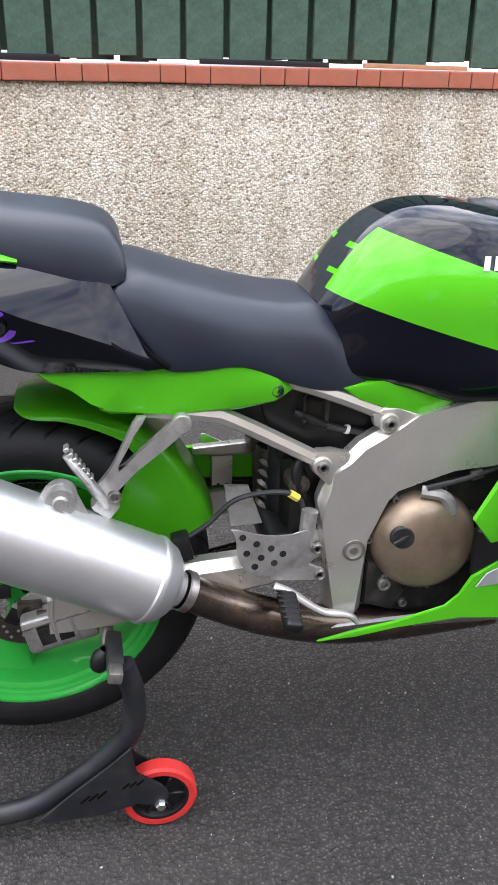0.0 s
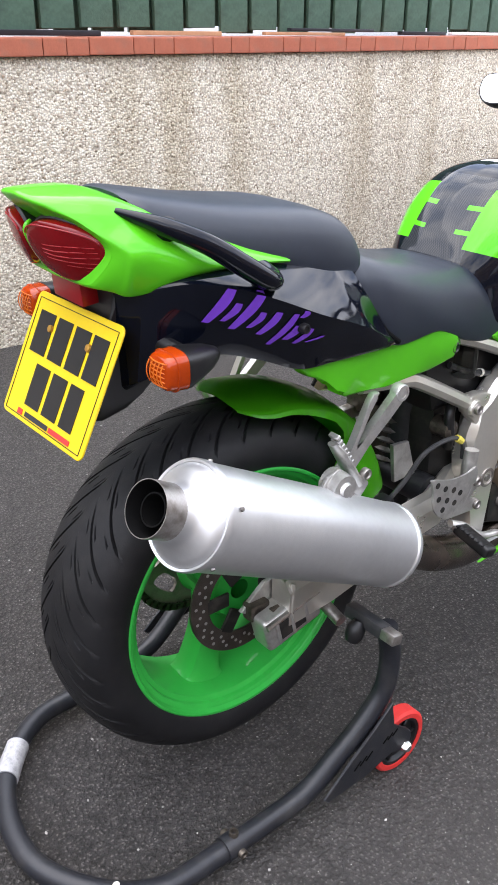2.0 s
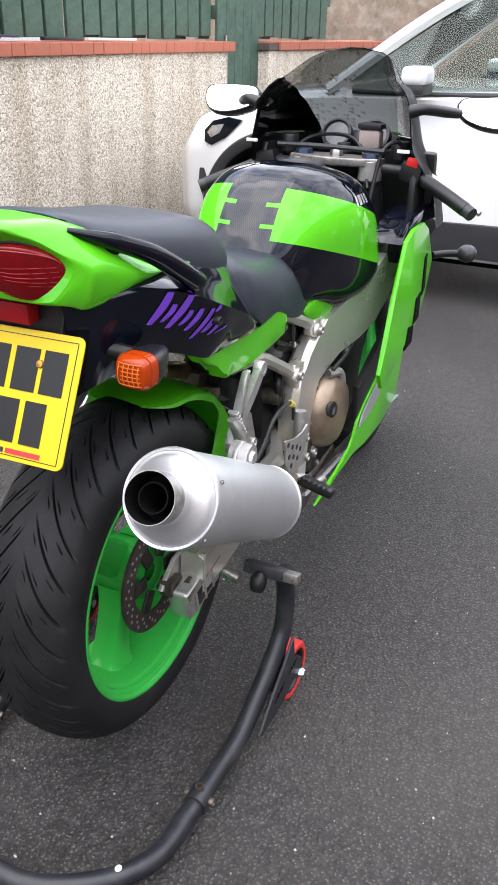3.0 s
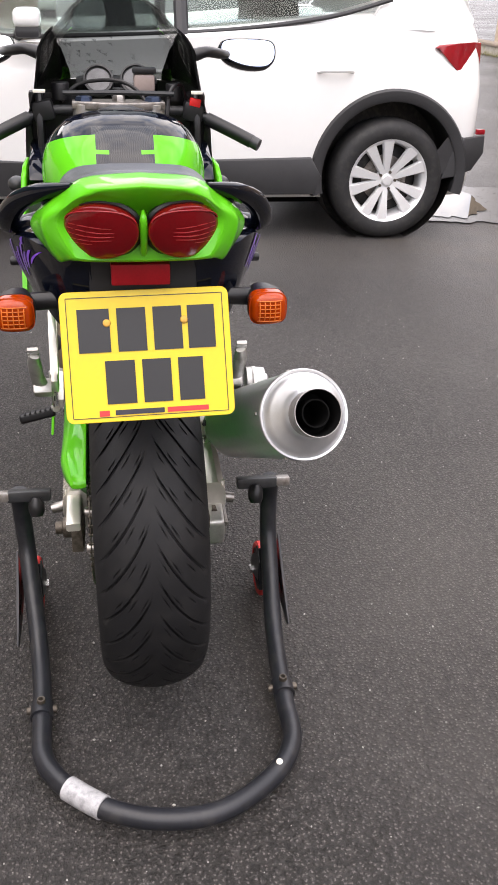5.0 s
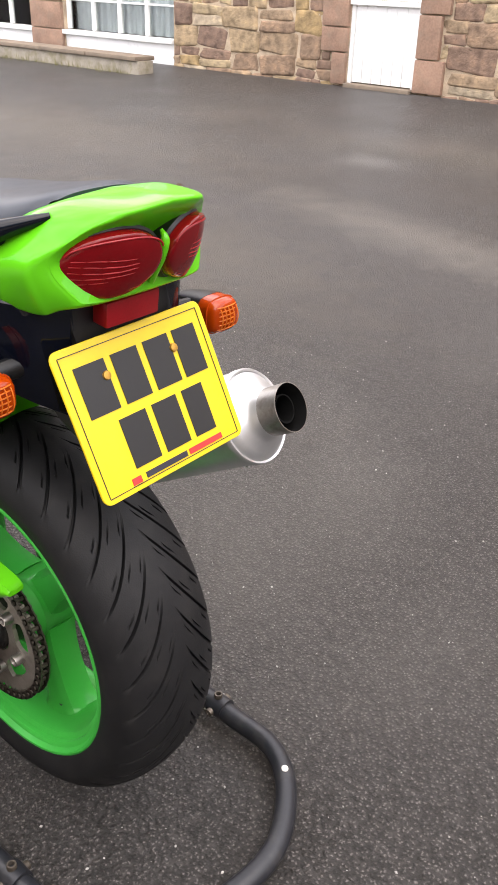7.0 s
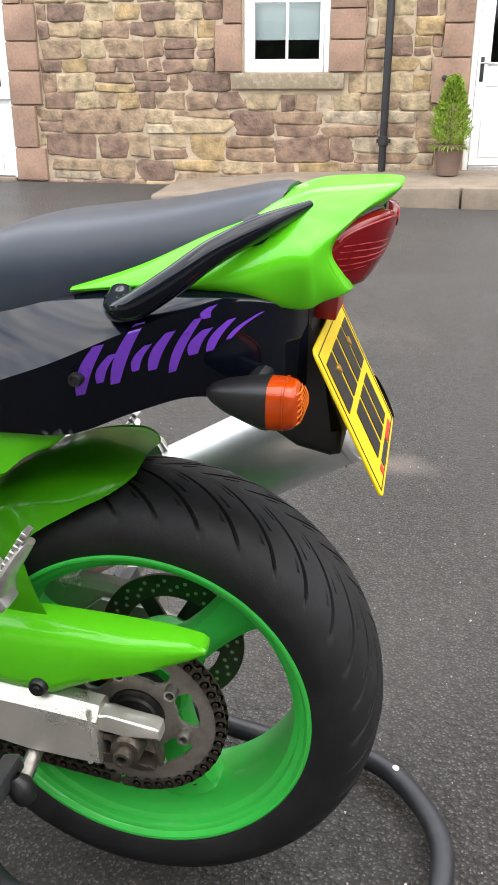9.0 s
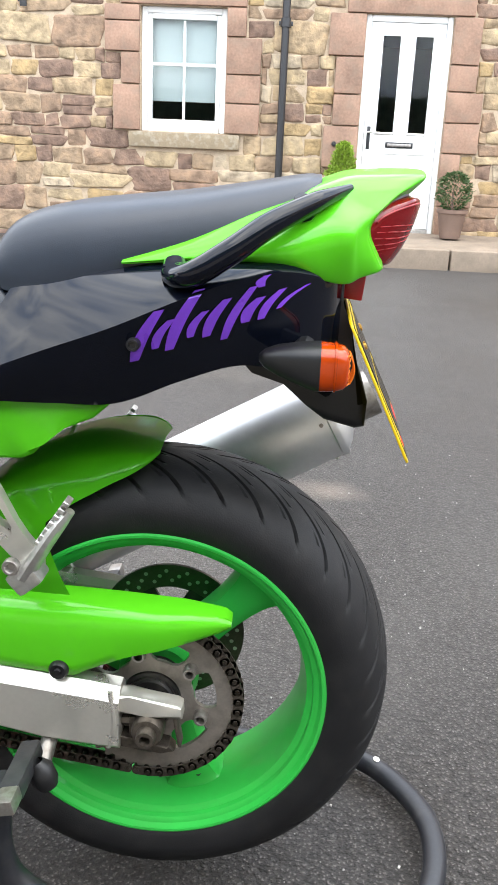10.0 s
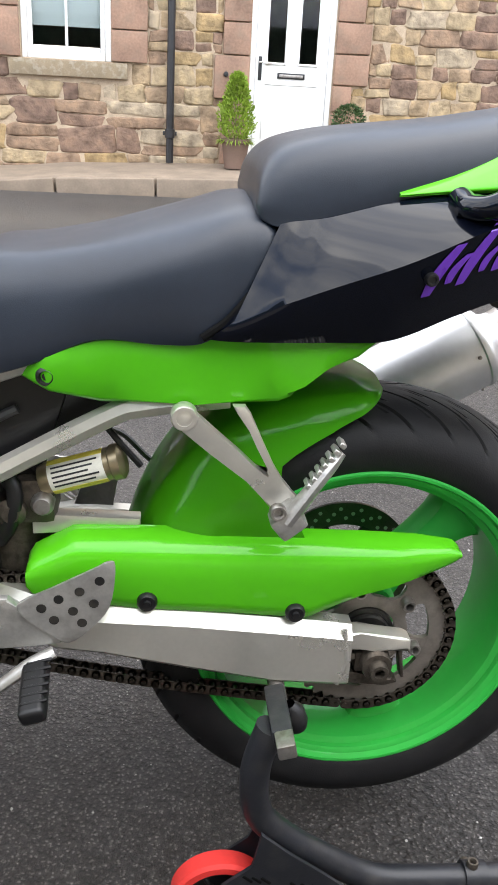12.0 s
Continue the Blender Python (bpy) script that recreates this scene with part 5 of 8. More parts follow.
def make_tyre(parent, R, half, crown, periods=34):
    """A road tyre whose grooves are cut into its tread; the grid leans with the grooves."""
    prof = [(0.222, half * 0.86), (0.236, half * 0.98), (0.262, half * 1.03), (0.284, half * 0.93), (0.2985, half * 0.76), (0.3085, half * 0.55), (0.3145, half * 0.30), (0.317, 0.0)]
    sc = R / 0.317
    fine = spline([(r * sc, y) for r, y in prof], 34)
    prof = [tuple(p) for p in fine] + [(r, -y) for r, y in fine[::-1][1:]]
    slots = []
    for k in range(periods):
        base = 2 * math.pi * k / periods
        for f in (0.0, 0.02, 0.12, 0.14, 0.24, 0.256, 0.316, 0.332, 0.5, 0.52, 0.62, 0.64, 0.74, 0.756, 0.816, 0.832):
            slots.append((base + f * 2 * math.pi / periods, f))
    bm = bmesh.new()
    grid = []
    for th, f in slots:
        ring = []
        for r, y in prof:
            a = abs(y) / half
            lean = -0.50 * a**0.85 + 0.06 * a * a
            long_groove = (0.02 <= f <= 0.12 and y > 0) or (0.52 <= f <= 0.62 and y < 0)
            nick = 0.256 <= f <= 0.316 or 0.756 <= f <= 0.816
            deep = 0.0
            if long_groove and 0.10 < a < 0.95 and r > 0.262 * sc:
                deep = 0.0075 * min(1, (a - 0.10) * 9, (0.95 - a) * 6)
            if nick and ((0.13 < a < 0.21 and f < 0.5) or (0.36 < a < 0.46 and f > 0.5) or (0.60 < a < 0.68 and f < 0.5)):
                deep = 0.004
            rr = r - deep
            t = th + lean
            ring.append(bm.verts.new((-rr * math.cos(t), y, rr * math.sin(t))))
        grid.append(ring)
    n = len(prof)
    for p, q in zip(grid, grid[1:] + grid[:1]):
        for i in range(n - 1):
            bm.faces.new((p[i], p[i + 1], q[i + 1], q[i]))
    return part("tyre", bm, RUBBER, parent, "black grooved road tyre", angle=50)


def make_rim(parent, half, spokes=3, angle0=135.0, barrel=0.196):
    h = half
    prof = [(0.2315, h * 0.985), (0.2315, h), (0.2290, h + 0.0015), (0.2255, h + 0.001), (0.2240, h * 0.97), (0.2215, h * 0.925), (0.2160, h * 0.91), (0.2140, h * 0.89), (0.2130, h * 0.80), (0.2080, h * 0.775), (0.2050, h * 0.75), (0.2035, h * 0.66), (0.199, h * 0.40), (barrel, 0.0), (0.199, -h * 0.40), (0.2035, -h * 0.66), (0.2050, -h * 0.75), (0.2080, -h * 0.775), (0.2130, -h * 0.80), (0.2140, -h * 0.89), (0.2160, -h * 0.91), (0.2215, -h * 0.925), (0.2240, -h * 0.97), (0.2255, -h - 0.001), (0.2290, -h - 0.0015), (0.2315, -h), (0.2315, -h * 0.985), (0.224, -h * 0.8), (0.212, -h * 0.5), (0.209, 0), (0.212, h * 0.5), (0.224, h * 0.8)]
    part("rim", revolve(prof, (0, 0, 0), (0, 1, 0), 96, True), WHEEL_GREEN, parent, "bright green rim")
    part("hub", revolve([(0.018, 0.062), (0.05, 0.058), (0.056, 0.04), (0.05, 0.025), (0.052, -0.025), (0.058, -0.045), (0.05, -0.06), (0.018, -0.062)], (0, 0, 0), (0, 1, 0), 48), WHEEL_GREEN, parent)
    bm = bmesh.new()
    rings = []
    for r, w, d in ((0.040, 0.036, 0.030), (0.075, 0.027, 0.028), (0.12, 0.026, 0.027), (0.165, 0.031, 0.028), (0.190, 0.042, 0.030), (0.203, 0.060, 0.034)):
        ring = [(r, w * x, d * y) for x, y in ((-1, 0.35), (-0.86, 0.85), (-0.6, 1), (-0.3, 1.06), (0.3, 1.06), (0.6, 1), (0.86, 0.85), (1, 0.35), (1, -0.35), (0.86, -0.85), (0.6, -1), (0.3, -1.06), (-0.3, -1.06), (-0.6, -1), (-0.86, -0.85), (-1, -0.35))]
        rings.append([(p[0], p[2], p[1]) for p in ring])
    rings = [list(map(tuple, r)) for r in np.stack([spline(np.array(rings)[:, i], 14) for i in range(16)], 1)]
    skin(bm, rings)
    first = part("spoke", bm, WHEEL_GREEN, parent)
    first.rotation_euler = (0, radians(angle0), 0)
    for k in range(1, spokes):
        o = new("spoke", first.data)
        o.parent = parent
        o.rotation_euler = (0, radians(angle0 + 360 / spokes * k), 0)


def make_disc(parent, y, R, r_in, holes=22, rows=2):
    bm = revolve([(r_in, -0.0025), (R, -0.0025), (R, 0.0025), (r_in, 0.0025)], (0, y, 0), (0, 1, 0), 72, True)
    disc = part("brake_disc", bm, DISC_STEEL, parent, "steel brake disc with pale discs for its drilled holes")
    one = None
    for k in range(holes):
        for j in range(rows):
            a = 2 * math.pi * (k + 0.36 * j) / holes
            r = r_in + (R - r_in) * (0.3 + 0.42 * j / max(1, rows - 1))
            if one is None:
                # Solid pale discs stand for the bright ground seen through drilled holes.
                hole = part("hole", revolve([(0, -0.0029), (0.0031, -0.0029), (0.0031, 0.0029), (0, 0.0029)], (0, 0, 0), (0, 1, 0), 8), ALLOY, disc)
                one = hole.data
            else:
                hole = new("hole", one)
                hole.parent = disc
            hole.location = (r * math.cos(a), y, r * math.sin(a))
    for k in range(6):
        a = math.pi / 3 * k
        part("carrier_arm", box((r_in - 0.03, 0.006, 0.026), (0.5 * (r_in + 0.034) * math.cos(a), y, 0.5 * (r_in + 0.034) * math.sin(a)), Euler((0, -a, 0)).to_matrix(), 0.002), ENGINE_BLACK, disc)
    return disc


rear_wheel = sub("rear_wheel", bike, (0, 0, AX))
make_tyre(rear_wheel, 0.317, 0.090, 0.3)
make_rim(rear_wheel, 0.086, 3, 225)
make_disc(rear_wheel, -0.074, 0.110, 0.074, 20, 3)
part("valve", tube([(-0.06, 0.0, -0.19), (-0.058, 0.03, -0.172)], 0.004, 8, 4), SATIN_BLACK, rear_wheel)
front_wheel = sub("front_wheel", bike, (1.40, 0, 0.30))
make_tyre(front_wheel, 0.300, 0.062, 0.3, 24)
make_rim(front_wheel, 0.058, 3, 20)


# sprocket and chain
def make_sprocket():
    teeth = 43
    bm = bmesh.new()
    y0, y1 = 0.091, 0.098
    out = []
    for k in range(teeth * 4):
        a = 2 * math.pi * k / (teeth * 4)
        r = 0.1150 if k % 4 in (0, 1) else 0.1080
        out.append((r * math.cos(a), r * math.sin(a)))
    inner = [(0.0870 * math.cos(2 * math.pi * k / (teeth * 4)), 0.0870 * math.sin(2 * math.pi * k / (teeth * 4))) for k in range(teeth * 4)]
    rings = [[(x, y0, z) for x, z in out], [(x, y1, z) for x, z in out], [(x, y1, z) for x, z in inner], [(x, y0, z) for x, z in inner]]
    vs = [[bm.verts.new(p) for p in r] for r in rings]
    n = len(out)
    for a, b in ((0, 1), (1, 2), (2, 3), (3, 0)):
        for i in range(n):
            bm.faces.new((vs[a][i], vs[a][(i + 1) % n], vs[b][(i + 1) % n], vs[b][i]))
    s = part("sprocket", bm, SPROCKET_STEEL, rear_wheel, "grey toothed rear sprocket")
    part("sprocket_ring", revolve([(0.04, 0.0912), (0.057, 0.0912), (0.057, 0.0978), (0.04, 0.0978)], (0, 0, 0), (0, 1, 0), 40, True), SPROCKET_STEEL, s)
    for k in range(6):
        a = 2 * math.pi * k / 6 + 0.3
        arm = bmesh.new()
        skin(arm, [[(r * math.cos(a) - w * math.sin(a) * i, y, r * math.sin(a) + w * math.cos(a) * i) for i, y in ((-1, 0.0914), (1, 0.0914), (1, 0.0976), (-1, 0.0976))] for r, w in ((0.050, 0.022), (0.060, 0.0135), (0.070, 0.0115), (0.080, 0.0145), (0.090, 0.024))])
        part("sprocket_arm", arm, SPROCKET_STEEL, s)
        bolt(s, (0.070 * math.cos(a + 0.0), 0.098, 0.070 * math.sin(a)), (0, 1, 0), 0.009, 0.014)
    part("axle_boss", revolve([(0.0, 0.108), (0.030, 0.108), (0.032, 0.104), (0.0335, 0.104), (0.0335, 0.100), (0.038, 0.099), (0.040, 0.06)], (0, 0, 0), (0, 1, 0), 28), ENGINE_BLACK, s)
    link = bmesh.new()
    for y in (0.087, 0.102):
        outl = [(0.0058 * math.cos(t) + (-0.0079 if math.cos(t) < 0 else 0.0079), 0.0072 * math.sin(t)) for t in np.linspace(0.05, 2 * math.pi + 0.05, 12, endpoint=False)]
        slab_into(link, outl, y - 0.001, y + 0.001, 0)
    for x in (-0.0079, 0.0079):
        revolve_into(link, [(0, -0.011), (0.0034, -0.011), (0.0034, 0.011), (0, 0.011)], (x, 0.0945, 0), (0, 1, 0), 8)
    chain = sub("chain", bike, (0, 0, 0))
    first = part("link", link, DIRTY_STEEL, chain)
    tagged(first, label="oily steel chain link")
    pitch = 0.01588
    path = []
    Rp = 0.1155
    front = (0.585, 0.398, 0.040)
    d = math.hypot(front[0], front[1] - AX)
    base = math.atan2(front[1] - AX, front[0])
    off = math.acos((Rp - front[2]) / d)
    t_up, t_dn = base + off, base - off
    arc = np.arange(t_up, t_dn + 2 * math.pi, pitch / Rp)
    path += [(Rp * math.cos(t), AX + Rp * math.sin(t), t + math.pi / 2) for t in arc]
    for t, sgn in ((t_up, 1), (t_dn, -1)):
        p0 = np.array((Rp * math.cos(t), AX + Rp * math.sin(t)))
        p1 = np.array((front[0] + front[2] * math.cos(t), front[1] + front[2] * math.sin(t)))
        L = np.linalg.norm(p1 - p0)
        for q in np.arange(pitch, L, pitch):
            w = p0 + (p1 - p0) * q / L
            sag = -0.012 * math.sin(math.pi * q / L) if sgn < 0 else 0
            path.append((w[0], w[1] + sag, math.atan2(p1[1] - p0[1], p1[0] - p0[0])))
    for i, (x, z, a) in enumerate(path):
        ob = first if i == 0 else new("link", first.data)
        ob.parent = chain
        ob.location = (x, 0, z)
        ob.rotation_euler = (0, -a, 0)
        if i == 0:
            continue


make_sprocket()

# swingarm: two box beams with forked ends
for s in (1, -1):
    beam = bmesh.new()
    sections = []
    for x, zb, zt in ((0.60, 0.385, 0.452), (0.50, 0.381, 0.445), (0.43, 0.377, 0.439), (0.40, 0.374, 0.437), (0.346, 0.366, 0.432), (0.24, 0.342, 0.424), (0.13, 0.319, 0.412), (0.060, 0.313, 0.404), (0.032, 0.312, 0.400)):
        inward = 1 - 0.34 * max(0.0, min(1.0, (x - 0.40) / 0.10))
        sections.append([(x, s * inward * y, z) for y, z in ((0.118, zb), (0.147, zb), (0.155, zb + 0.008), (0.155, zt - 0.016), (0.141, zt), (0.120, zt), (0.110, zt - 0.010), (0.110, zb + 0.008))])
    skin(beam, sections)
    bmesh.ops.recalc_face_normals(beam, faces=beam.faces)
    arm = part("swingarm", beam, FRAME_SILVER, bike, "silver aluminium swingarm beam", angle=20)
    if s > 0:
        part("upper_fork", slab([(0.036, 0.391), (0.020, 0.390), (-0.040, 0.381), (-0.047, 0.377), (-0.048, 0.362), (0.000, 0.367), (0.036, 0.364)], 0.121, 0.148, 0.004), FRAME_SILVER, arm)
        part("lower_fork", slab([(0.045, 0.330), (0.02, 0.321), (-0.030, 0.316), (-0.038, 0.308), (-0.02, 0.303), (0.045, 0.311)], 0.118, 0.142, 0.004), DIRTY_STEEL, arm)
        part("end_plate", box((0.005, 0.020, 0.052), (-0.040, 0.130, 0.340), Euler((0, radians(10), 0)).to_matrix(), 0.002), DIRTY_STEEL, arm)
    part("adjuster_block", box((0.040, 0.024, 0.030), (0.002, s * 0.128, 0.340) if s > 0 else (0.0, -0.108, 0.343), None, 0.004), DIRTY_STEEL, arm)
    part("axle_nut", revolve([(0, 0.158), (0.006, 0.158), (0.007, 0.170), (0.0115, 0.170), (0.0125, 0.166), (0.0125, 0.157), (0.019, 0.156), (0.0205, 0.152), (0.0205, 0.130)] if s > 0 else [(0, 0.120), (0.010, 0.120), (0.012, 0.116), (0.012, 0.09)], (-0.004, 0, 0.343), (0, s, 0), 24), DIRTY_STEEL, arm)
    part("chain_adjuster", tube([(0.036, s * 0.132, 0.345), (0.012, s * 0.132, 0.345)], 0.007, 6, 2), DIRTY_STEEL, arm)
    part("weld_bead", tube([(0.043, s * 0.151, 0.398), (0.038, s * 0.1535, 0.354), (0.046, s * 0.151, 0.316)], 0.0038, 8), FRAME_SILVER, arm)
    part("paddock_bobbin", tube([(0.125, s * 0.14, 0.315), (0.123, s * 0.185, 0.305)], 0.011, 10, 4), STEEL, arm)
part("swingarm_bridge", slab([(0.43, 0.51), (0.30, 0.517), (0.30, 0.531), (0.43, 0.538)], 0.082, 0.105, 0.004), FRAME_SILVER, bike, "pale aluminium bracket behind the hugger")
part("bridge_web", slab([(0.375, 0.45), (0.335, 0.45), (0.335, 0.512), (0.375, 0.512)], 0.084, 0.104, 0.004), FRAME_SILVER, bike)
part("hugger_bracket", slab([(0.330, 0.537), (0.372, 0.534), (0.398, 0.46), (0.342, 0.458)], -0.088, -0.078, 0.003), ALLOY, bike, "pale alloy bracket beside the swingarm")
part("swingarm_cross_tube", tube([(0.43, 0.10, 0.415), (0.43, -0.10, 0.415)], 0.03, 14, 3), SATIN_BLACK, bike)


# hugger: curved mudguard over the tyre with a deep side skirt and chain guard
def make_hugger():
    bm = bmesh.new()
    angs = np.radians(np.concatenate([np.linspace(20, 56, 32), np.linspace(56.6, 64, 26), np.linspace(64.8, 90, 34)]))
    rings = []

    def ease(v):
        v = max(0.0, min(1.0, v))
        return v * v * (3 - 2 * v)

    for a in angs:
        d = math.degrees(a)
        top = np.interp(d, [20, 33, 45, 56, 72, 84, 90], [0.338, 0.344, 0.350, 0.353, 0.346, 0.336, 0.329])
        left = np.interp(d, [20, 57.5, 58.6, 59.6, 60.6, 62.2, 66, 75.6, 84, 87, 88.6, 90], [0.172, 0.172, 0.205, 0.245, 0.268, 0.280, 0.285, 0.296, 0.310, 0.316, 0.320, 0.325])
        right = np.interp(d, [20, 28, 40, 47, 51, 54, 60, 78, 84, 87, 90], [0.20, 0.185, 0.180, 0.200, 0.265, 0.314, 0.325, 0.327, 0.324, 0.323, 0.324])
        nar = 1.0 if d < 82 else math.sqrt(max(0.10, 1 - ((d - 82) / 8.6) ** 2))
        nar = 0.25 + 0.75 * nar

        def skirt(r, base):
            """The side wall stands out towards the chain guard below and towards the front."""
            return (base - 0.018 + 0.024 * ease((top - r) / 0.085)) * nar + 0.012 * ease((0.600 - AX - r * math.sin(a)) / 0.075) + 0.008 * ease((40 - d) / 15) * ease((0.34 - r) / 0.06)

        roll, edge = min(0.034, 0.75 * (top - left)), top - right
        prof = [(left + (top - roll - left) * t, skirt(left + (top - roll - left) * t, 0.1055)) for t in (0.0, 0.14, 0.28, 0.42, 0.56, 0.70, 0.84)]
        prof += [(top - 0.88 * roll, skirt(top - 0.88 * roll, 0.1045)), (top - 0.41 * roll, 0.080 * nar), (top - 0.12 * roll, 0.062 * nar), (top + 0.003, 0.0), (top - min(0.004, 0.2 * edge), -0.074 * nar), (top - min(0.014, 0.4 * edge), -0.092 * nar), (top - min(0.030, 0.65 * edge), -0.099 * nar), (top - max(0.5, min(0.83, edge)) * edge, -0.103 * nar), (right, -0.107 * nar)]
        prof = spline(prof, 54)
        rings.append([(r * math.cos(a), y, AX + r * math.sin(a)) for r, y in prof])
    skin(bm, rings, caps=False, closed=False)
    bmesh.ops.solidify(bm, geom=bm.faces[:], thickness=0.0035)
    h_ob = part("hugger", bm, GREEN, bike, "lime green rear hugger mudguard")
    guard = bmesh.new()
    zx = [-0.104, -0.095, -0.045, 0.025, 0.074, 0.091, 0.120, 0.195, 0.299, 0.380, 0.427, 0.434]
    zb = [0.486, 0.481, 0.464, 0.442, 0.419, 0.409, 0.411, 0.418, 0.425, 0.438, 0.450, 0.460]
    zt = [0.4960, 0.503, 0.511, 0.515, 0.517, 0.5175, 0.518, 0.520, 0.523, 0.524, 0.498, 0.486]
    secs = []
    for x in np.linspace(-0.104, 0.434, 72):
        b, t = np.interp(x, zx, zb), np.interp(x, zx, zt)
        k = min(1.0, (x + 0.107) / 0.11 + 0.04)
        h = t - b
        yo = 0.116 + 0.032 * min(1.0, 0.12 + k) ** 0.6
        sec = [(0.104, b + 0.002), (yo - 0.010, b), (yo - 0.002, b + 0.05 * h), (yo, b + 0.20 * h), (yo + 0.002, b + 0.5 * h), (yo + 0.001, b + 0.70 * h), (yo - 0.003, b + 0.82 * h), (yo - 0.011 * k - 0.002, b + 0.92 * h), (0.114 + 0.008 * k, t - 0.002), (0.110, t), (0.104, t), (0.103, t - 0.2 * h)]
        secs.append([(x, y, z) for y, z in sec])
    skin(guard, secs)
    g = part("chain_guard", guard, GREEN, h_ob, "lime green chain guard", angle=55)
    for x, z in ((0.291, 0.442), (0.108, 0.424)):
        part("push_rivet", revolve([(0, 0.009), (0.004, 0.009), (0.005, 0.006), (0.010, 0.007), (0.0125, 0.003), (0.0125, -0.004)], (x, 0.1490, z), (0, 1, 0), 20), BLACK_PLASTIC, g)


make_hugger()

# seats and tail
part("rider_seat", body([
    (0.150, [(0, 0.895), (0.05, 0.892), (0.095, 0.887), (0.122, 0.880), (0.128, 0.870), (0.11, 0.864), (0, 0.862)]),
    (0.166, [(0, 0.908), (0.06, 0.905), (0.110, 0.898), (0.133, 0.881), (0.140, 0.848), (0.12, 0.838), (0, 0.836)]),
    (0.185, [(0, 0.911), (0.06, 0.908), (0.113, 0.899), (0.138, 0.874), (0.149, 0.822), (0.13, 0.812), (0, 0.810)]),
    (0.207, [(0, 0.907), (0.06, 0.905), (0.115, 0.896), (0.142, 0.866), (0.154, 0.796), (0.13, 0.786), (0, 0.785)]),
    (0.235, [(0, 0.898), (0.06, 0.896), (0.116, 0.887), (0.146, 0.856), (0.158, 0.776), (0.13, 0.768), (0, 0.775)]),
    (0.280, [(0, 0.884), (0.06, 0.882), (0.115, 0.873), (0.146, 0.842), (0.154, 0.772), (0.13, 0.765), (0, 0.775)]),
    (0.350, [(0, 0.864), (0.06, 0.862), (0.108, 0.855), (0.138, 0.826), (0.150, 0.774), (0.13, 0.765), (0, 0.77)]),
    (0.420, [(0, 0.849), (0.055, 0.848), (0.100, 0.842), (0.130, 0.812), (0.144, 0.744), (0.12, 0.735), (0, 0.75)]),
    (0.480, [(0, 0.842), (0.05, 0.841), (0.092, 0.834), (0.126, 0.80), (0.140, 0.728), (0.12, 0.72), (0, 0.74)]),
    (0.530, [(0, 0.80), (0.05, 0.80), (0.085, 0.798), (0.118, 0.77), (0.134, 0.726), (0.115, 0.72), (0, 0.73)]),
    (0.565, [(0, 0.755), (0.05, 0.755), (0.08, 0.753), (0.108, 0.748), (0.126, 0.740), (0.11, 0.735), (0, 0.735)]),
], 48, 26), VINYL, bike, "dark grey vinyl rider seat")
part("pillion_seat", body([
    (0.180, [(0, 0.920), (0.05, 0.920), (0.09, 0.919), (0.110, 0.915), (0.117, 0.908), (0.10, 0.904), (0, 0.904)]),
    (0.174, [(0, 0.948), (0.05, 0.947), (0.092, 0.943), (0.115, 0.929), (0.125, 0.901), (0.11, 0.894), (0, 0.897)]),
    (0.152, [(0, 0.970), (0.05, 0.969), (0.094, 0.963), (0.118, 0.942), (0.130, 0.895), (0.115, 0.889), (0, 0.893)]),
    (0.105, [(0, 0.984), (0.05, 0.983), (0.094, 0.977), (0.120, 0.954), (0.132, 0.901), (0.115, 0.896), (0, 0.90)]),
    (0.040, [(0, 0.993), (0.05, 0.992), (0.092, 0.985), (0.117, 0.965), (0.129, 0.920), (0.112, 0.918), (0, 0.920)]),
    (-0.040, [(0, 1.004), (0.05, 1.002), (0.086, 0.996), (0.109, 0.979), (0.121, 0.941), (0.105, 0.942), (0, 0.945)]),
    (-0.110, [(0, 1.016), (0.045, 1.015), (0.078, 1.009), (0.098, 0.995), (0.108, 0.974), (0.095, 0.975), (0, 0.975)]),
    (-0.160, [(0, 1.025), (0.04, 1.024), (0.066, 1.020), (0.082, 1.011), (0.089, 1.001), (0.08, 1.005), (0, 1.000)]),
    (-0.180, [(0, 1.025), (0.03, 1.024), (0.05, 1.021), (0.062, 1.017), (0.066, 1.013), (0.06, 1.020), (0, 1.015)]),
], 46, 26), VINYL, bike, "dark grey vinyl pillion seat")
for s in (1, -1):
    # Black tube paints the shade in the gap between seat and tail panel.
    part("seat_gap_shade", tube([(0.148, s * 0.120, 0.884), (0.152, s * 0.133, 0.868), (0.168, s * 0.1455, 0.845), (0.187, s * 0.1545, 0.819), (0.209, s * 0.1590, 0.794), (0.235, s * 0.1605, 0.775)], 0.0048, 8), SOOT_AND_SHADE, bike, "black tube standing for the shaded gap behind the seat")


def swelled(stations, bulge=0.0035):
    """Half sections with extra points, so that the faces above and below the crease are slightly full."""
    out = []
    for x, sec in stations:
        pts = [np.array(p if len(p) == 3 else (x, *p), float) for p in sec]
        more = []
        for i, (p, q) in enumerate(zip(pts, pts[1:])):
            more.append(tuple(p))
            if i in (2, 3):
                d = q - p
                side = np.array((0.0, -d[2], d[1])) / (np.hypot(d[1], d[2]) + 1e-9)
                side = side if side[1] > 0 else -side
                more += [tuple(p + d * t + side * bulge * 4 * t * (1 - t) * (1.0 if i == 2 else 0.7)) for t in (0.12, 0.3, 0.5, 0.7, 0.88)]
        out.append((x, more + [tuple(pts[-1])]))
    return out


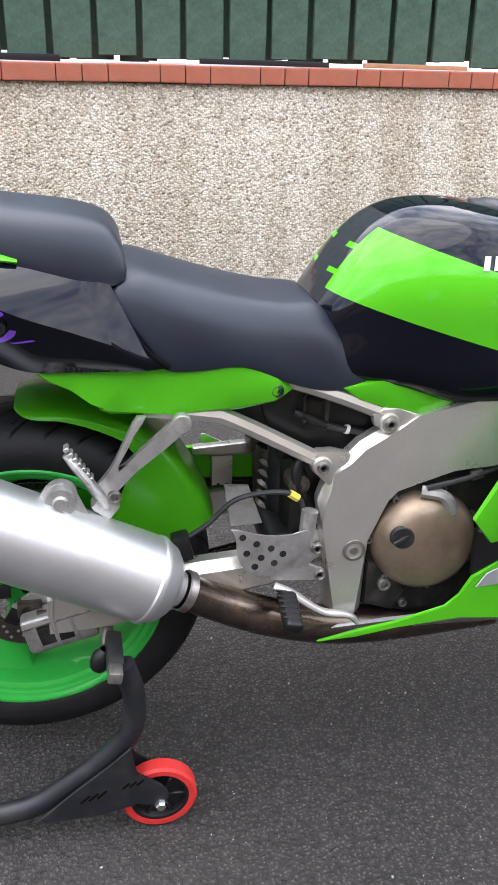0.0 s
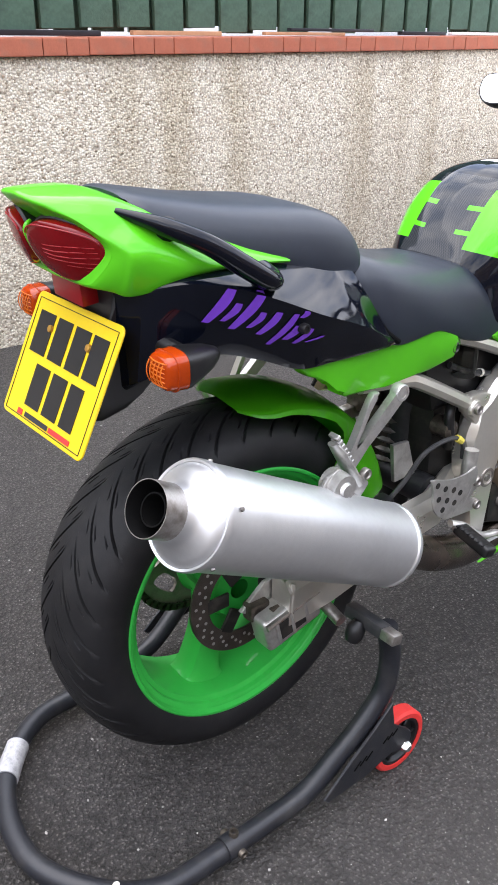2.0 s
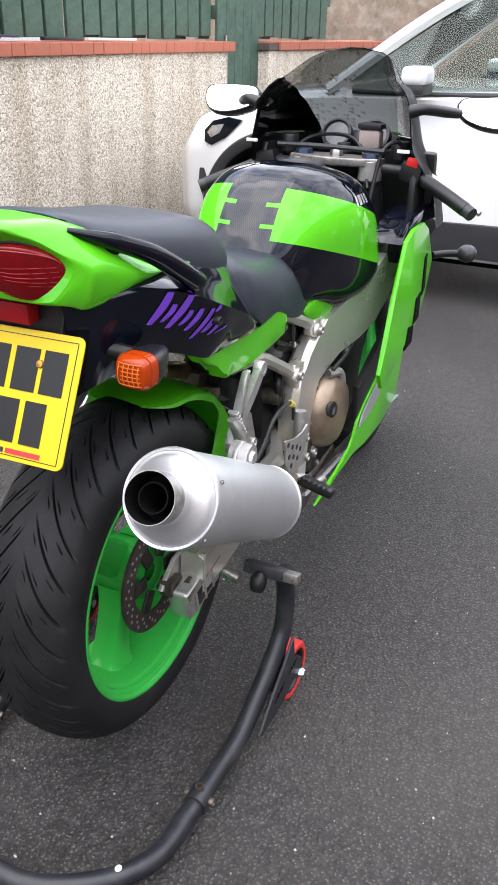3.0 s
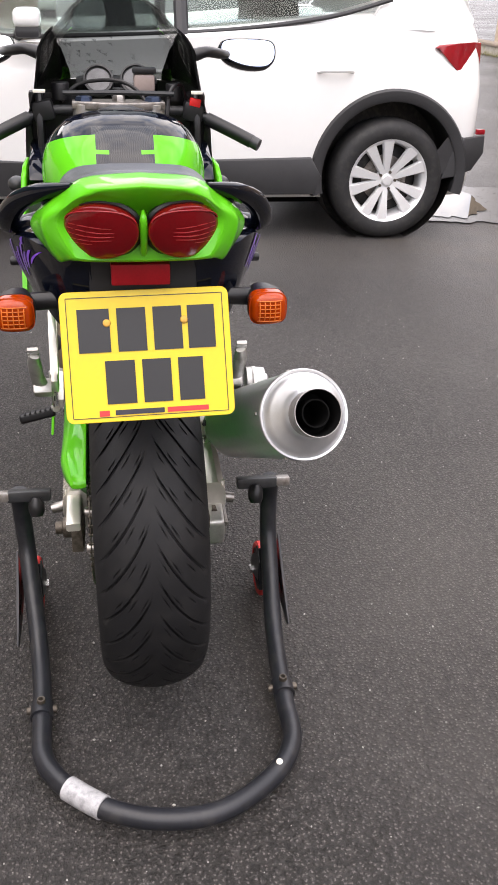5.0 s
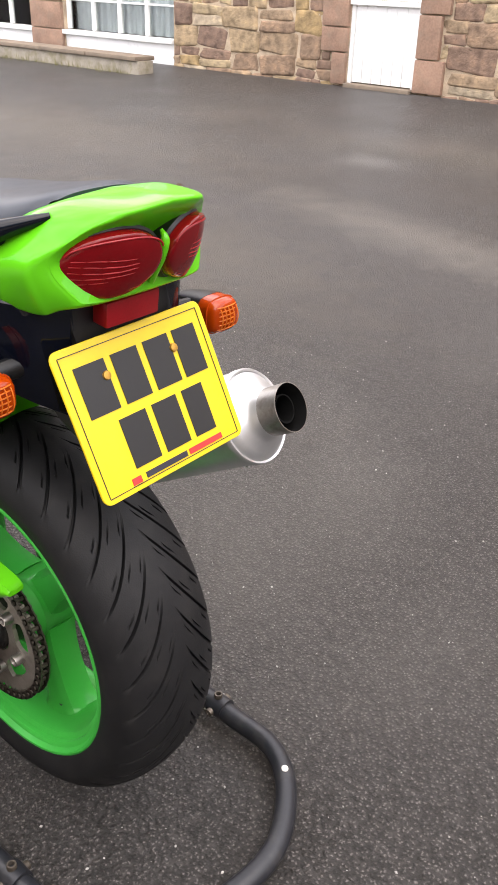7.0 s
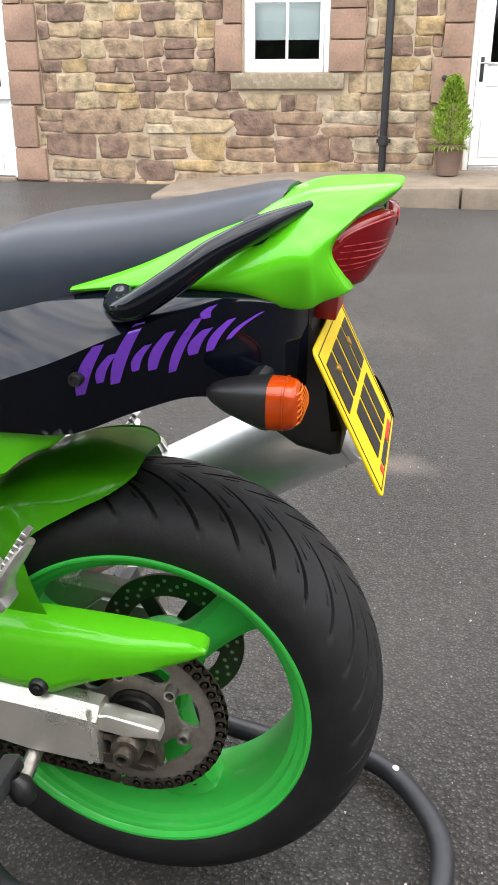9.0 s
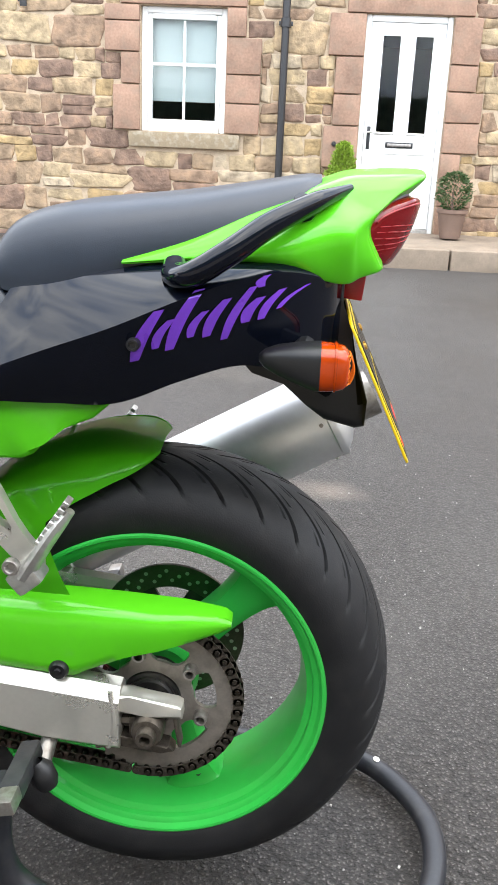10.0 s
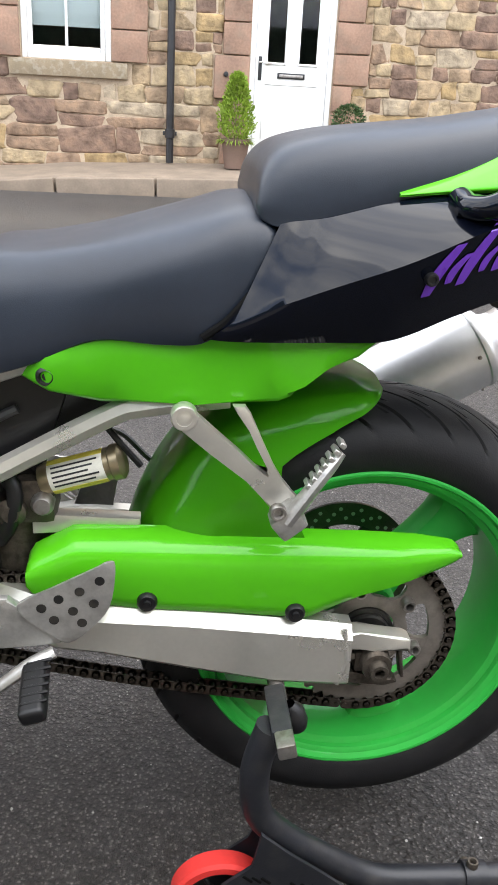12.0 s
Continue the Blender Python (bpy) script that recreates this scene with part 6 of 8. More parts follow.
tail_panel = part("tail_panel", body(swelled([
    (0.2, [(0.160, 0, 0.880), (0.156, 0.09, 0.886), (0.154, 0.129, 0.894), (0.202, 0.166, 0.796), (0.232, 0.159, 0.7735), (0.230, 0.12, 0.768), (0.19, 0, 0.768)]),
    (0.15, [(0.132, 0, 0.887), (0.128, 0.095, 0.893), (0.126, 0.133, 0.898), (0.150, 0.181, 0.819), (0.196, 0.164, 0.7725), (0.19, 0.12, 0.770), (0.16, 0, 0.770)]),
    (0.100, [(0, 0.90), (0.10, 0.902), (0.136, 0.903), (0.189, 0.840), (0.160, 0.773), (0.12, 0.772), (0, 0.775)]),
    (0.030, [(0, 0.92), (0.10, 0.922), (0.132, 0.921), (0.199, 0.868), (0.162, 0.778), (0.12, 0.78), (0, 0.785)]),
    (-0.040, [(0, 0.93), (0.09, 0.935), (0.132, 0.932), (0.194, 0.899), (0.157, 0.806), (0.12, 0.808), (0, 0.815)]),
    (-0.100, [(0, 0.935), (0.09, 0.938), (0.132, 0.937), (0.178, 0.921), (0.146, 0.824), (0.11, 0.825), (0, 0.83)]),
    (-0.150, [(0, 0.935), (0.08, 0.937), (0.125, 0.937), (0.155, 0.929), (0.134, 0.818), (0.10, 0.808), (0, 0.80)]),
    (-0.195, [(0, 0.930), (0.07, 0.931), (0.098, 0.930), (0.116, 0.919), (0.102, 0.795), (0.08, 0.780), (0, 0.775)]),
    (-0.211, [(0, 0.926), (0.05, 0.926), (0.064, 0.924), (0.072, 0.912), (0.068, 0.780), (0.05, 0.762), (0, 0.760)]),
]), 72, 30, False), BLACK_GLOSS, bike, "gloss black tail side panel with purple script", angle=24)
part("inner_mudguard", slab([(-0.075, 0.828), (-0.118, 0.810), (-0.150, 0.788), (-0.178, 0.764), (-0.200, 0.746), (-0.238, 0.737), (-0.250, 0.740), (-0.251, 0.770), (-0.212, 0.862), (-0.214, 0.92), (-0.12, 0.925)], -0.074, 0.074, 0.012, 3), BLACK_PLASTIC, bike, "matt black rear number plate carrier")
cowl = part("tail_cowl", body([
    (0.030, [(0, 0.932), (0.08, 0.932), (0.118, 0.931), (0.130, 0.929), (0.134, 0.928), (0.133, 0.9265), (0.12, 0.925), (0, 0.925)]),
    (-0.040, [(0, 0.955), (0.08, 0.955), (0.112, 0.954), (0.124, 0.950), (0.138, 0.940), (0.139, 0.934), (0.12, 0.931), (0, 0.93)]),
    (-0.100, [(0, 0.985), (0.07, 0.985), (0.100, 0.982), (0.116, 0.974), (0.147, 0.950), (0.148, 0.938), (0.12, 0.934), (0, 0.933)]),
    (-0.150, [(0, 1.0080), (0.07, 1.0050), (0.094, 0.9990), (0.112, 0.992), (0.148, 0.960), (0.146, 0.936), (0.12, 0.930), (0, 0.93)]),
    (-0.190, [(0, 1.0250), (0.065, 1.0210), (0.090, 1.0130), (0.107, 1.0000), (0.137, 0.967), (0.126, 0.922), (0.105, 0.918), (0, 0.919)]),
    (-0.214, [(0, 1.0320), (0.064, 1.0270), (0.088, 1.0160), (0.104, 0.9990), (0.132, 0.967), (0.115, 0.918), (0.095, 0.917), (0, 0.919)]),
    (-0.236, [(-0.25, 0, 1.0350), (-0.25, 0.060, 1.0290), (-0.242, 0.083, 1.0170), (-0.232, 0.102, 0.9960), (-0.221, 0.125, 0.969), (-0.226, 0.109, 0.925), (-0.232, 0.085, 0.921), (-0.238, 0, 0.921)]),
    (-0.28, [(-0.281, 0, 1.0360), (-0.279, 0.052, 1.0300), (-0.269, 0.073, 1.0190), (-0.249, 0.095, 0.9990), (-0.227, 0.117, 0.971), (-0.240, 0.101, 0.931), (-0.248, 0.078, 0.924), (-0.252, 0, 0.923)]),
    (-0.30, [(-0.298, 0, 1.0335), (-0.295, 0.042, 1.0290), (-0.282, 0.063, 1.0190), (-0.257, 0.087, 1.0030), (-0.231, 0.112, 0.972), (-0.246, 0.096, 0.936), (-0.254, 0.075, 0.928), (-0.258, 0, 0.927)]),
    (-0.299, [(-0.294, 0, 1.0230), (-0.290, 0.038, 1.0190), (-0.276, 0.057, 1.0120), (-0.253, 0.079, 0.9950), (-0.234, 0.105, 0.972), (-0.247, 0.090, 0.941), (-0.254, 0.070, 0.932), (-0.258, 0, 0.931)]),
    (-0.262, [(-0.262, 0, 0.992), (-0.260, 0.026, 0.990), (-0.256, 0.040, 0.985), (-0.250, 0.052, 0.980), (-0.246, 0.060, 0.972), (-0.248, 0.055, 0.962), (-0.250, 0.045, 0.958), (-0.252, 0, 0.957)]),
], 76, 44), GREEN, bike, "lime green tail cowl", angle=50)


def lamp_face(u, v, k, s, proud=0.0):
    """A point of the swept oval tail lamp: u, v in the unit disc, k in or out of its rim."""
    y, z = 0.0545 + 0.0485 * u * k, 0.9675 + 0.0375 * v * k - 0.003 * u * k
    x = -0.2800 - 0.36 * (z - 0.9655) + 0.25 * (y - 0.030) + 9.0 * max(0.0, y - 0.045) ** 2 - proud
    return (x, s * y, z)


for s in (1, -1):
    lens = bmesh.new()
    circle = [(math.cos(t), math.sin(t)) for t in np.linspace(0, 2 * math.pi, 44, endpoint=False)]
    fold = [[lamp_face(u, v, k, s, p) for u, v in circle] for k, p in ((1.02, -0.055), (1.05, -0.030), (1.03, -0.010), (1.0, -0.002), (0.96, 0.001), (0.90, 0.0018), (0.7, 0.0042), (0.4, 0.006), (0.08, 0.0064))]
    skin(lens, fold)
    lens = part("tail_lamp", lens, RED_LENS, cowl, "dark red oval tail lamp", angle=60)
    seal = bmesh.new()
    skin(seal, [[lamp_face(u, v, k, s, p) for u, v in circle] for k, p in ((1.04, -0.05), (1.13, -0.032), (1.145, -0.016), (1.06, -0.012))])
    part("lamp_seal", seal, BLACK_PLASTIC, lens, "black rubber lamp seal")
    for k in range(7):
        v = -0.72 + k * 0.16
        w = math.sqrt(1 - v * v) * 0.86
        part("lens_rib", tube([lamp_face(u, v + 0.03 * math.sin(u * 3 + k), 1.0, s, 0.0060 - 0.0066 * (u * u + v * v)) for u in np.linspace(-w, w, 9)], 0.0009, 6), RED_FLUTE_LIT, lens)
for s in (1, -1):
    arc = [lamp_face(math.cos(t) * 0.93, 0.34 + 0.50 * math.sin(t), 1.0, s, 0.0062 - 0.0056 * (0.86 * math.cos(t) ** 2 + (0.34 + 0.50 * math.sin(t)) ** 2)) for t in np.linspace(0.12, math.pi - 0.12, 15)]
    # Lighter red paints the highlight along this lens crease.
    part("lamp_ridge", tube(arc, 0.0012, 6), RED_REFLECTOR, cowl, "upper lens ridge with its highlight put into lighter red")
part("lamp_divider", tube([(-0.280, 0, 0.998), (-0.286, 0, 0.988), (-0.279, 0, 0.968), (-0.262, 0, 0.937)], [0.002, 0.005, 0.0055, 0.004], 10), GREEN, cowl)
part("reflector", box((0.024, 0.080, 0.030), (-0.2255, 0.004, 0.902), Euler((0, radians(-6), 0)).to_matrix(), 0.002), RED_REFLECTOR, bike, "rectangular red reflector")
for s in (1, -1):
    rail = tube([(-0.030, s * 0.145, 0.930), (-0.036, s * 0.172, 0.922), (-0.056, s * 0.190, 0.927), (-0.092, s * 0.185, 0.950), (-0.130, s * 0.165, 0.977), (-0.172, s * 0.132, 0.998), (-0.210, s * 0.088, 1.013)], [0.013, 0.016, 0.017, 0.017, 0.016, 0.014, 0.006], 14, 44, flat=0.8)
    part("grab_rail", rail, BLACK_GLOSS, bike, "gloss black pillion grab rail")
    part("grab_mount", box((0.04, 0.05, 0.024), (-0.038, s * 0.150, 0.922), None, 0.01), BLACK_GLOSS, bike)
    part("grab_mount", tube([(-0.165, s * 0.128, 1.0), (-0.16, s * 0.118, 0.982)], 0.014, 10, 4), BLACK_GLOSS, bike)
    # slanted purple brush strokes, their tops leaning with the reading direction
    strokes = [((0.006, -0.006), (-0.022, 0.058), 0.0095), ((-0.016, 0.004), (-0.034, 0.040), 0.0070), ((-0.030, -0.004), (-0.062, 0.070), 0.0090), ((-0.052, 0.006), (-0.068, 0.038), 0.0065), ((-0.068, 0.0), (-0.090, 0.046), 0.0080), ((-0.086, -0.012), (-0.116, 0.052), 0.0070), ((-0.108, 0.004), (-0.124, 0.034), 0.0085), ((-0.124, 0.048), (-0.130, 0.062), 0.0065), ((-0.124, 0.002), (-0.146, 0.036), 0.0070), ((-0.142, 0.010), (-0.172, 0.030), 0.0050)]
    bpy.context.view_layer.update()
    for (x0, h0), (x1, h1), w in strokes:
        if s < 0:
            x0, x1 = -0.125 - x0, -0.125 - x1
        slope, low = (0.32, 0.838) if s > 0 else (0.43, 0.826)
        z0, z1 = (low - slope * x + h * (0.76 if s > 0 else 0.86) for x, h in ((x0, h0), (x1, h1)))
        decal = bmesh.new()
        rowv = []
        for k in range(9):
            t = k / 8
            bend = 0.004 * math.sin(math.pi * t)
            x, z = x0 + (x1 - x0) * t + bend, z0 + (z1 - z0) * t
            q = w * (0.35 + 0.65 * math.sin(math.pi * (0.1 + 0.75 * t)) ** 0.7)
            line = []
            for e in (-1, 0, 1):
                px = x + e * q * 0.8
                hit, loc, nor, _ = tail_panel.ray_cast(Vector((px, s * 0.5, z - e * 0.2 * q)), Vector((0, -s, 0)))
                yy = loc.y if hit else s * 0.17
                line.append(decal.verts.new((px, yy + s * 0.0014, z - e * 0.2 * q)))
            rowv.append(line)
        for a, b in zip(rowv, rowv[1:]):
            for i in (0, 1):
                decal.faces.new((a[i], a[i + 1], b[i + 1], b[i]))
        part("decal_stroke", decal, PURPLE, tail_panel, "slanted purple painted brush stroke", smooth=True)
    part("tail_screw", revolve([(0, 0.001), (0.0035, 0.001), (0.004, 0.003), (0.006, 0.003), (0.0072, 0.0), (0.0072, -0.012)], (0.005, s * 0.198, 0.852), (0, s, 0), 18), BLACK_PLASTIC, tail_panel, "black screw in a rubber grommet")

# green side panels under the seat
for s in (1, -1):
    out = [(0.443, 0.729), (0.428, 0.742), (0.404, 0.754), (0.367, 0.768), (0.322, 0.776), (0.26, 0.775), (0.18, 0.773), (0.10, 0.772), (0.036, 0.776), (0.060, 0.754), (0.095, 0.739), (0.124, 0.724), (0.132, 0.705), (0.146, 0.698), (0.239, 0.692), (0.343, 0.693), (0.40, 0.705), (0.430, 0.719)]
    bm = slab(out, 0.112 * s, 0.146 * s, 0.007, 3)
    bmesh.ops.subdivide_edges(bm, edges=bm.edges, cuts=1)
    for v in bm.verts:
        v.co.y += s * (0.012 * (0.36 - v.co.x) - 0.45 * max(0.0, v.co.x - 0.40) - 0.35 * max(0.0, 0.715 - v.co.z))
    p = part("side_panel", bm, GREEN, bike, "lime green side panel below the seat")
    part("panel_bolt", revolve([(0, 0.004), (0.004, 0.004), (0.005, 0.001), (0.0075, 0.006), (0.011, 0.003), (0.012, -0.004)], (0.402, s * 0.1395, 0.723), (0, s, 0), 20), BLACK_PLASTIC, p, "black panel bolt")


# fuel tank with its painted bands
def tank_paint():
    m = BLACK_GLOSS.copy()
    m.name = "banded_tank_lacquer"
    nt = m.node_tree
    b = nt.nodes["Principled BSDF"]
    tc = nt.nodes.new("ShaderNodeTexCoord")
    xyz = nt.nodes.new("ShaderNodeSeparateXYZ")
    nt.links.new(tc.outputs["Object"], xyz.inputs[0])

    def op(kind, a, c=0.0, e=None):
        n = nt.nodes.new("ShaderNodeMath")
        n.operation = kind
        for i, v in enumerate((a, c) if e is None else (a, c, e)):
            if isinstance(v, float):
                n.inputs[i].default_value = v
            else:
                nt.links.new(v, n.inputs[i])
        return n.outputs[0]

    x, y, z = xyz.outputs
    ay = op("ABSOLUTE", y)
    upper = op("LESS_THAN", z, op("MULTIPLY_ADD", x, -0.318, 1.138))
    lower = op("GREATER_THAN", z, op("MULTIPLY_ADD", x, -0.298, 1.010))
    saw = op("FRACT", op("MULTIPLY", z, 26.0))
    teeth = op("MULTIPLY", op("LESS_THAN", saw, 0.19), 0.028)
    side = op("GREATER_THAN", op("ADD", ay, teeth), 0.062)
    mask = op("MULTIPLY", op("MULTIPLY", upper, lower), side)
    old = b.inputs["Base Color"].links[0].from_socket
    # grey woven-look protector between the green bands
    weave = nt.nodes.new("ShaderNodeTexChecker")
    weave.inputs["Scale"].default_value = 420
    weave.inputs["Color1"].default_value, weave.inputs["Color2"].default_value = (0.040, 0.042, 0.047, 1), (0.016, 0.018, 0.021, 1)
    nt.links.new(tc.outputs["Object"], weave.inputs["Vector"])
    pad_mask = op("MULTIPLY", op("MULTIPLY", op("LESS_THAN", z, op("MULTIPLY_ADD", x, -0.318, 1.160)), op("GREATER_THAN", z, op("MULTIPLY_ADD", x, -0.298, 0.985))), op("LESS_THAN", ay, 0.070))
    pad_mix = nt.nodes.new("ShaderNodeMix")
    pad_mix.data_type = "RGBA"
    nt.links.new(pad_mask, pad_mix.inputs[0])
    nt.links.new(old, pad_mix.inputs[6])
    nt.links.new(weave.outputs["Color"], pad_mix.inputs[7])
    old = pad_mix.outputs[2]
    mx = nt.nodes.new("ShaderNodeMix")
    mx.data_type = "RGBA"
    nt.links.new(mask, mx.inputs[0])
    nt.links.new(old, mx.inputs[6])
    mx.inputs[7].default_value = (0.085, 0.47, 0.012, 1)
    nt.links.new(mx.outputs[2], b.inputs["Base Color"])
    return m


tank = part("fuel_tank", body([
    (0.474, [(0, 0.840), (0.03, 0.840), (0.06, 0.837), (0.075, 0.825), (0.080, 0.80), (0.075, 0.74), (0, 0.72)]),
    (0.496, [(0, 0.880), (0.04, 0.877), (0.076, 0.864), (0.100, 0.838), (0.108, 0.80), (0.108, 0.73), (0, 0.71)]),
    (0.530, [(0, 0.926), (0.05, 0.921), (0.092, 0.903), (0.120, 0.866), (0.128, 0.815), (0.125, 0.73), (0, 0.70)]),
    (0.572, [(0, 0.963), (0.06, 0.957), (0.108, 0.934), (0.142, 0.889), (0.149, 0.825), (0.132, 0.725), (0, 0.69)]),
    (0.626, [(0, 0.986), (0.06, 0.981), (0.121, 0.956), (0.162, 0.901), (0.169, 0.825), (0.142, 0.715), (0, 0.68)]),
    (0.700, [(0, 0.990), (0.06, 0.987), (0.132, 0.964), (0.179, 0.900), (0.186, 0.815), (0.160, 0.70), (0, 0.66)]),
    (0.780, [(0, 0.980), (0.06, 0.977), (0.130, 0.954), (0.177, 0.890), (0.188, 0.805), (0.172, 0.70), (0, 0.66)]),
    (0.850, [(0, 0.963), (0.06, 0.960), (0.122, 0.940), (0.166, 0.882), (0.182, 0.80), (0.172, 0.72), (0, 0.68)]),
    (0.900, [(0, 0.935), (0.05, 0.932), (0.10, 0.915), (0.140, 0.868), (0.160, 0.80), (0.152, 0.73), (0, 0.70)]),
    (0.915, [(0, 0.89), (0.04, 0.89), (0.07, 0.88), (0.09, 0.84), (0.095, 0.80), (0.08, 0.76), (0, 0.75)]),
], 56, 36), tank_paint(), bike, "black fuel tank with a broad lime green side band")
part("filler_cap", revolve([(0, 0.012), (0.03, 0.012), (0.036, 0.008), (0.052, 0.006), (0.056, 0.0), (0.056, -0.01)], (0.80, 0, 0.974), (0.16, 0, 1), 36), SATIN_BLACK, tank, "black fuel filler cap")
for s in (1, -1):
    mark = bmesh.new()
    for x, w in ((0.705, 0.010), (0.728, 0.022), (0.755, 0.018), (0.782, 0.018)):
        ring = []
        for z in (0.905, 0.918, 0.931):
            line = []
            for e in (-0.5, 0.5):
                px = x + e * w + (z - 0.905) * 0.2
                hit, loc, nor, _ = tank.ray_cast(Vector((px, s * 0.5, z + 0.2)), Vector((0, -s, -0.6)).normalized())
                if not hit:
                    loc, nor = Vector((px, s * 0.15, z)), Vector((0, s, 0))
                line.append(mark.verts.new(loc + nor * 0.0012))
            ring.append(line)
        for a, b in zip(ring, ring[1:]):
            mark.faces.new((a[0], a[1], b[1], b[0]))
    part("badge", mark, TANK_GREY, tank, "pale silver badge marks", smooth=False)
    part("knee_filler", slab([(0.505, 0.722), (0.60, 0.735), (0.70, 0.715), (0.733, 0.697), (0.66, 0.668), (0.60, 0.672), (0.54, 0.700)], s * 0.118, s * 0.138, 0.006), GREEN, bike, "lime green filler panel under the tank")

# twin-spar frame, subframe and footrest hangers
frame_out = [(0.600, 0.657), (0.640, 0.671), (0.713, 0.693), (0.80, 0.722), (0.90, 0.772), (1.00, 0.825), (1.06, 0.845), (1.06, 0.74), (0.94, 0.65), (0.86, 0.60), (0.788, 0.577), (0.706, 0.573), (0.647, 0.561), (0.609, 0.546), (0.590, 0.525), (0.579, 0.500), (0.570, 0.443), (0.570, 0.300), (0.560, 0.278), (0.520, 0.280), (0.506, 0.300), (0.501, 0.404), (0.488, 0.480), (0.480, 0.522), (0.487, 0.545), (0.503, 0.572), (0.520, 0.598), (0.546, 0.625)]
for s in (1, -1):
    fr = part("main_frame", slab(frame_out, s * 0.098, s * 0.144, 0.013, 1), FRAME_SILVER, bike, "silver aluminium twin-spar frame", angle=28)
    for v in fr.data.vertices:
        bow = max(0.0, min(1.0, (v.co.x - 0.60) / 0.30))
        v.co.y += s * 0.050 * bow * bow * (3 - 2 * bow)
    part("frame_lug", slab([(0.466, 0.580), (0.462, 0.600), (0.474, 0.614), (0.500, 0.614), (0.530, 0.606), (0.520, 0.560), (0.495, 0.552)], s * 0.118, s * 0.140, 0.004), FRAME_SILVER, fr)
    part("frame_lug", slab([(0.566, 0.654), (0.562, 0.674), (0.580, 0.686), (0.606, 0.682), (0.650, 0.668), (0.640, 0.640), (0.60, 0.640)], s * 0.118, s * 0.140, 0.004), FRAME_SILVER, fr)
    part("frame_weld", tube([(0.640, s * 0.1435, 0.668), (0.652, s * 0.1445, 0.62), (0.660, s * 0.1435, 0.572)], 0.0022, 8), FRAME_SILVER, fr)
    part("subframe_tube", tube([(0.40, s * 0.122, 0.742), (0.50, s * 0.126, 0.707), (0.602, s * 0.128, 0.664)], 0.013, 8, 8), FRAME_SILVER, fr)
    part("subframe_tube", tube([(0.20, s * 0.118, 0.695), (0.296, s * 0.122, 0.684), (0.34, s * 0.124, 0.670), (0.480, s * 0.128, 0.594)], 0.014, 8, 16), FRAME_SILVER, fr)
    for x, z in ((0.590, 0.659), (0.482, 0.589)):
        part("mount_boss", revolve([(0, 0.0), (0.0145, 0.0), (0.0165, -0.003), (0.0165, -0.03)], (x, s * 0.146, z), (0, s, 0), 24), FRAME_SILVER, fr)
        bolt(fr, (x, s * 0.146, z), (0, s, 0), 0.010, 0.008, STEEL)
    part("pivot_cover", revolve([(0, 0.006), (0.007, 0.006), (0.008, 0.002), (0.014, 0.002), (0.015, 0.006), (0.020, 0.005), (0.022, -0.004)], (0.547, s * 0.141, 0.426), (0, s, 0), 28), STEEL, fr, "round swingarm pivot cover")
    # rider footrest bracket with drilled heel plate
    y = s * 0.168
    br = part("footrest_bracket", slab([(0.470, 0.462), (0.482, 0.455), (0.478, 0.440), (0.452, 0.425), (0.470, 0.414), (0.485, 0.412), (0.487, 0.396), (0.470, 0.393), (0.42, 0.398), (0.392, 0.400), (0.396, 0.418), (0.43, 0.44), (0.452, 0.462)], y - 0.006, y + 0.006, 0.003), ALLOY, bike, "cast alloy rider footrest bracket")
    heel = part("heel_plate", slab(curve_outline([(0.328, 0.508), (0.334, 0.494), (0.338, 0.455), (0.352, 0.430), (0.385, 0.412), (0.42, 0.437), (0.456, 0.468), (0.452, 0.496), (0.43, 0.490), (0.38, 0.492)] if s < 0 else [(0.327, 0.511), (0.336, 0.516), (0.350, 0.508), (0.40, 0.482), (0.438, 0.462), (0.432, 0.444), (0.40, 0.418), (0.380, 0.408), (0.352, 0.432), (0.333, 0.46)], 36), y + s * 0.012, y + s * 0.016, 0.0012), ALLOY, br, "alloy heel guard with black discs for its drilled holes")
    for hx, hz in ((0.345, 0.492), (0.352, 0.462), (0.368, 0.478), (0.376, 0.452), (0.392, 0.468), (0.398, 0.440), (0.412, 0.456), (0.366, 0.436)):
        # Solid black discs stand for the dark seen through the drilled holes.
        part("hole", revolve([(0, 0.0022), (0.0058, 0.0022), (0.0060, 0.0), (0.0060, -0.004), (0.0058, -0.0046), (0, -0.0046)], (hx, y + s * 0.0145, hz), (0, s, 0), 12), ENGINE_BLACK, heel)
    for bx, bz in ((0.472, 0.455), (0.479, 0.404)):
        bolt(br, (bx, y + s * 0.006, bz), (0, s, 0), 0.010, 0.006, STEEL)
    peg = part("rider_footrest", box((0.030, 0.082, 0.022), (0.418, y + s * 0.056, 0.372), Euler((radians(-s * 12), radians(14), 0)).to_matrix(), 0.007, 3), BLACK_PLASTIC, br, "black rubber-topped rider footrest")
    for k in range(6):
        part("rib", box((0.031, 0.004, 0.004), (0.4155 , y + s * (0.026 + 0.0115 * k), 0.3895 - 0.0025 * k), Euler((radians(-s * 12), radians(14), 0)).to_matrix(), 0.001, 1), BLACK_PLASTIC, peg)
    part("pedal", tube([(0.40, y + s * 0.012, 0.393), (0.43, y + s * 0.022, 0.380), (0.48, y + s * 0.028, 0.345), (0.525, y + s * 0.03, 0.335), (0.545, y + s * 0.03, 0.316)], [0.009, 0.010, 0.008, 0.008, 0.006], 10, flat=0.8), ALLOY, br, "cast alloy foot pedal")
    # pillion footrest hanger
    yh = s * 0.158
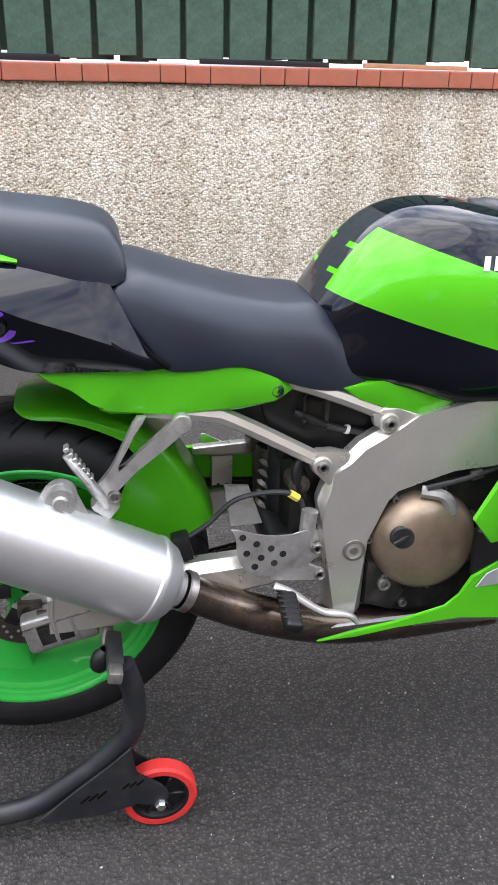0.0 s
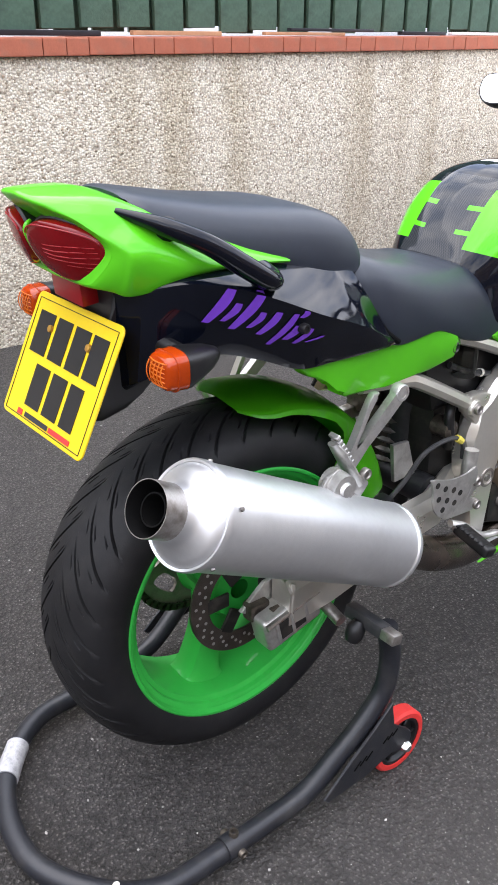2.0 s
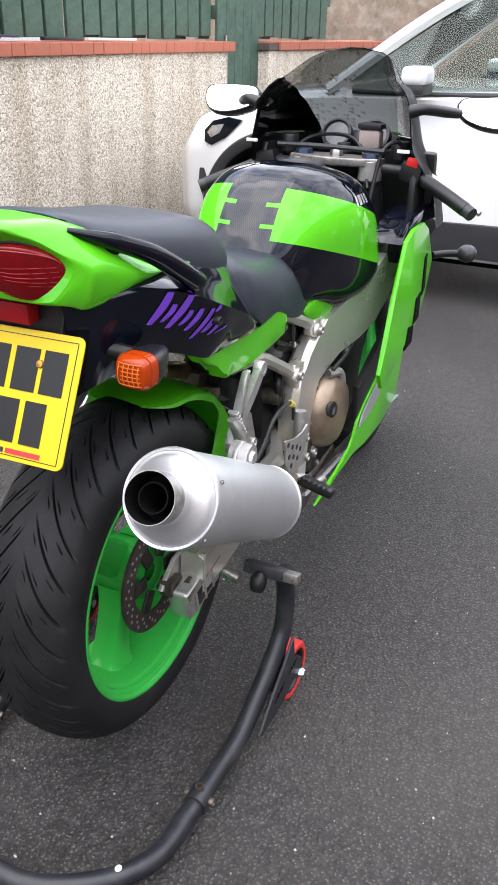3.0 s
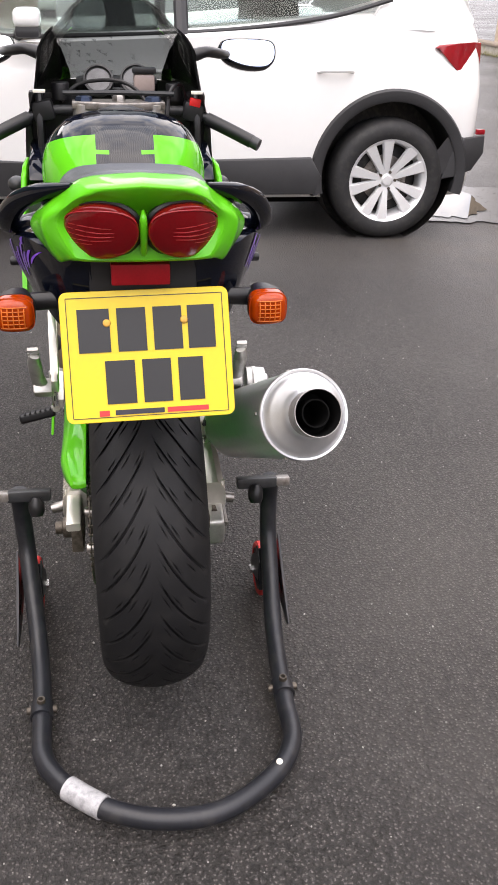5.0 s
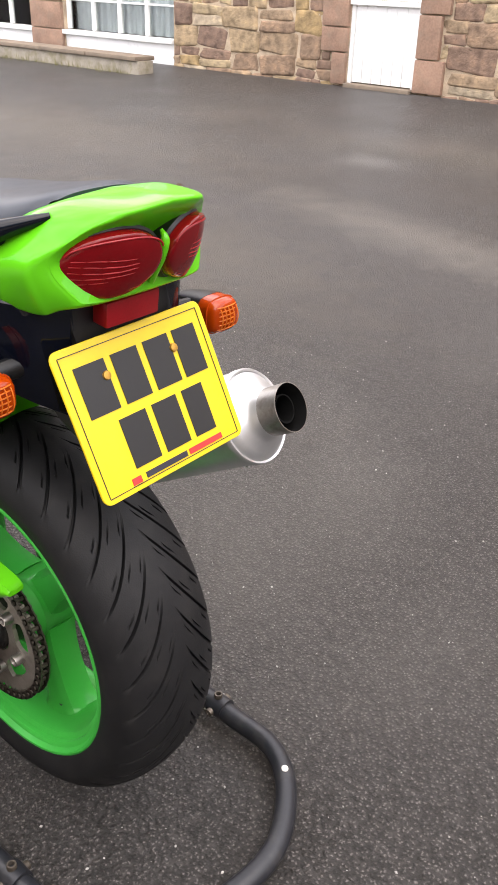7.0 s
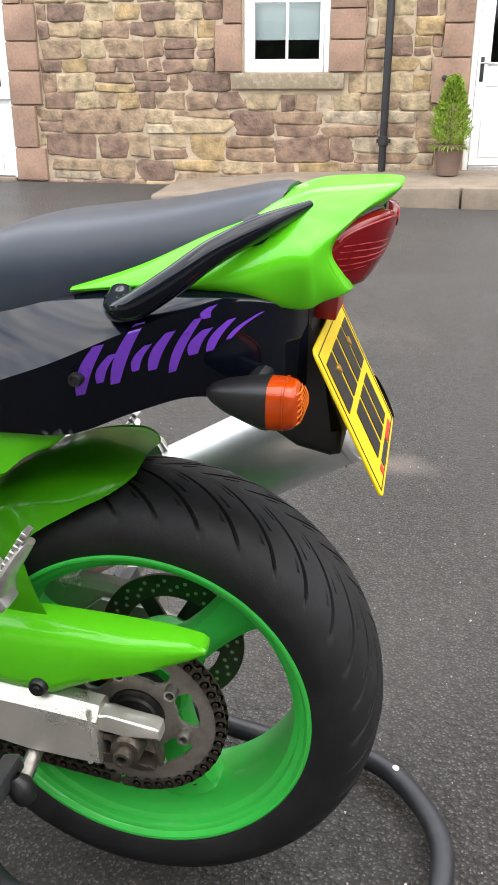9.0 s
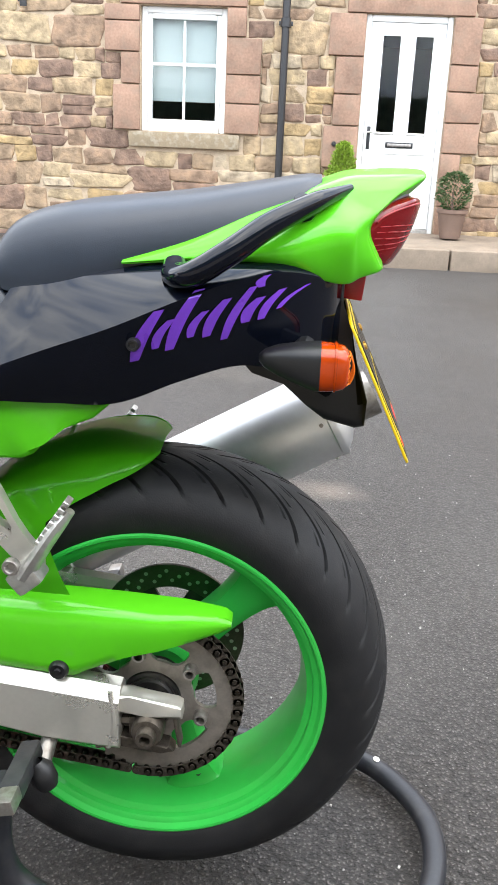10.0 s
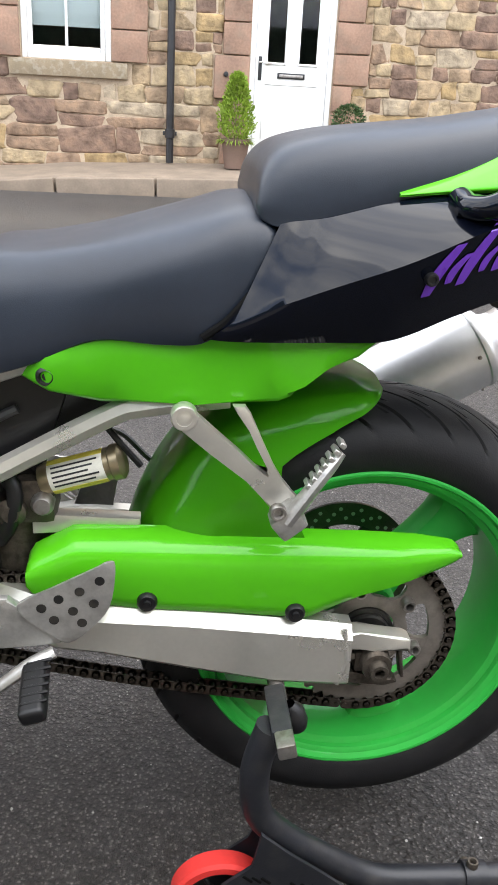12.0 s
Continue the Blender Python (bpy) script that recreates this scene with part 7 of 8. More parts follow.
    silver = ALLOY if s < 0 else FRAME_SILVER
    fork = [(0.254, 0.698), (0.244, 0.697), (0.236, 0.687), (0.214, 0.667), (0.190, 0.646), (0.168, 0.625), (0.154, 0.609), (0.149, 0.608), (0.154, 0.621), (0.170, 0.651), (0.180, 0.672), (0.194, 0.692), (0.199, 0.700), (0.185, 0.700), (0.178, 0.690), (0.163, 0.657), (0.149, 0.628), (0.138, 0.610), (0.128, 0.598), (0.118, 0.588), (0.118, 0.572), (0.126, 0.562), (0.140, 0.562), (0.149, 0.572), (0.158, 0.592), (0.180, 0.610), (0.222, 0.643), (0.258, 0.672), (0.265, 0.684), (0.262, 0.694)]
    hg = part("pillion_hanger", slab(fork, yh - 0.007, yh + 0.007, 0.004, 2), silver, bike, "silver cast pillion footrest hanger")
    part("hanger_boss", revolve([(0.009, 0.0), (0.009, 0.008), (0.0135, 0.008), (0.0150, 0.006), (0.0150, -0.009), (0, -0.009)], (0.252, yh, 0.685), (0, s, 0), 24), silver, hg)
    part("hanger_bolt", revolve([(0, 0.004), (0.005, 0.004), (0.0088, 0.001), (0.009, -0.002)], (0.252, yh, 0.685), (0, s, 0), 16), DIRTY_STEEL, hg)
    pf = part("pillion_footrest", tube([(0.132, yh + s * 0.026, 0.572), (0.112, yh + s * 0.030, 0.606), (0.090, yh + s * 0.030, 0.640), (0.078, yh + s * 0.028, 0.656)], [0.017, 0.014, 0.013, 0.009], 10, flat=0.6), ALLOY, hg, "folded-up pillion footrest")
    for k in range(7):
        part("tooth", box((0.008, 0.020, 0.006), (0.113 - 0.0055 * k, yh + s * 0.030, 0.628 + 0.0035 * k - 0.010 + 0.0048 * k), Euler((0, radians(-35), 0)).to_matrix(), 0.001, 1), ALLOY, pf)
    part("pivot_clevis", box((0.036, 0.036, 0.030), (0.132, yh + s * 0.022, 0.570), Euler((0, radians(40), 0)).to_matrix(), 0.006), ALLOY, hg)
    bolt(hg, (0.146, yh + s * 0.036, 0.586), (0, s, 0), 0.010, 0.006, STEEL)

# engine, seen through the frame
eng = part("engine_block", slab([(0.56, 0.30), (0.52, 0.36), (0.54, 0.50), (0.62, 0.57), (0.74, 0.60), (0.90, 0.63), (1.02, 0.55), (0.96, 0.36), (0.86, 0.28), (0.68, 0.265)], -0.125, 0.125, 0.02, 3), ENGINE_BLACK, bike, "black engine block behind the frame")
for s in (-1, 1):
    cover = part("clutch_cover" if s < 0 else "generator_cover", revolve([(0, 0.056), (0.045, 0.055), (0.070, 0.048), (0.084, 0.036), (0.092, 0.016), (0.094, -0.01)], (0.672, s * 0.130, 0.437), (0.0, s, 0.0), 44), BRONZE, eng, "bronze-painted round engine cover")
    part("oil_filler_cap", revolve([(0, 0.016), (0.018, 0.016), (0.022, 0.012), (0.023, -0.01)], (0.622, s * 0.166, 0.463), (-0.25, s, 0.1), 24), ENGINE_BLACK, cover, "black slotted filler cap")
    part("slot", box((0.036, 0.006, 0.006), (0.6175, s * 0.183, 0.4645), Euler((0, radians(-20), radians(-s * 14))).to_matrix(), 0.001), SATIN_BLACK, cover)
    for k in range(7):
        a = 2 * math.pi * k / 7 + 0.4
        bolt(cover, (0.672 + 0.098 * math.cos(a), s * 0.134, 0.437 + 0.098 * math.sin(a)), (0, s, 0), 0.006, 0.010, STEEL)
    part("clutch_arm", tube([(0.655, s * 0.150, 0.535), (0.69, s * 0.165, 0.53), (0.705, s * 0.168, 0.50)], 0.011, 8), ALLOY, eng)
    part("cable", tube([(0.66, s * 0.16, 0.545), (0.74, s * 0.165, 0.565), (0.84, s * 0.16, 0.60)], 0.005, 8), SATIN_BLACK, eng)
    part("sump_cover", slab([(0.575, 0.31), (0.575, 0.40), (0.62, 0.385), (0.65, 0.33), (0.63, 0.29)], s * 0.10, s * 0.140, 0.008), ENGINE_BLACK, eng)
    bolt(eng, (0.607, s * 0.142, 0.352), (0, s, 0), 0.012, 0.008, STEEL)
    bolt(eng, (0.648, s * 0.135, 0.305), (0, s, 0), 0.008, 0.008, STEEL)
part("gearbox_case", box((0.12, 0.17, 0.20), (0.50, 0, 0.48), None, 0.03), ENGINE_BLACK, eng)
part("airbox", slab([(0.42, 0.58), (0.38, 0.70), (0.44, 0.735), (0.72, 0.69), (0.70, 0.60), (0.55, 0.585)], -0.095, 0.095, 0.012), BLACK_PLASTIC, bike, "black plastic airbox")
part("inner_guard", slab([(0.31, 0.70), (0.345, 0.655), (0.48, 0.58), (0.48, 0.74), (0.34, 0.765)], -0.085, 0.085, 0.01), BLACK_PLASTIC, bike)
part("brake_reservoir", revolve([(0, 0.03), (0.02, 0.03), (0.022, 0.025), (0.021, -0.02), (0, -0.022)], (0.475, -0.112, 0.667), (0, 0, 1), 20), glass_mat("cloudy_plastic", (0.7, 0.7, 0.66), 0.3), bike, "cloudy brake fluid reservoir")
# shock absorber with its reservoir
sh = part("shock_absorber", tube([(0.445, 0.0, 0.33), (0.455, 0.0, 0.62)], 0.03, 16, 4), SATIN_BLACK, bike, "rear shock absorber with a coil spring")
for k in range(7):
    part("coil", revolve([(0.036, -0.006), (0.042, 0.0), (0.036, 0.006), (0.030, 0.0)], (0.447 + k * 0.001, 0.02, 0.40 + k * 0.021), (0.08, 0, 1), 24, True), STEEL, sh)
res = part("shock_reservoir", revolve([(0, -0.048), (0.018, -0.048), (0.020, -0.042), (0.020, 0.040), (0.022, 0.042), (0.022, 0.052), (0.016, 0.056), (0, 0.056)], (0.372, 0.098, 0.592), (-0.93, 0.1, 0.30), 28), SHOCK_GOLD, bike, "pale gold shock reservoir with a label")
RES_AXIS = Vector((-0.93, 0.1, 0.30)).normalized()
RES_SIDE = (Vector((0, 1, 0.35)) - RES_AXIS * Vector((0, 1, 0.35)).dot(RES_AXIS)).normalized()
RES_UP = RES_AXIS.cross(RES_SIDE)


def reservoir_patch(o0, o1, a0, a1, r):
    """A thin label patch bent round the reservoir."""
    bm = bmesh.new()
    skin(bm, [[tuple(Vector((0.372, 0.098, 0.592)) + RES_AXIS * o + (RES_SIDE * math.cos(radians(a)) + RES_UP * math.sin(radians(a))) * q) for o, q in ((o0, r), (o1, r), (o1, r + 0.0004), (o0, r + 0.0004))] for a in np.linspace(a0, a1, 14)])
    return bm


part("label", reservoir_patch(-0.034, 0.034, -75, 75, 0.0203), PALE_LABEL, res, "pale warning label")
part("label_stripe", reservoir_patch(-0.034, 0.034, -75, -48, 0.0207), YELLOW_LABEL, res)
part("label_stripe", reservoir_patch(-0.034, 0.034, 48, 75, 0.0207), YELLOW_LABEL, res)
for k in range(5):
    part("label_text", reservoir_patch(-0.029, 0.028 - 0.006 * (k % 3), -36 + 16 * k, -30 + 16 * k, 0.0207), SATIN_BLACK, res)
part("shock_linkage", box((0.05, 0.06, 0.06), (0.425, 0.08, 0.555), None, 0.012), DIRTY_STEEL, bike)
part("linkage_bolt", revolve([(0, 0.006), (0.010, 0.006), (0.014, 0), (0.014, -0.03)], (0.415, 0.118, 0.556), (0, 1, 0), 16), STEEL, bike)
part("spring_cover", revolve([(0.03, -0.06), (0.045, -0.05), (0.047, 0.03), (0.04, 0.05), (0.0, 0.05)], (0.452, 0.045, 0.50), (0, 0, 1), 24), DIRTY_STEEL, bike)
part("drain_hose", tube([(0.345, 0.09, 0.652), (0.325, 0.10, 0.63), (0.300, 0.10, 0.60)], 0.004, 8), BLACK_PLASTIC, bike)
part("brake_hose", tube([(0.18, -0.13, 0.45), (0.23, -0.145, 0.462), (0.29, -0.15, 0.50), (0.34, -0.152, 0.545), (0.41, -0.15, 0.552), (0.445, -0.15, 0.535), (0.452, -0.15, 0.50)], 0.0045, 8, 40), SATIN_BLACK, bike, "black brake hose")
part("hose_collar", tube([(0.428, -0.15, 0.548), (0.442, -0.15, 0.538)], 0.007, 8, 3), YELLOW_LABEL, bike)
part("hose_clip", box((0.030, 0.03, 0.046), (0.252, -0.145, 0.462), Euler((0, radians(-12), 0)).to_matrix(), 0.006), BLACK_PLASTIC, bike)
part("master_cylinder", tube([(0.46, -0.162, 0.52), (0.452, -0.165, 0.455), (0.44, -0.165, 0.42)], [0.014, 0.013, 0.010], 12), ALLOY, bike, "rear brake master cylinder")

# hoses, clamps and fixings between the frame and the subframe
for s in (1, -1):
    part("coolant_hose", tube([(0.47, s * 0.10, 0.50), (0.452, s * 0.115, 0.535), (0.448, s * 0.112, 0.575), (0.47, s * 0.10, 0.60)], 0.010, 10, 16), BLACK_PLASTIC, bike, "black rubber hose")
    part("wiring_loom", tube([(0.44, s * 0.105, 0.672), (0.50, s * 0.108, 0.645), (0.56, s * 0.108, 0.630), (0.62, s * 0.105, 0.618)], 0.006, 8, 16), SATIN_BLACK, bike, "black wiring loom")
    part("loom_tie", revolve([(0.0065, -0.003), (0.008, -0.003), (0.008, 0.003), (0.0065, 0.003)], (0.53, s * 0.108, 0.6375), (0.9, 0, -0.3), 12, True), PALE_LABEL, bike)
    part("rear_engine_mount", revolve([(0, 0.012), (0.010, 0.012), (0.013, 0.008), (0.018, 0.006), (0.020, -0.03)], (0.452, s * 0.112, 0.545), (0, s, 0), 18), DIRTY_STEEL, bike)
    part("breather_hose", tube([(0.66, s * 0.118, 0.585), (0.70, s * 0.128, 0.560), (0.76, s * 0.128, 0.560), (0.83, s * 0.12, 0.585)], 0.008, 10, 16), BLACK_PLASTIC, bike, "black breather hose")
    part("cable_clamp", box((0.022, 0.012, 0.016), (0.745, s * 0.160, 0.566), Euler((0, radians(-18), 0)).to_matrix(), 0.003), STEEL, bike)
    part("cover_rim", revolve([(0.092, 0.0), (0.1005, -0.002), (0.1005, -0.016), (0.092, -0.018)], (0.672, s * 0.130, 0.437), (0, s, 0), 44), ENGINE_BLACK, eng)

# rear brake caliper under the swingarm
cal = part("brake_caliper", box((0.118, 0.046, 0.066), (0.048, -0.128, 0.322), Euler((0, radians(-14), 0)).to_matrix(), 0.010, 3), ALLOY, bike, "alloy rear brake caliper")
part("caliper_window", box((0.060, 0.012, 0.036), (0.040, -0.1485, 0.320), Euler((0, radians(-14), 0)).to_matrix(), 0.003), ENGINE_BLACK, cal)
for k in range(3):
    part("caliper_rib", box((0.007, 0.010, 0.046), (0.012 + 0.030 * k, -0.151, 0.313 + 0.0075 * k), Euler((0, radians(-14), 0)).to_matrix(), 0.002), ALLOY, cal)
part("caliper_pin", tube([(-0.012, -0.150, 0.332), (0.100, -0.150, 0.360)], 0.006, 8, 3), STEEL, cal)
part("bleed_nipple", tube([(0.085, -0.135, 0.355), (0.092, -0.140, 0.385)], 0.005, 8, 3), STEEL, cal)
part("caliper_bracket", slab([(-0.03, 0.345), (0.02, 0.385), (0.12, 0.395), (0.17, 0.355), (0.15, 0.300), (0.05, 0.295)], -0.106, -0.096, 0.003), ALLOY, cal)

# exhaust
E0, E1 = Vector((-0.284, -0.246, 0.702)), Vector((0.222, -0.200, 0.426))
ax = (E1 - E0).normalized()
ex = part("exhaust", revolve([(0.056, 0.070), (0.066, 0.070), (0.0686, 0.074), (0.0702, 0.082), (0.0702, 0.53), (0.0685, 0.545)], E0, ax, 56), CAN, bike, "brushed aluminium exhaust silencer")
part("end_cone", revolve([(0.0355, 0.034), (0.0375, 0.044), (0.043, 0.052), (0.056, 0.060), (0.0650, 0.068), (0.0672, 0.074)], E0, ax, 56), CAN, ex, "pale dished silencer end cap")
part("band", revolve([(0.0670, 0.070), (0.0704, 0.069), (0.0722, 0.072), (0.0722, 0.080), (0.0702, 0.082)], E0, ax, 56), CAN, ex)
part("tailpipe", revolve([(0.0355, 0.046), (0.0362, 0.004), (0.0362, 0.0), (0.0352, 0.0)], E0, ax, 44), STEEL, ex)
part("tailpipe_inside", revolve([(0.0352, 0.0005), (0.0335, 0.010), (0.0325, 0.05), (0.0215, 0.05), (0.0215, 0.012), (0.0195, 0.012), (0.0195, 0.10), (0, 0.10)], E0, ax, 40), SOOT_AND_SHADE, ex, "sooty black inside of the tailpipe")
part("front_cone", revolve([(0.0690, 0.538), (0.0716, 0.541), (0.0716, 0.547), (0.068, 0.552), (0.062, 0.568), (0.050, 0.580), (0.034, 0.586), (0.028, 0.60)], E0, ax, 44), CAN, ex)
for k in range(5):
    a = 2 * math.pi * k / 5 + 0.5
    u = ax.orthogonal().normalized()
    w = ax.cross(u)
    part("rivet", revolve([(0, 0.002), (0.003, 0.0015), (0.0035, -0.001)], E0 + ax * 0.092 + (u * math.cos(a) + w * math.sin(a)) * 0.0722, u * math.cos(a) + w * math.sin(a), 8), STEEL, ex)
tip = E0 + ax * 0.60
part("link_pipe", tube([tuple(tip), (0.30, -0.178, 0.372), (0.40, -0.16, 0.318), (0.52, -0.13, 0.268), (0.66, -0.10, 0.240), (0.85, -0.08, 0.236)], [0.029, 0.031, 0.034, 0.036, 0.036, 0.036], 20, 40), HEADER_STEEL, bike, "heat-browned exhaust link pipe")
part("pipe_clamp", revolve([(0.031, -0.008), (0.034, -0.006), (0.034, 0.006), (0.031, 0.008)], tuple(tip + ax * 0.012), ax, 30), STEEL, bike)
lug = E0 + ax * 0.40 + Vector((0, 0.005, 0.062))
part("exhaust_bracket", slab([(-0.05, 0.0), (-0.018, 0.046), (0.004, 0.052), (0.022, 0.040), (0.046, -0.018), (0.03, -0.022)], -0.004, 0.004, 0.002), ALLOY, ex, "alloy silencer hanger bracket").matrix_local = Matrix.Translation(lug)
part("bracket_bush", revolve([(0, 0.024), (0.010, 0.024), (0.012, 0.018), (0.022, 0.018), (0.024, 0.0), (0.024, -0.016)], (lug.x + 0.002, lug.y - 0.002, lug.z + 0.026), (0, -1, 0), 24), ALLOY, ex)

# number plate and indicators
plate = sub("number_plate", bike)
P0, P1 = Vector((-0.2205, -0.001, 0.8750)), Vector((-0.3005, -0.002, 0.7125))
mid = (P0 + P1) / 2
pm = Matrix.Translation(mid) @ Matrix.Rotation(radians(-1.2), 4, "X") @ Matrix.Rotation(math.atan2(P0.x - P1.x, P0.z - P1.z), 4, "Y")
corner = [(math.cos(radians(a)), math.sin(radians(a))) for a in (0, 22.5, 45, 67.5, 90)]
board = slab([(sx * (0.1062 + 0.011 * c), sz * (0.0795 + 0.011 * q)) for sx, sz, turn in ((1, 1, 1), (-1, 1, -1), (-1, -1, 1), (1, -1, -1)) for c, q in corner[::turn]], -0.0015, 0.0015, 0.0006, 1)
flip = Matrix.Rotation(radians(-90), 4, "Z")


def on_plate(name, bm, material, label=""):
    ob = part(name, bm, material, plate, label)
    ob.matrix_local = pm @ flip
    return ob


on_plate("plate", board, PLATE_YELLOW, "yellow reflective number plate")


def bar_rect(a, b, c, d, y=-0.0022):
    bm = bmesh.new()
    return box_into(bm, (b - a, 0.0008, d - c), ((a + b) / 2, y, (c + d) / 2))


for bx in ((-0.094, -0.050), (-0.040, 0.0), (0.010, 0.050), (0.058, 0.096)):
    on_plate("print_bar", bar_rect(*bx, 0.006, 0.066), PLATE_BLACK)
for bx in ((-0.060, -0.019), (-0.009, 0.031), (0.041, 0.076)):
    on_plate("print_bar", bar_rect(*bx, -0.066, -0.006), PLATE_BLACK)
on_plate("print_bar", bar_rect(-0.050, 0.018, -0.0815, -0.0745), DARK_PRINT)
on_plate("print_bar", bar_rect(0.022, 0.080, -0.0815, -0.0745), RED_PRINT)
on_plate("print_bar", bar_rect(-0.072, -0.058, -0.0825, -0.0745), RED_PRINT)
rim_line = bmesh.new()
for a, b, c, d in ((-0.108, 0.108, 0.0812, 0.0822), (-0.108, 0.108, -0.0845, -0.0835), (-0.1085, -0.1075, -0.0835, 0.0812), (0.1075, 0.1085, -0.0835, 0.0812)):
    box_into(rim_line, (b - a, 0.0008, d - c), ((a + b) / 2, -0.002, (c + d) / 2))
on_plate("border", rim_line, PLATE_BLACK)
for x in (-0.054, 0.053):
    on_plate("plate_screw", revolve([(0, -0.006), (0.005, -0.005), (0.006, -0.001)], (x, 0, 0.046), (0, 1, 0), 14), BRASS, "brass plate screw")
def skin_ring(rings):
    bm = bmesh.new()
    skin(bm, rings, caps=False)
    return bm


def soft_box(x, y, z, hy, hz, n=28, p=3.4):
    """A ring like a rounded rectangle across the x axis."""
    ring = []
    for t in np.linspace(0, 2 * math.pi, n, endpoint=False):
        c, q = math.cos(t), math.sin(t)
        ring.append((x + 0.007, y + hy * math.copysign(abs(c) ** (2 / p), c), z + hz * math.copysign(abs(q) ** (2 / p), q)))
    return ring


for s in (1, -1):
    yi, zi = s * 0.180, 0.838
    bm = bmesh.new()
    skin(bm, [soft_box(x, yi - s * 0.002 * (x + 0.195) / 0.06, zi + dz, hy, hz, p=p) for x, dz, hy, hz, p in ((-0.132, 0.004, 0.004, 0.004, 2), (-0.138, 0.004, 0.010, 0.010, 2.2), (-0.152, 0.003, 0.018, 0.016, 2.6), (-0.172, 0.001, 0.024, 0.021, 3), (-0.190, -0.001, 0.0275, 0.0245, 3.4), (-0.196, -0.001, 0.0280, 0.0250, 3.4))])
    ind = part("indicator", bm, BLACK_PLASTIC, bike, "black indicator with an amber lens", angle=50)
    bm = bmesh.new()
    skin(bm, [soft_box(x, yi, zi - 0.001, hy, hz) for x, hy, hz in ((-0.1955, 0.0275, 0.0245), (-0.205, 0.0272, 0.0243), (-0.215, 0.0262, 0.0232), (-0.221, 0.0245, 0.0215), (-0.2245, 0.021, 0.018), (-0.2255, 0.012, 0.010), (-0.2257, 0.003, 0.003))])
    lens = part("lens", bm, AMBER_LENS, ind, "amber indicator lens", angle=50)
    for k in range(6):
        z = zi - 0.016 + 0.006 * k
        part("lens_rib", tube([(-0.2165, yi - 0.018, z), (-0.2192, yi - 0.009, z), (-0.2196, yi, z), (-0.2192, yi + 0.009, z), (-0.2165, yi + 0.018, z)], 0.0009, 6), AMBER_FLUTE_LIT, lens)
    for k in range(5):
        y0 = yi - 0.015 + 0.0075 * k
        part("lens_flute", tube([(-0.2200 - 0.0042 * (1 - (2 * t - 1) ** 2), y0, zi - 0.015 + 0.028 * t) for t in (0.0, 0.25, 0.5, 0.75, 1.0)], 0.0008, 6), AMBER_FLUTE_LIT, lens)
    part("lens_shoulder", skin_ring([soft_box(x, yi, zi - 0.001, hy, hz) for x, hy, hz in ((-0.210, 0.0268, 0.0238), (-0.2105, 0.0280, 0.0250), (-0.2125, 0.0280, 0.0250), (-0.213, 0.0262, 0.0232))]), AMBER_LENS, lens)
    part("stem", tube([(-0.168, s * 0.160, 0.843), (-0.172, s * 0.125, 0.846), (-0.18, s * 0.070, 0.846)], 0.011, 10, 8, flat=1.2), BLACK_PLASTIC, ind)

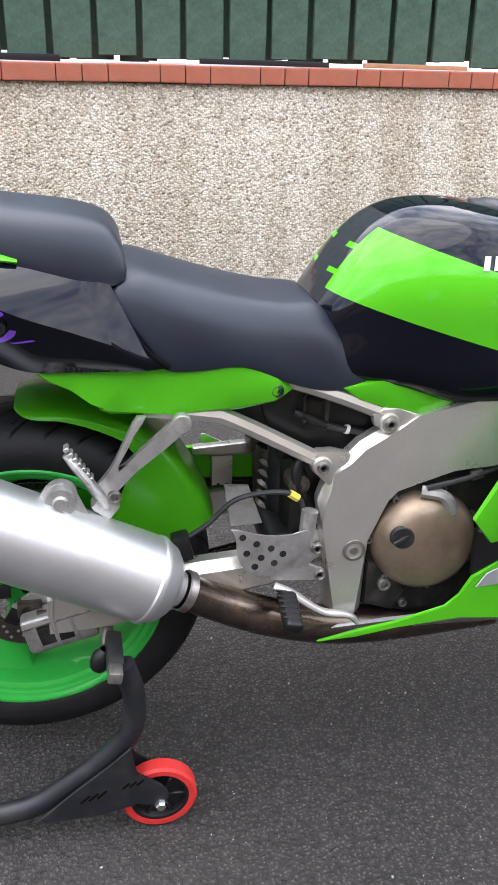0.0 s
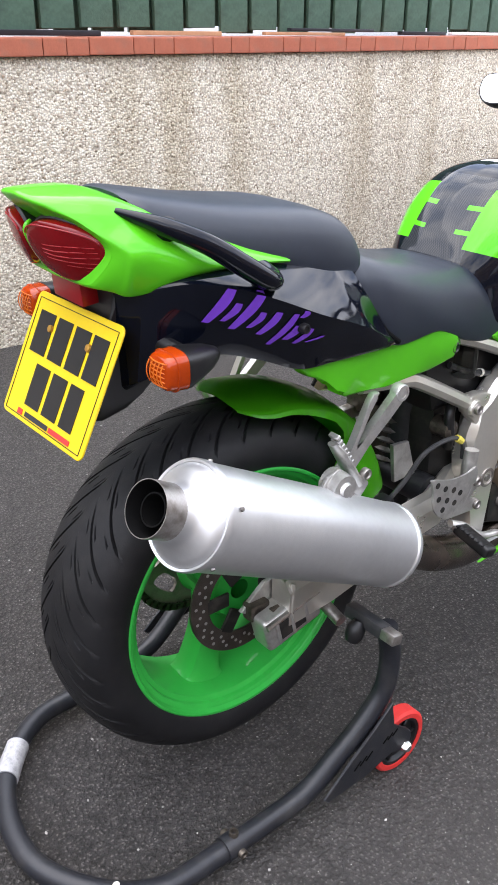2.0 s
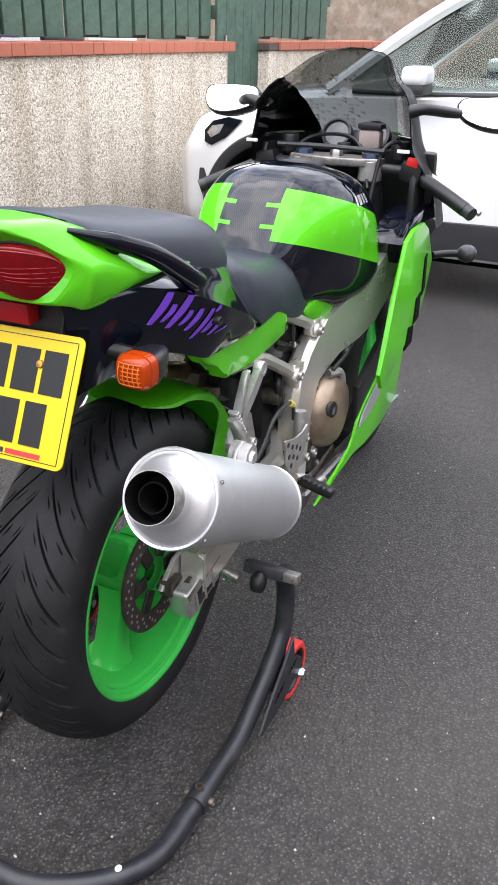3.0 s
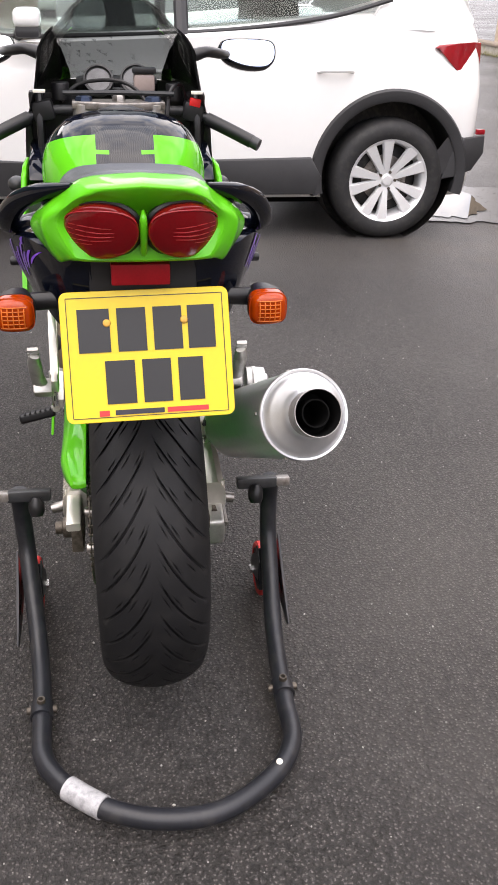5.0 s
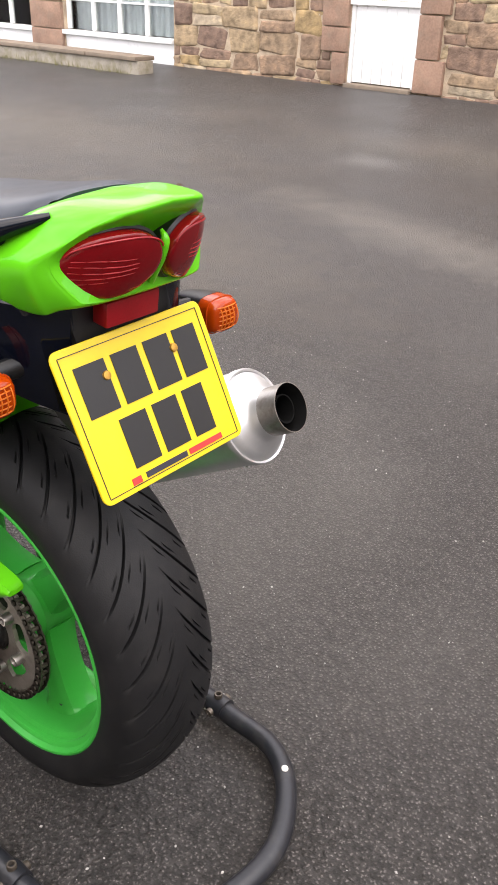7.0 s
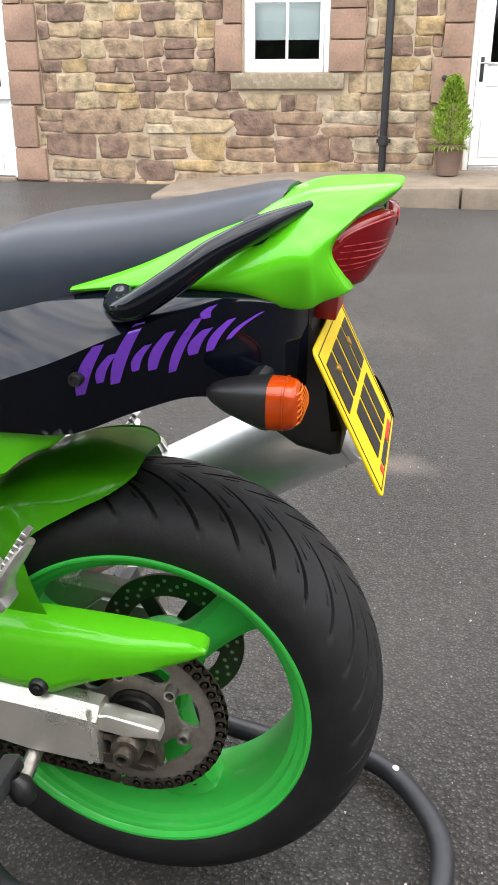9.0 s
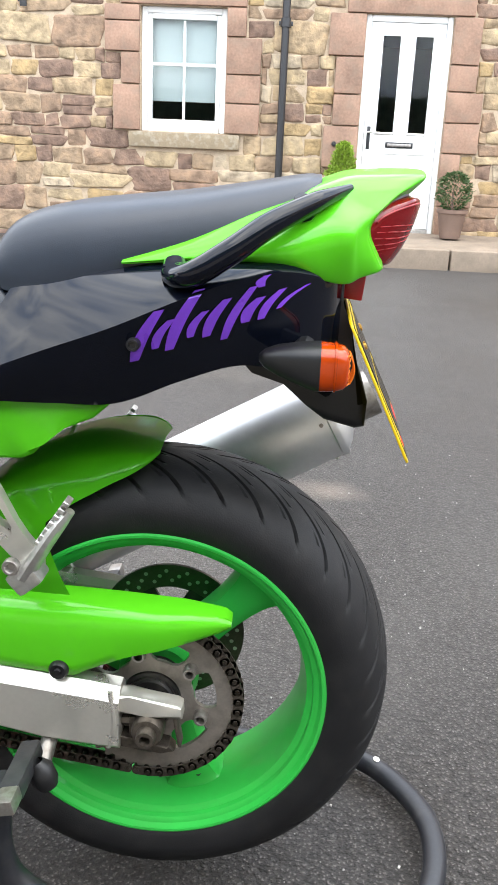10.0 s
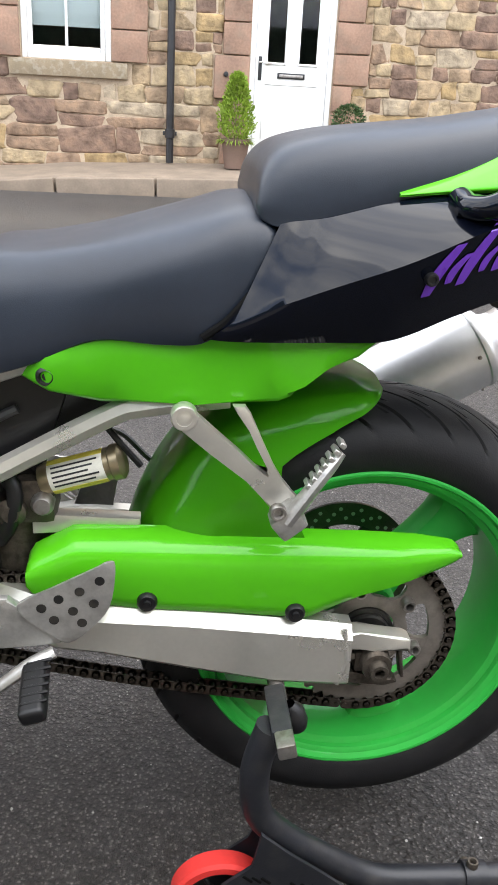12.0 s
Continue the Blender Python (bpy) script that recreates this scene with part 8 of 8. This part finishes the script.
# ---- front half: fairing, screen, controls
for s in (1, -1):
    up = part("side_fairing", slab([(0.700, 0.535), (0.742, 0.610), (0.79, 0.70), (0.862, 0.812), (0.92, 0.83), (1.02, 0.83), (1.10, 0.80), (1.20, 0.70), (1.10, 0.62), (0.98, 0.58), (0.88, 0.545), (0.80, 0.505), (0.735, 0.490)], s * 0.238, s * 0.250, 0.005, 2), GREEN, bike, "lime green upper side fairing")
    for v in up.data.vertices:
        v.co.y += s * (0.012 - 0.04 * abs(v.co.z - 0.55) - 0.10 * max(0, v.co.x - 1.0))
    # Black slabs laid on the panel paint the shade inside the vents.
    for vent in ([(0.955, 0.585), (0.972, 0.648), (1.022, 0.655), (1.010, 0.592)], [(0.893, 0.535), (0.915, 0.590), (0.962, 0.584), (0.955, 0.540)], [(1.040, 0.640), (1.055, 0.735), (1.090, 0.740), (1.085, 0.650)]):
        vent_dark = part("vent", slab(vent, s * 0.2475, s * 0.2525, 0.002, 1), SOOT_AND_SHADE, up, "black slab for the shaded opening of a cooling vent")
        for v in vent_dark.data.vertices:
            v.co.y += s * (0.012 - 0.04 * abs(v.co.z - 0.55) - 0.10 * max(0, v.co.x - 1.0))
    stalk = part("front_indicator_stalk", tube([(1.24, s * 0.225, 0.70), (1.28, s * 0.255, 0.70), (1.30, s * 0.285, 0.70)], 0.010, 10), BLACK_PLASTIC, bike, "black front indicator stalk")
    part("front_indicator", blob((1.31, s * 0.305, 0.70), (0.034, 0.028, 0.024), 20, 12), SATIN_BLACK, stalk, "dark front indicator")
    lowf = part("belly_fairing", slab([(0.474, 0.288), (0.54, 0.302), (0.612, 0.312), (0.70, 0.333), (0.725, 0.355), (0.742, 0.392), (0.79, 0.42), (0.90, 0.47), (1.02, 0.50), (1.12, 0.46), (1.08, 0.34), (0.96, 0.30), (0.82, 0.30), (0.73, 0.312), (0.612, 0.302), (0.54, 0.291)], s * 0.197, s * 0.204, 0.002, 2), GREEN, bike, "lime green belly fairing edge")
    part("belly_panel", slab([(0.50, 0.286), (0.61, 0.300), (0.73, 0.312), (0.82, 0.30), (0.96, 0.30), (1.08, 0.34), (1.05, 0.24), (0.90, 0.215), (0.72, 0.235), (0.60, 0.262)], s * 0.186, s * 0.196, 0.003), TANK_GREY, bike, "silver belly fairing panel").data.transform(Matrix(((1, 0, 0, 0), (0, 1, s * 0.9, -s * 0.286), (0, 0, 1, 0), (0, 0, 0, 1))))
    part("belly_flash", slab([(0.748, 0.372), (0.765, 0.398), (0.82, 0.425), (0.90, 0.455), (0.94, 0.44), (0.90, 0.40), (0.82, 0.376)], s * 0.2055, s * 0.2075, 0.0008, 1), TANK_GREY, lowf, "silver flash on the belly fairing")
    part("inner_fairing", slab([(0.742, 0.39), (0.74, 0.48), (0.80, 0.50), (0.88, 0.545), (1.10, 0.62), (1.15, 0.50), (1.02, 0.50), (0.9, 0.47), (0.79, 0.42)], s * 0.185, s * 0.2, 0.006), BLACK_PLASTIC, bike, "black fairing infill")
    part("knee_cover", slab([(0.875, 0.800), (0.93, 0.838), (1.06, 0.858), (1.18, 0.86), (1.22, 0.78), (1.0, 0.74), (0.92, 0.745)], s * 0.150, s * 0.236, 0.012), BLACK_GLOSS, bike, "gloss black inner cowl beside the tank")
    part("inner_cowl", slab([(1.020, 0.82), (1.020, 0.90), (1.03, 0.95), (1.05, 0.985), (1.10, 0.985), (1.16, 0.84), (1.10, 0.80)], s * 0.196, s * 0.214, 0.008), BLACK_PLASTIC, bike, "black inner face of the fairing")
    part("nose_green", slab([(1.22, 0.70), (1.36, 0.86), (1.44, 0.80), (1.40, 0.66), (1.28, 0.60)], s * 0.09, s * 0.12, 0.012), GREEN, bike)
    part("cockpit_bulkhead", box((0.03, 0.135, 0.22), (1.135, s * 0.168, 0.875), Euler((0, radians(-8), 0)).to_matrix(), 0.012), BLACK_PLASTIC, bike, "black panel closing the fairing beside the yoke")
    # mirrors
    arm = part("mirror_stalk", tube([(0.985, s * 0.195, 1.085), (0.99, s * 0.225, 1.092), (1.04, s * 0.262, 1.085), (1.08, s * 0.285, 1.08)], [0.020, 0.016, 0.016, 0.014], 12, flat=0.8), BLACK_PLASTIC, bike, "black mirror stalk")
    shape = curve_outline([(-0.078, 0.012), (-0.066, 0.034), (-0.02, 0.039), (0.05, 0.037), (0.074, 0.026), (0.076, -0.004), (0.060, -0.028), (0.03, -0.036), (-0.02, -0.030), (-0.062, -0.012)], 40)
    mt = Matrix.Translation((1.12, 0.338 if s > 0 else -0.352, 1.078)) @ Matrix.Rotation(radians(90 + (4 if s > 0 else 8)), 4, "Z") @ Matrix.Rotation(radians(24), 4, "X") @ Matrix.Diagonal((s, 1, 1, 1))
    shell = bmesh.new()
    skin(shell, [[(x * k, y, z * k) for x, z in shape] for k, y in ((1.0, 0.006), (1.03, 0.0), (1.02, -0.02), (0.85, -0.045), (0.4, -0.062))])
    bmesh.ops.transform(shell, matrix=mt, verts=shell.verts)
    part("mirror_shell", shell, BLACK_GLOSS, arm, "black mirror housing")
    gl = bmesh.new()
    skin(gl, [[(x * 0.95, y, z * 0.93) for x, z in shape] for y in (0.0045, 0.0075)])
    bmesh.ops.transform(gl, matrix=mt, verts=gl.verts)
    part("mirror_glass", gl, MIRROR, arm, "mirror glass reflecting the sky", angle=20)
    # clip-on handlebar
    bar = part("handlebar", tube([(1.045, s * 0.105, 0.945), (1.052, s * 0.19, 0.940), (1.03, s * 0.27, 0.912), (0.998, s * 0.352, 0.876)], 0.012, 12, 20), SATIN_BLACK, bike, "black clip-on handlebar")
    part("grip", tube([(1.040, s * 0.232, 0.925), (1.02, s * 0.29, 0.900), (0.996, s * 0.348, 0.874)], 0.0175, 14, 10), BLACK_PLASTIC, bar, "black rubber grip")
    part("bar_end", tube([(0.996, s * 0.349, 0.874), (0.986, s * 0.366, 0.866)], 0.0165, 12, 3), SATIN_BLACK, bar)
    part("switch_box", box((0.045, 0.055, 0.05), (1.05, s * 0.195, 0.942), Euler((radians(-s * 12), 0, 0)).to_matrix(), 0.01), BLACK_PLASTIC, bar)
    part("lever", tube([(1.09, s * 0.175, 0.945), (1.11, s * 0.23, 0.925), (1.095, s * 0.30, 0.89), (1.065, s * 0.37, 0.855)], [0.010, 0.009, 0.007, 0.007], 10), ALLOY, bar, "silver hand lever")
    part("reservoir", revolve([(0, 0.022), (0.022, 0.022), (0.024, 0.018), (0.022, -0.02), (0, -0.022)], (1.085, s * 0.15, 0.985), (0, 0, 1), 20), BLACK_PLASTIC, bar)
    part("clip_clamp", revolve([(0.0, 0.028), (0.022, 0.028), (0.030, 0.022), (0.030, -0.022), (0.02, -0.028)], (1.04, s * 0.09, 0.938), (0, 0, 1), 24), ALLOY, bar)
    part("fork_cap", revolve([(0, 0.022), (0.010, 0.022), (0.012, 0.012), (0.020, 0.010), (0.024, 0.0), (0.024, -0.01)], (1.04, s * 0.09, 0.968), (0, 0, 1), 6), mat("blue_anodised_cap", (0.05, 0.07, 0.12), 0.3, metal=0.6), bar)
    part("fork_leg", tube([(1.04, s * 0.09, 0.96), (1.36, s * 0.09, 0.33)], 0.024, 14, 4), SATIN_BLACK, bike)
part("kill_switch", box((0.018, 0.030, 0.020), (1.034, -0.200, 0.966), Euler((radians(12), 0, 0)).to_matrix(), 0.004), RED_BUTTON, bike, "red engine stop switch")
part("top_yoke", slab([(1.005, -0.07), (0.992, 0.0), (1.005, 0.07), (1.02, 0.12), (1.06, 0.12), (1.075, 0.06), (1.085, 0.0), (1.075, -0.06), (1.06, -0.12), (1.02, -0.12)], -0.01, 0.01, 0.004), STEEL, bike, "dull alloy top yoke").matrix_local = Matrix.Translation((0, 0, 0.958)) @ Matrix.Rotation(radians(90), 4, "X")
part("stem_nut", revolve([(0, 0.016), (0.012, 0.016), (0.016, 0.012), (0.018, 0.0)], (1.035, 0, 0.968), (0, 0, 1), 6), STEEL, bike)
part("ignition_lock", revolve([(0, 0.022), (0.016, 0.022), (0.018, 0.0)], (1.085, 0, 0.972), (0, 0, 1), 20), SATIN_BLACK, bike)
part("cross_rod", tube([(0.985, 0.14, 0.992), (0.985, 0.0, 0.994), (0.985, -0.14, 0.992)], 0.006, 8), SATIN_BLACK, bike, "thin black rod across the yoke")
part("dash", box((0.04, 0.23, 0.075), (1.205, 0, 0.976), Euler((0, radians(-30), 0)).to_matrix(), 0.02), BLACK_PLASTIC, bike, "black instrument binnacle")
for y, r in ((0.050, 0.040), (-0.052, 0.043)):
    part("dial", revolve([(0, 0.004), (r - 0.006, 0.004), (r - 0.004, 0.012), (r, 0.012), (r + 0.002, 0.0), (r + 0.002, -0.01)], (1.172, y, 1.003), (-0.87, 0, 0.5), 32), SATIN_BLACK, bike, "round instrument dial")
    part("dial_face", revolve([(0, 0.0055), (r - 0.009, 0.0055)], (1.172, y, 1.003), (-0.87, 0, 0.5), 32), mat("dial_print", (0.16, 0.16, 0.165), 0.4, vary=0.3, scale=40), bike, "pale grey dial face")
fluid = part("fluid_reservoir", box((0.038, 0.056, 0.044), (1.09, -0.07, 1.008), None, 0.008), mat("cloudy_reservoir", (0.30, 0.24, 0.22), 0.35, vary=0.1, scale=20), bike, "cloudy front brake reservoir")
part("cap", box((0.044, 0.062, 0.014), (1.09, -0.07, 1.038), None, 0.004), BLACK_PLASTIC, fluid, "black reservoir cap")
part("clutch_cable", tube([(1.07, 0.15, 0.96), (1.12, 0.10, 1.0), (1.10, 0.0, 1.01), (1.06, -0.06, 0.98), (1.0, -0.10, 0.90)], 0.005, 8, 30), BLACK_PLASTIC, bike)
part("throttle_cable", tube([(1.06, -0.18, 0.965), (1.03, -0.16, 1.01), (1.0, -0.13, 0.99), (0.97, -0.12, 0.90), (0.95, -0.12, 0.84)], 0.005, 8, 30), BLACK_PLASTIC, bike)
def cowl_point(a, z, out=0.0):
    """A point of the wrapped upper fairing at bearing a (-1 to 1) and height z."""
    edge_x = np.interp(z, [0.80, 0.90, 1.0, 1.10, 1.14, 1.215], [1.11, 1.075, 0.975, 0.980, 1.0, 1.13])
    edge_y = np.interp(z, [0.80, 0.90, 1.0, 1.10, 1.125, 1.145, 1.19, 1.205, 1.215], [0.250, 0.240, 0.204, 0.186, 0.170, 0.146, 0.106, 0.078, 0.02]) + out
    mid_x = np.interp(z, [0.80, 0.90, 1.0, 1.10, 1.215], [1.44, 1.38, 1.31, 1.23, 1.15])
    q = a * math.pi / 2
    return (edge_x + (mid_x - edge_x) * math.cos(q) ** 0.8 if abs(a) < 1 else edge_x, edge_y * math.sin(q), z)


def wrapped(lo, hi, z0, z1, name, material, label, n=24, out=0.0):
    """A curved sheet of the fairing between two bearings that change with the height."""
    bm = bmesh.new()
    rings = []
    for z in np.linspace(z0, z1, 24):
        rings.append([cowl_point(lo(z) + (hi(z) - lo(z)) * t, z, out) for t in np.linspace(0, 1, n)])
    skin(bm, rings, caps=False, closed=False)
    bmesh.ops.solidify(bm, geom=bm.faces[:], thickness=0.004)
    return part(name, bm, material, bike, label, angle=60)


def side_edge(z):
    return float(np.interp(z, [0.80, 0.98, 1.02, 1.08, 1.12, 1.145], [0.50, 0.40, 0.42, 0.52, 0.66, 0.96]))


wrapped(lambda z: -0.99, lambda z: 0.99, 1.00, 1.215, "windscreen", SMOKE_SCREEN, "smoked double-bubble windscreen", 40)
wrapped(lambda z: -0.6, lambda z: 0.6, 0.82, 0.998, "nose_cowl", BLACK_PLASTIC, "black nose fairing")
for s in (1, -1):
    wrapped(lambda z: s * side_edge(z), lambda z: s * 1.0, 0.80, 1.142, "fairing_side", BLACK_PLASTIC, "black upper fairing side beside the screen", 16, 0.006)
    part("fairing_clip", box((0.006, 0.03, 0.008), (0.948, s * 0.196, 1.0), None, 0.002), PALE_LABEL, bike, "pale fairing clip")


# ---------------------------------------------------------------- paddock stand
stand = thing("paddock_stand", "dark grey tubular rear paddock stand with red wheels", "paddock stand")
LEFT = [(0.145, 0.250, 0.335), (0.160, 0.250, 0.27), (0.152, 0.247, 0.200), (0.112, 0.241, 0.150), (0.06, 0.233, 0.105), (-0.01, 0.224, 0.056), (-0.10, 0.216, 0.038), (-0.19, 0.212, 0.031), (-0.268, 0.205, 0.030), (-0.333, 0.165, 0.030), (-0.388, 0.098, 0.030)]
RIGHT = [(-0.418, -0.095, 0.030), (-0.362, -0.190, 0.030), (-0.288, -0.241, 0.030), (-0.19, -0.247, 0.031), (-0.10, -0.251, 0.038), (-0.01, -0.257, 0.056), (0.06, -0.262, 0.105), (0.112, -0.266, 0.150), (0.152, -0.268, 0.200), (0.160, -0.268, 0.27), (0.145, -0.268, 0.335)]
full = LEFT + [(-0.421, 0.004, 0.030)] + RIGHT
part("frame_tube", tube(full, 0.0182, 18, 150), STAND_PAINT, stand, "dark grey bent tube")
for s in (1, -1):
    for (x, y, z) in ((-0.155, 0.231 - s * 0.0175, 0.034),):
        part("tube_joint", tube([(x + 0.012, s * y, z + 0.001), (x - 0.02, s * y, z)], 0.0215, 18, 3), STAND_PAINT, stand)
        bolt(stand, (x, s * (y + 0.020), z), (0, s, 0), 0.008, 0.008, DIRTY_STEEL)
        bolt(stand, (x, s * (y - 0.020), z), (0, -s, 0), 0.008, 0.008, DIRTY_STEEL)
        bolt(stand, (x, s * y, z + 0.021), (0, 0, 1), 0.008, 0.008, DIRTY_STEEL)
    pad = part("lift_pad", box((0.025, 0.085, 0.022), (0.133, s * 0.232 - 0.004, 0.334), Euler((0, radians(12), 0)).to_matrix(), 0.004), SATIN_BLACK, stand, "black lifting pad bracket")
    part("pad_end", box((0.022, 0.032, 0.019), (0.132, s * 0.284 - 0.004, 0.335), Euler((0, radians(12), 0)).to_matrix(), 0.003), STEEL, pad, "bare metal end of the lifting arm")
    part("pad_knob", revolve([(0, 0.02), (0.012, 0.018), (0.016, 0.008), (0.016, -0.008), (0.008, -0.02)], (0.112, s * 0.222 - 0.008, 0.318), (-0.4, 0, -1), 14), BLACK_PLASTIC, pad, "black clamp knob")
    gus = part("wheel_bracket", slab([(0.150, 0.188), (0.158, 0.132), (0.194, 0.106), (0.206, 0.092), (0.210, 0.076), (0.203, 0.060), (0.190, 0.057), (0.160, 0.070), (0.099, 0.053), (0.009, 0.050), (0.0, 0.060), (0.062, 0.112), (0.112, 0.152)], s * 0.277 - 0.012, s * 0.282 - 0.012, 0.0015, 1), STAND_PAINT, stand, "flat black wheel bracket")
    for k in range(6):
        kx, kz = (0.074 + 0.0135 * k, 0.092 + 0.003 * k) if k < 3 else (0.140 + 0.0115 * (k - 3), 0.110 + 0.002 * (k - 3))
        # Solid black bars paint the dark of slots in the bracket.
        part("slot", box((0.0052, 0.0066, 0.022 if k < 3 else 0.017), (kx, s * 0.2795 - 0.012, kz), Euler((0, radians(48), 0)).to_matrix(), 0.0012, 1), SOOT_AND_SHADE, gus)
    part("inner_cheek", slab([(0.150, 0.160), (0.158, 0.132), (0.194, 0.106), (0.206, 0.092), (0.210, 0.076), (0.203, 0.060), (0.190, 0.057), (0.160, 0.070), (0.112, 0.090), (0.112, 0.140)], s * 0.231 - 0.012, s * 0.235 - 0.012, 0.0015, 1), STAND_PAINT, stand, "flat black inner wheel cheek")
    part("rear_cheek", box((0.004, 0.036, 0.10), (0.128, s * 0.252 - 0.012, 0.110), Euler((0, radians(14), 0)).to_matrix(), 0.0015, 1), STAND_PAINT, stand, "flat black plate behind the wheel")
    wh = sub("castor_wheel", stand, (0.195, s * 0.256 - 0.012, 0.0625))
    part("tread", revolve([(0.049, -0.015), (0.058, -0.015), (0.0625, -0.011), (0.0625, 0.011), (0.058, 0.015), (0.049, 0.015)], (0, 0, 0), (0, 1, 0), 48, True), RED_RUBBER, wh, "red polyurethane tread")
    part("wheel_disc", revolve([(0.050, -0.013), (0.044, -0.012), (0.040, -0.004), (0.016, -0.004), (0.014, -0.014), (0.0, -0.014), (0.0, 0.014), (0.014, 0.014), (0.016, 0.004), (0.040, 0.004), (0.044, 0.012), (0.050, 0.013)], (0, 0, 0), (0, 1, 0), 40), BLACK_PLASTIC, wh)
    for k in range(6):
        a = math.pi / 3 * k
        part("rib", box((0.030, 0.020, 0.006), (0.029 * math.cos(a), 0, 0.029 * math.sin(a)), Euler((0, -a, 0)).to_matrix(), 0.002, 1), BLACK_PLASTIC, wh)
    part("wheel_bolt", revolve([(0, 0.036), (0.007, 0.036), (0.010, 0.032), (0.010, -0.03), (0, -0.03)], (0, 0, 0), (0, s, 0), 6), CHROME, wh)
part("paint_chip", revolve([(0, 0.0012), (0.005, 0.001), (0.006, 0)], (-0.346, -0.206, 0.0492), (-0.2, 0.1, 1), 12), PALE_LABEL, stand, "pale chip in the paint")
lab = tube([(-0.337, 0.161, 0.030), (-0.362, 0.132, 0.030), (-0.386, 0.101, 0.030)], 0.0208, 24, 12)
part("label", lab, mat("rubbed_sticker", (0.36, 0.36, 0.37), 0.5, vary=0.35, scale=45, grime=(0.14, 0.14, 0.15), grime_amount=0.5), stand, "worn pale sticker round the tube")


# ---------------------------------------------------------------- brick coping on the boundary wall
def coping():
    rng = random.Random(3)
    sizes = {}
    for nm, w in (("header", 0.0975), ("stretcher", 0.198)):
        bm = box((w - 0.003, 0.27, 0.064), (0, 0, 0), None, 0.005, 2)
        me = bpy.data.meshes.new("brick")
        for f in bm.faces:
            f.smooth = False
        bm.to_mesh(me)
        bm.free()
        me.materials.append(TERRACOTTA)
        sizes[nm] = (w, me)
    for x0, x1, owner in ((-5.0, WALL_END + 0.03, wall_north), (WALL_END + 0.69, 8.6, wall_north_far)):
        x, k = (0.298 - 0.396 * 14) if owner is wall_north else x0, 0
        pattern = ("stretcher", "header", "header")
        while x < x1:
            w, me = sizes[pattern[k % 3]]
            if x > x0 and x + w < x1 + 0.1:
                ob = new("brick", me)
                ob.parent = owner
                ob.location = (x + w / 2, WALL_Y + 0.11 + rng.uniform(-0.002, 0.002), WALL_TOP - 0.032 + rng.uniform(-0.001, 0.001))
            x += w
            k += 1
        tagged(bm_object("mortar_bed", box((x1 - x0, 0.235, 0.05), ((x0 + x1) / 2, WALL_Y + 0.11, WALL_TOP - 0.038)), MORTAR, owner, smooth=False))


coping()
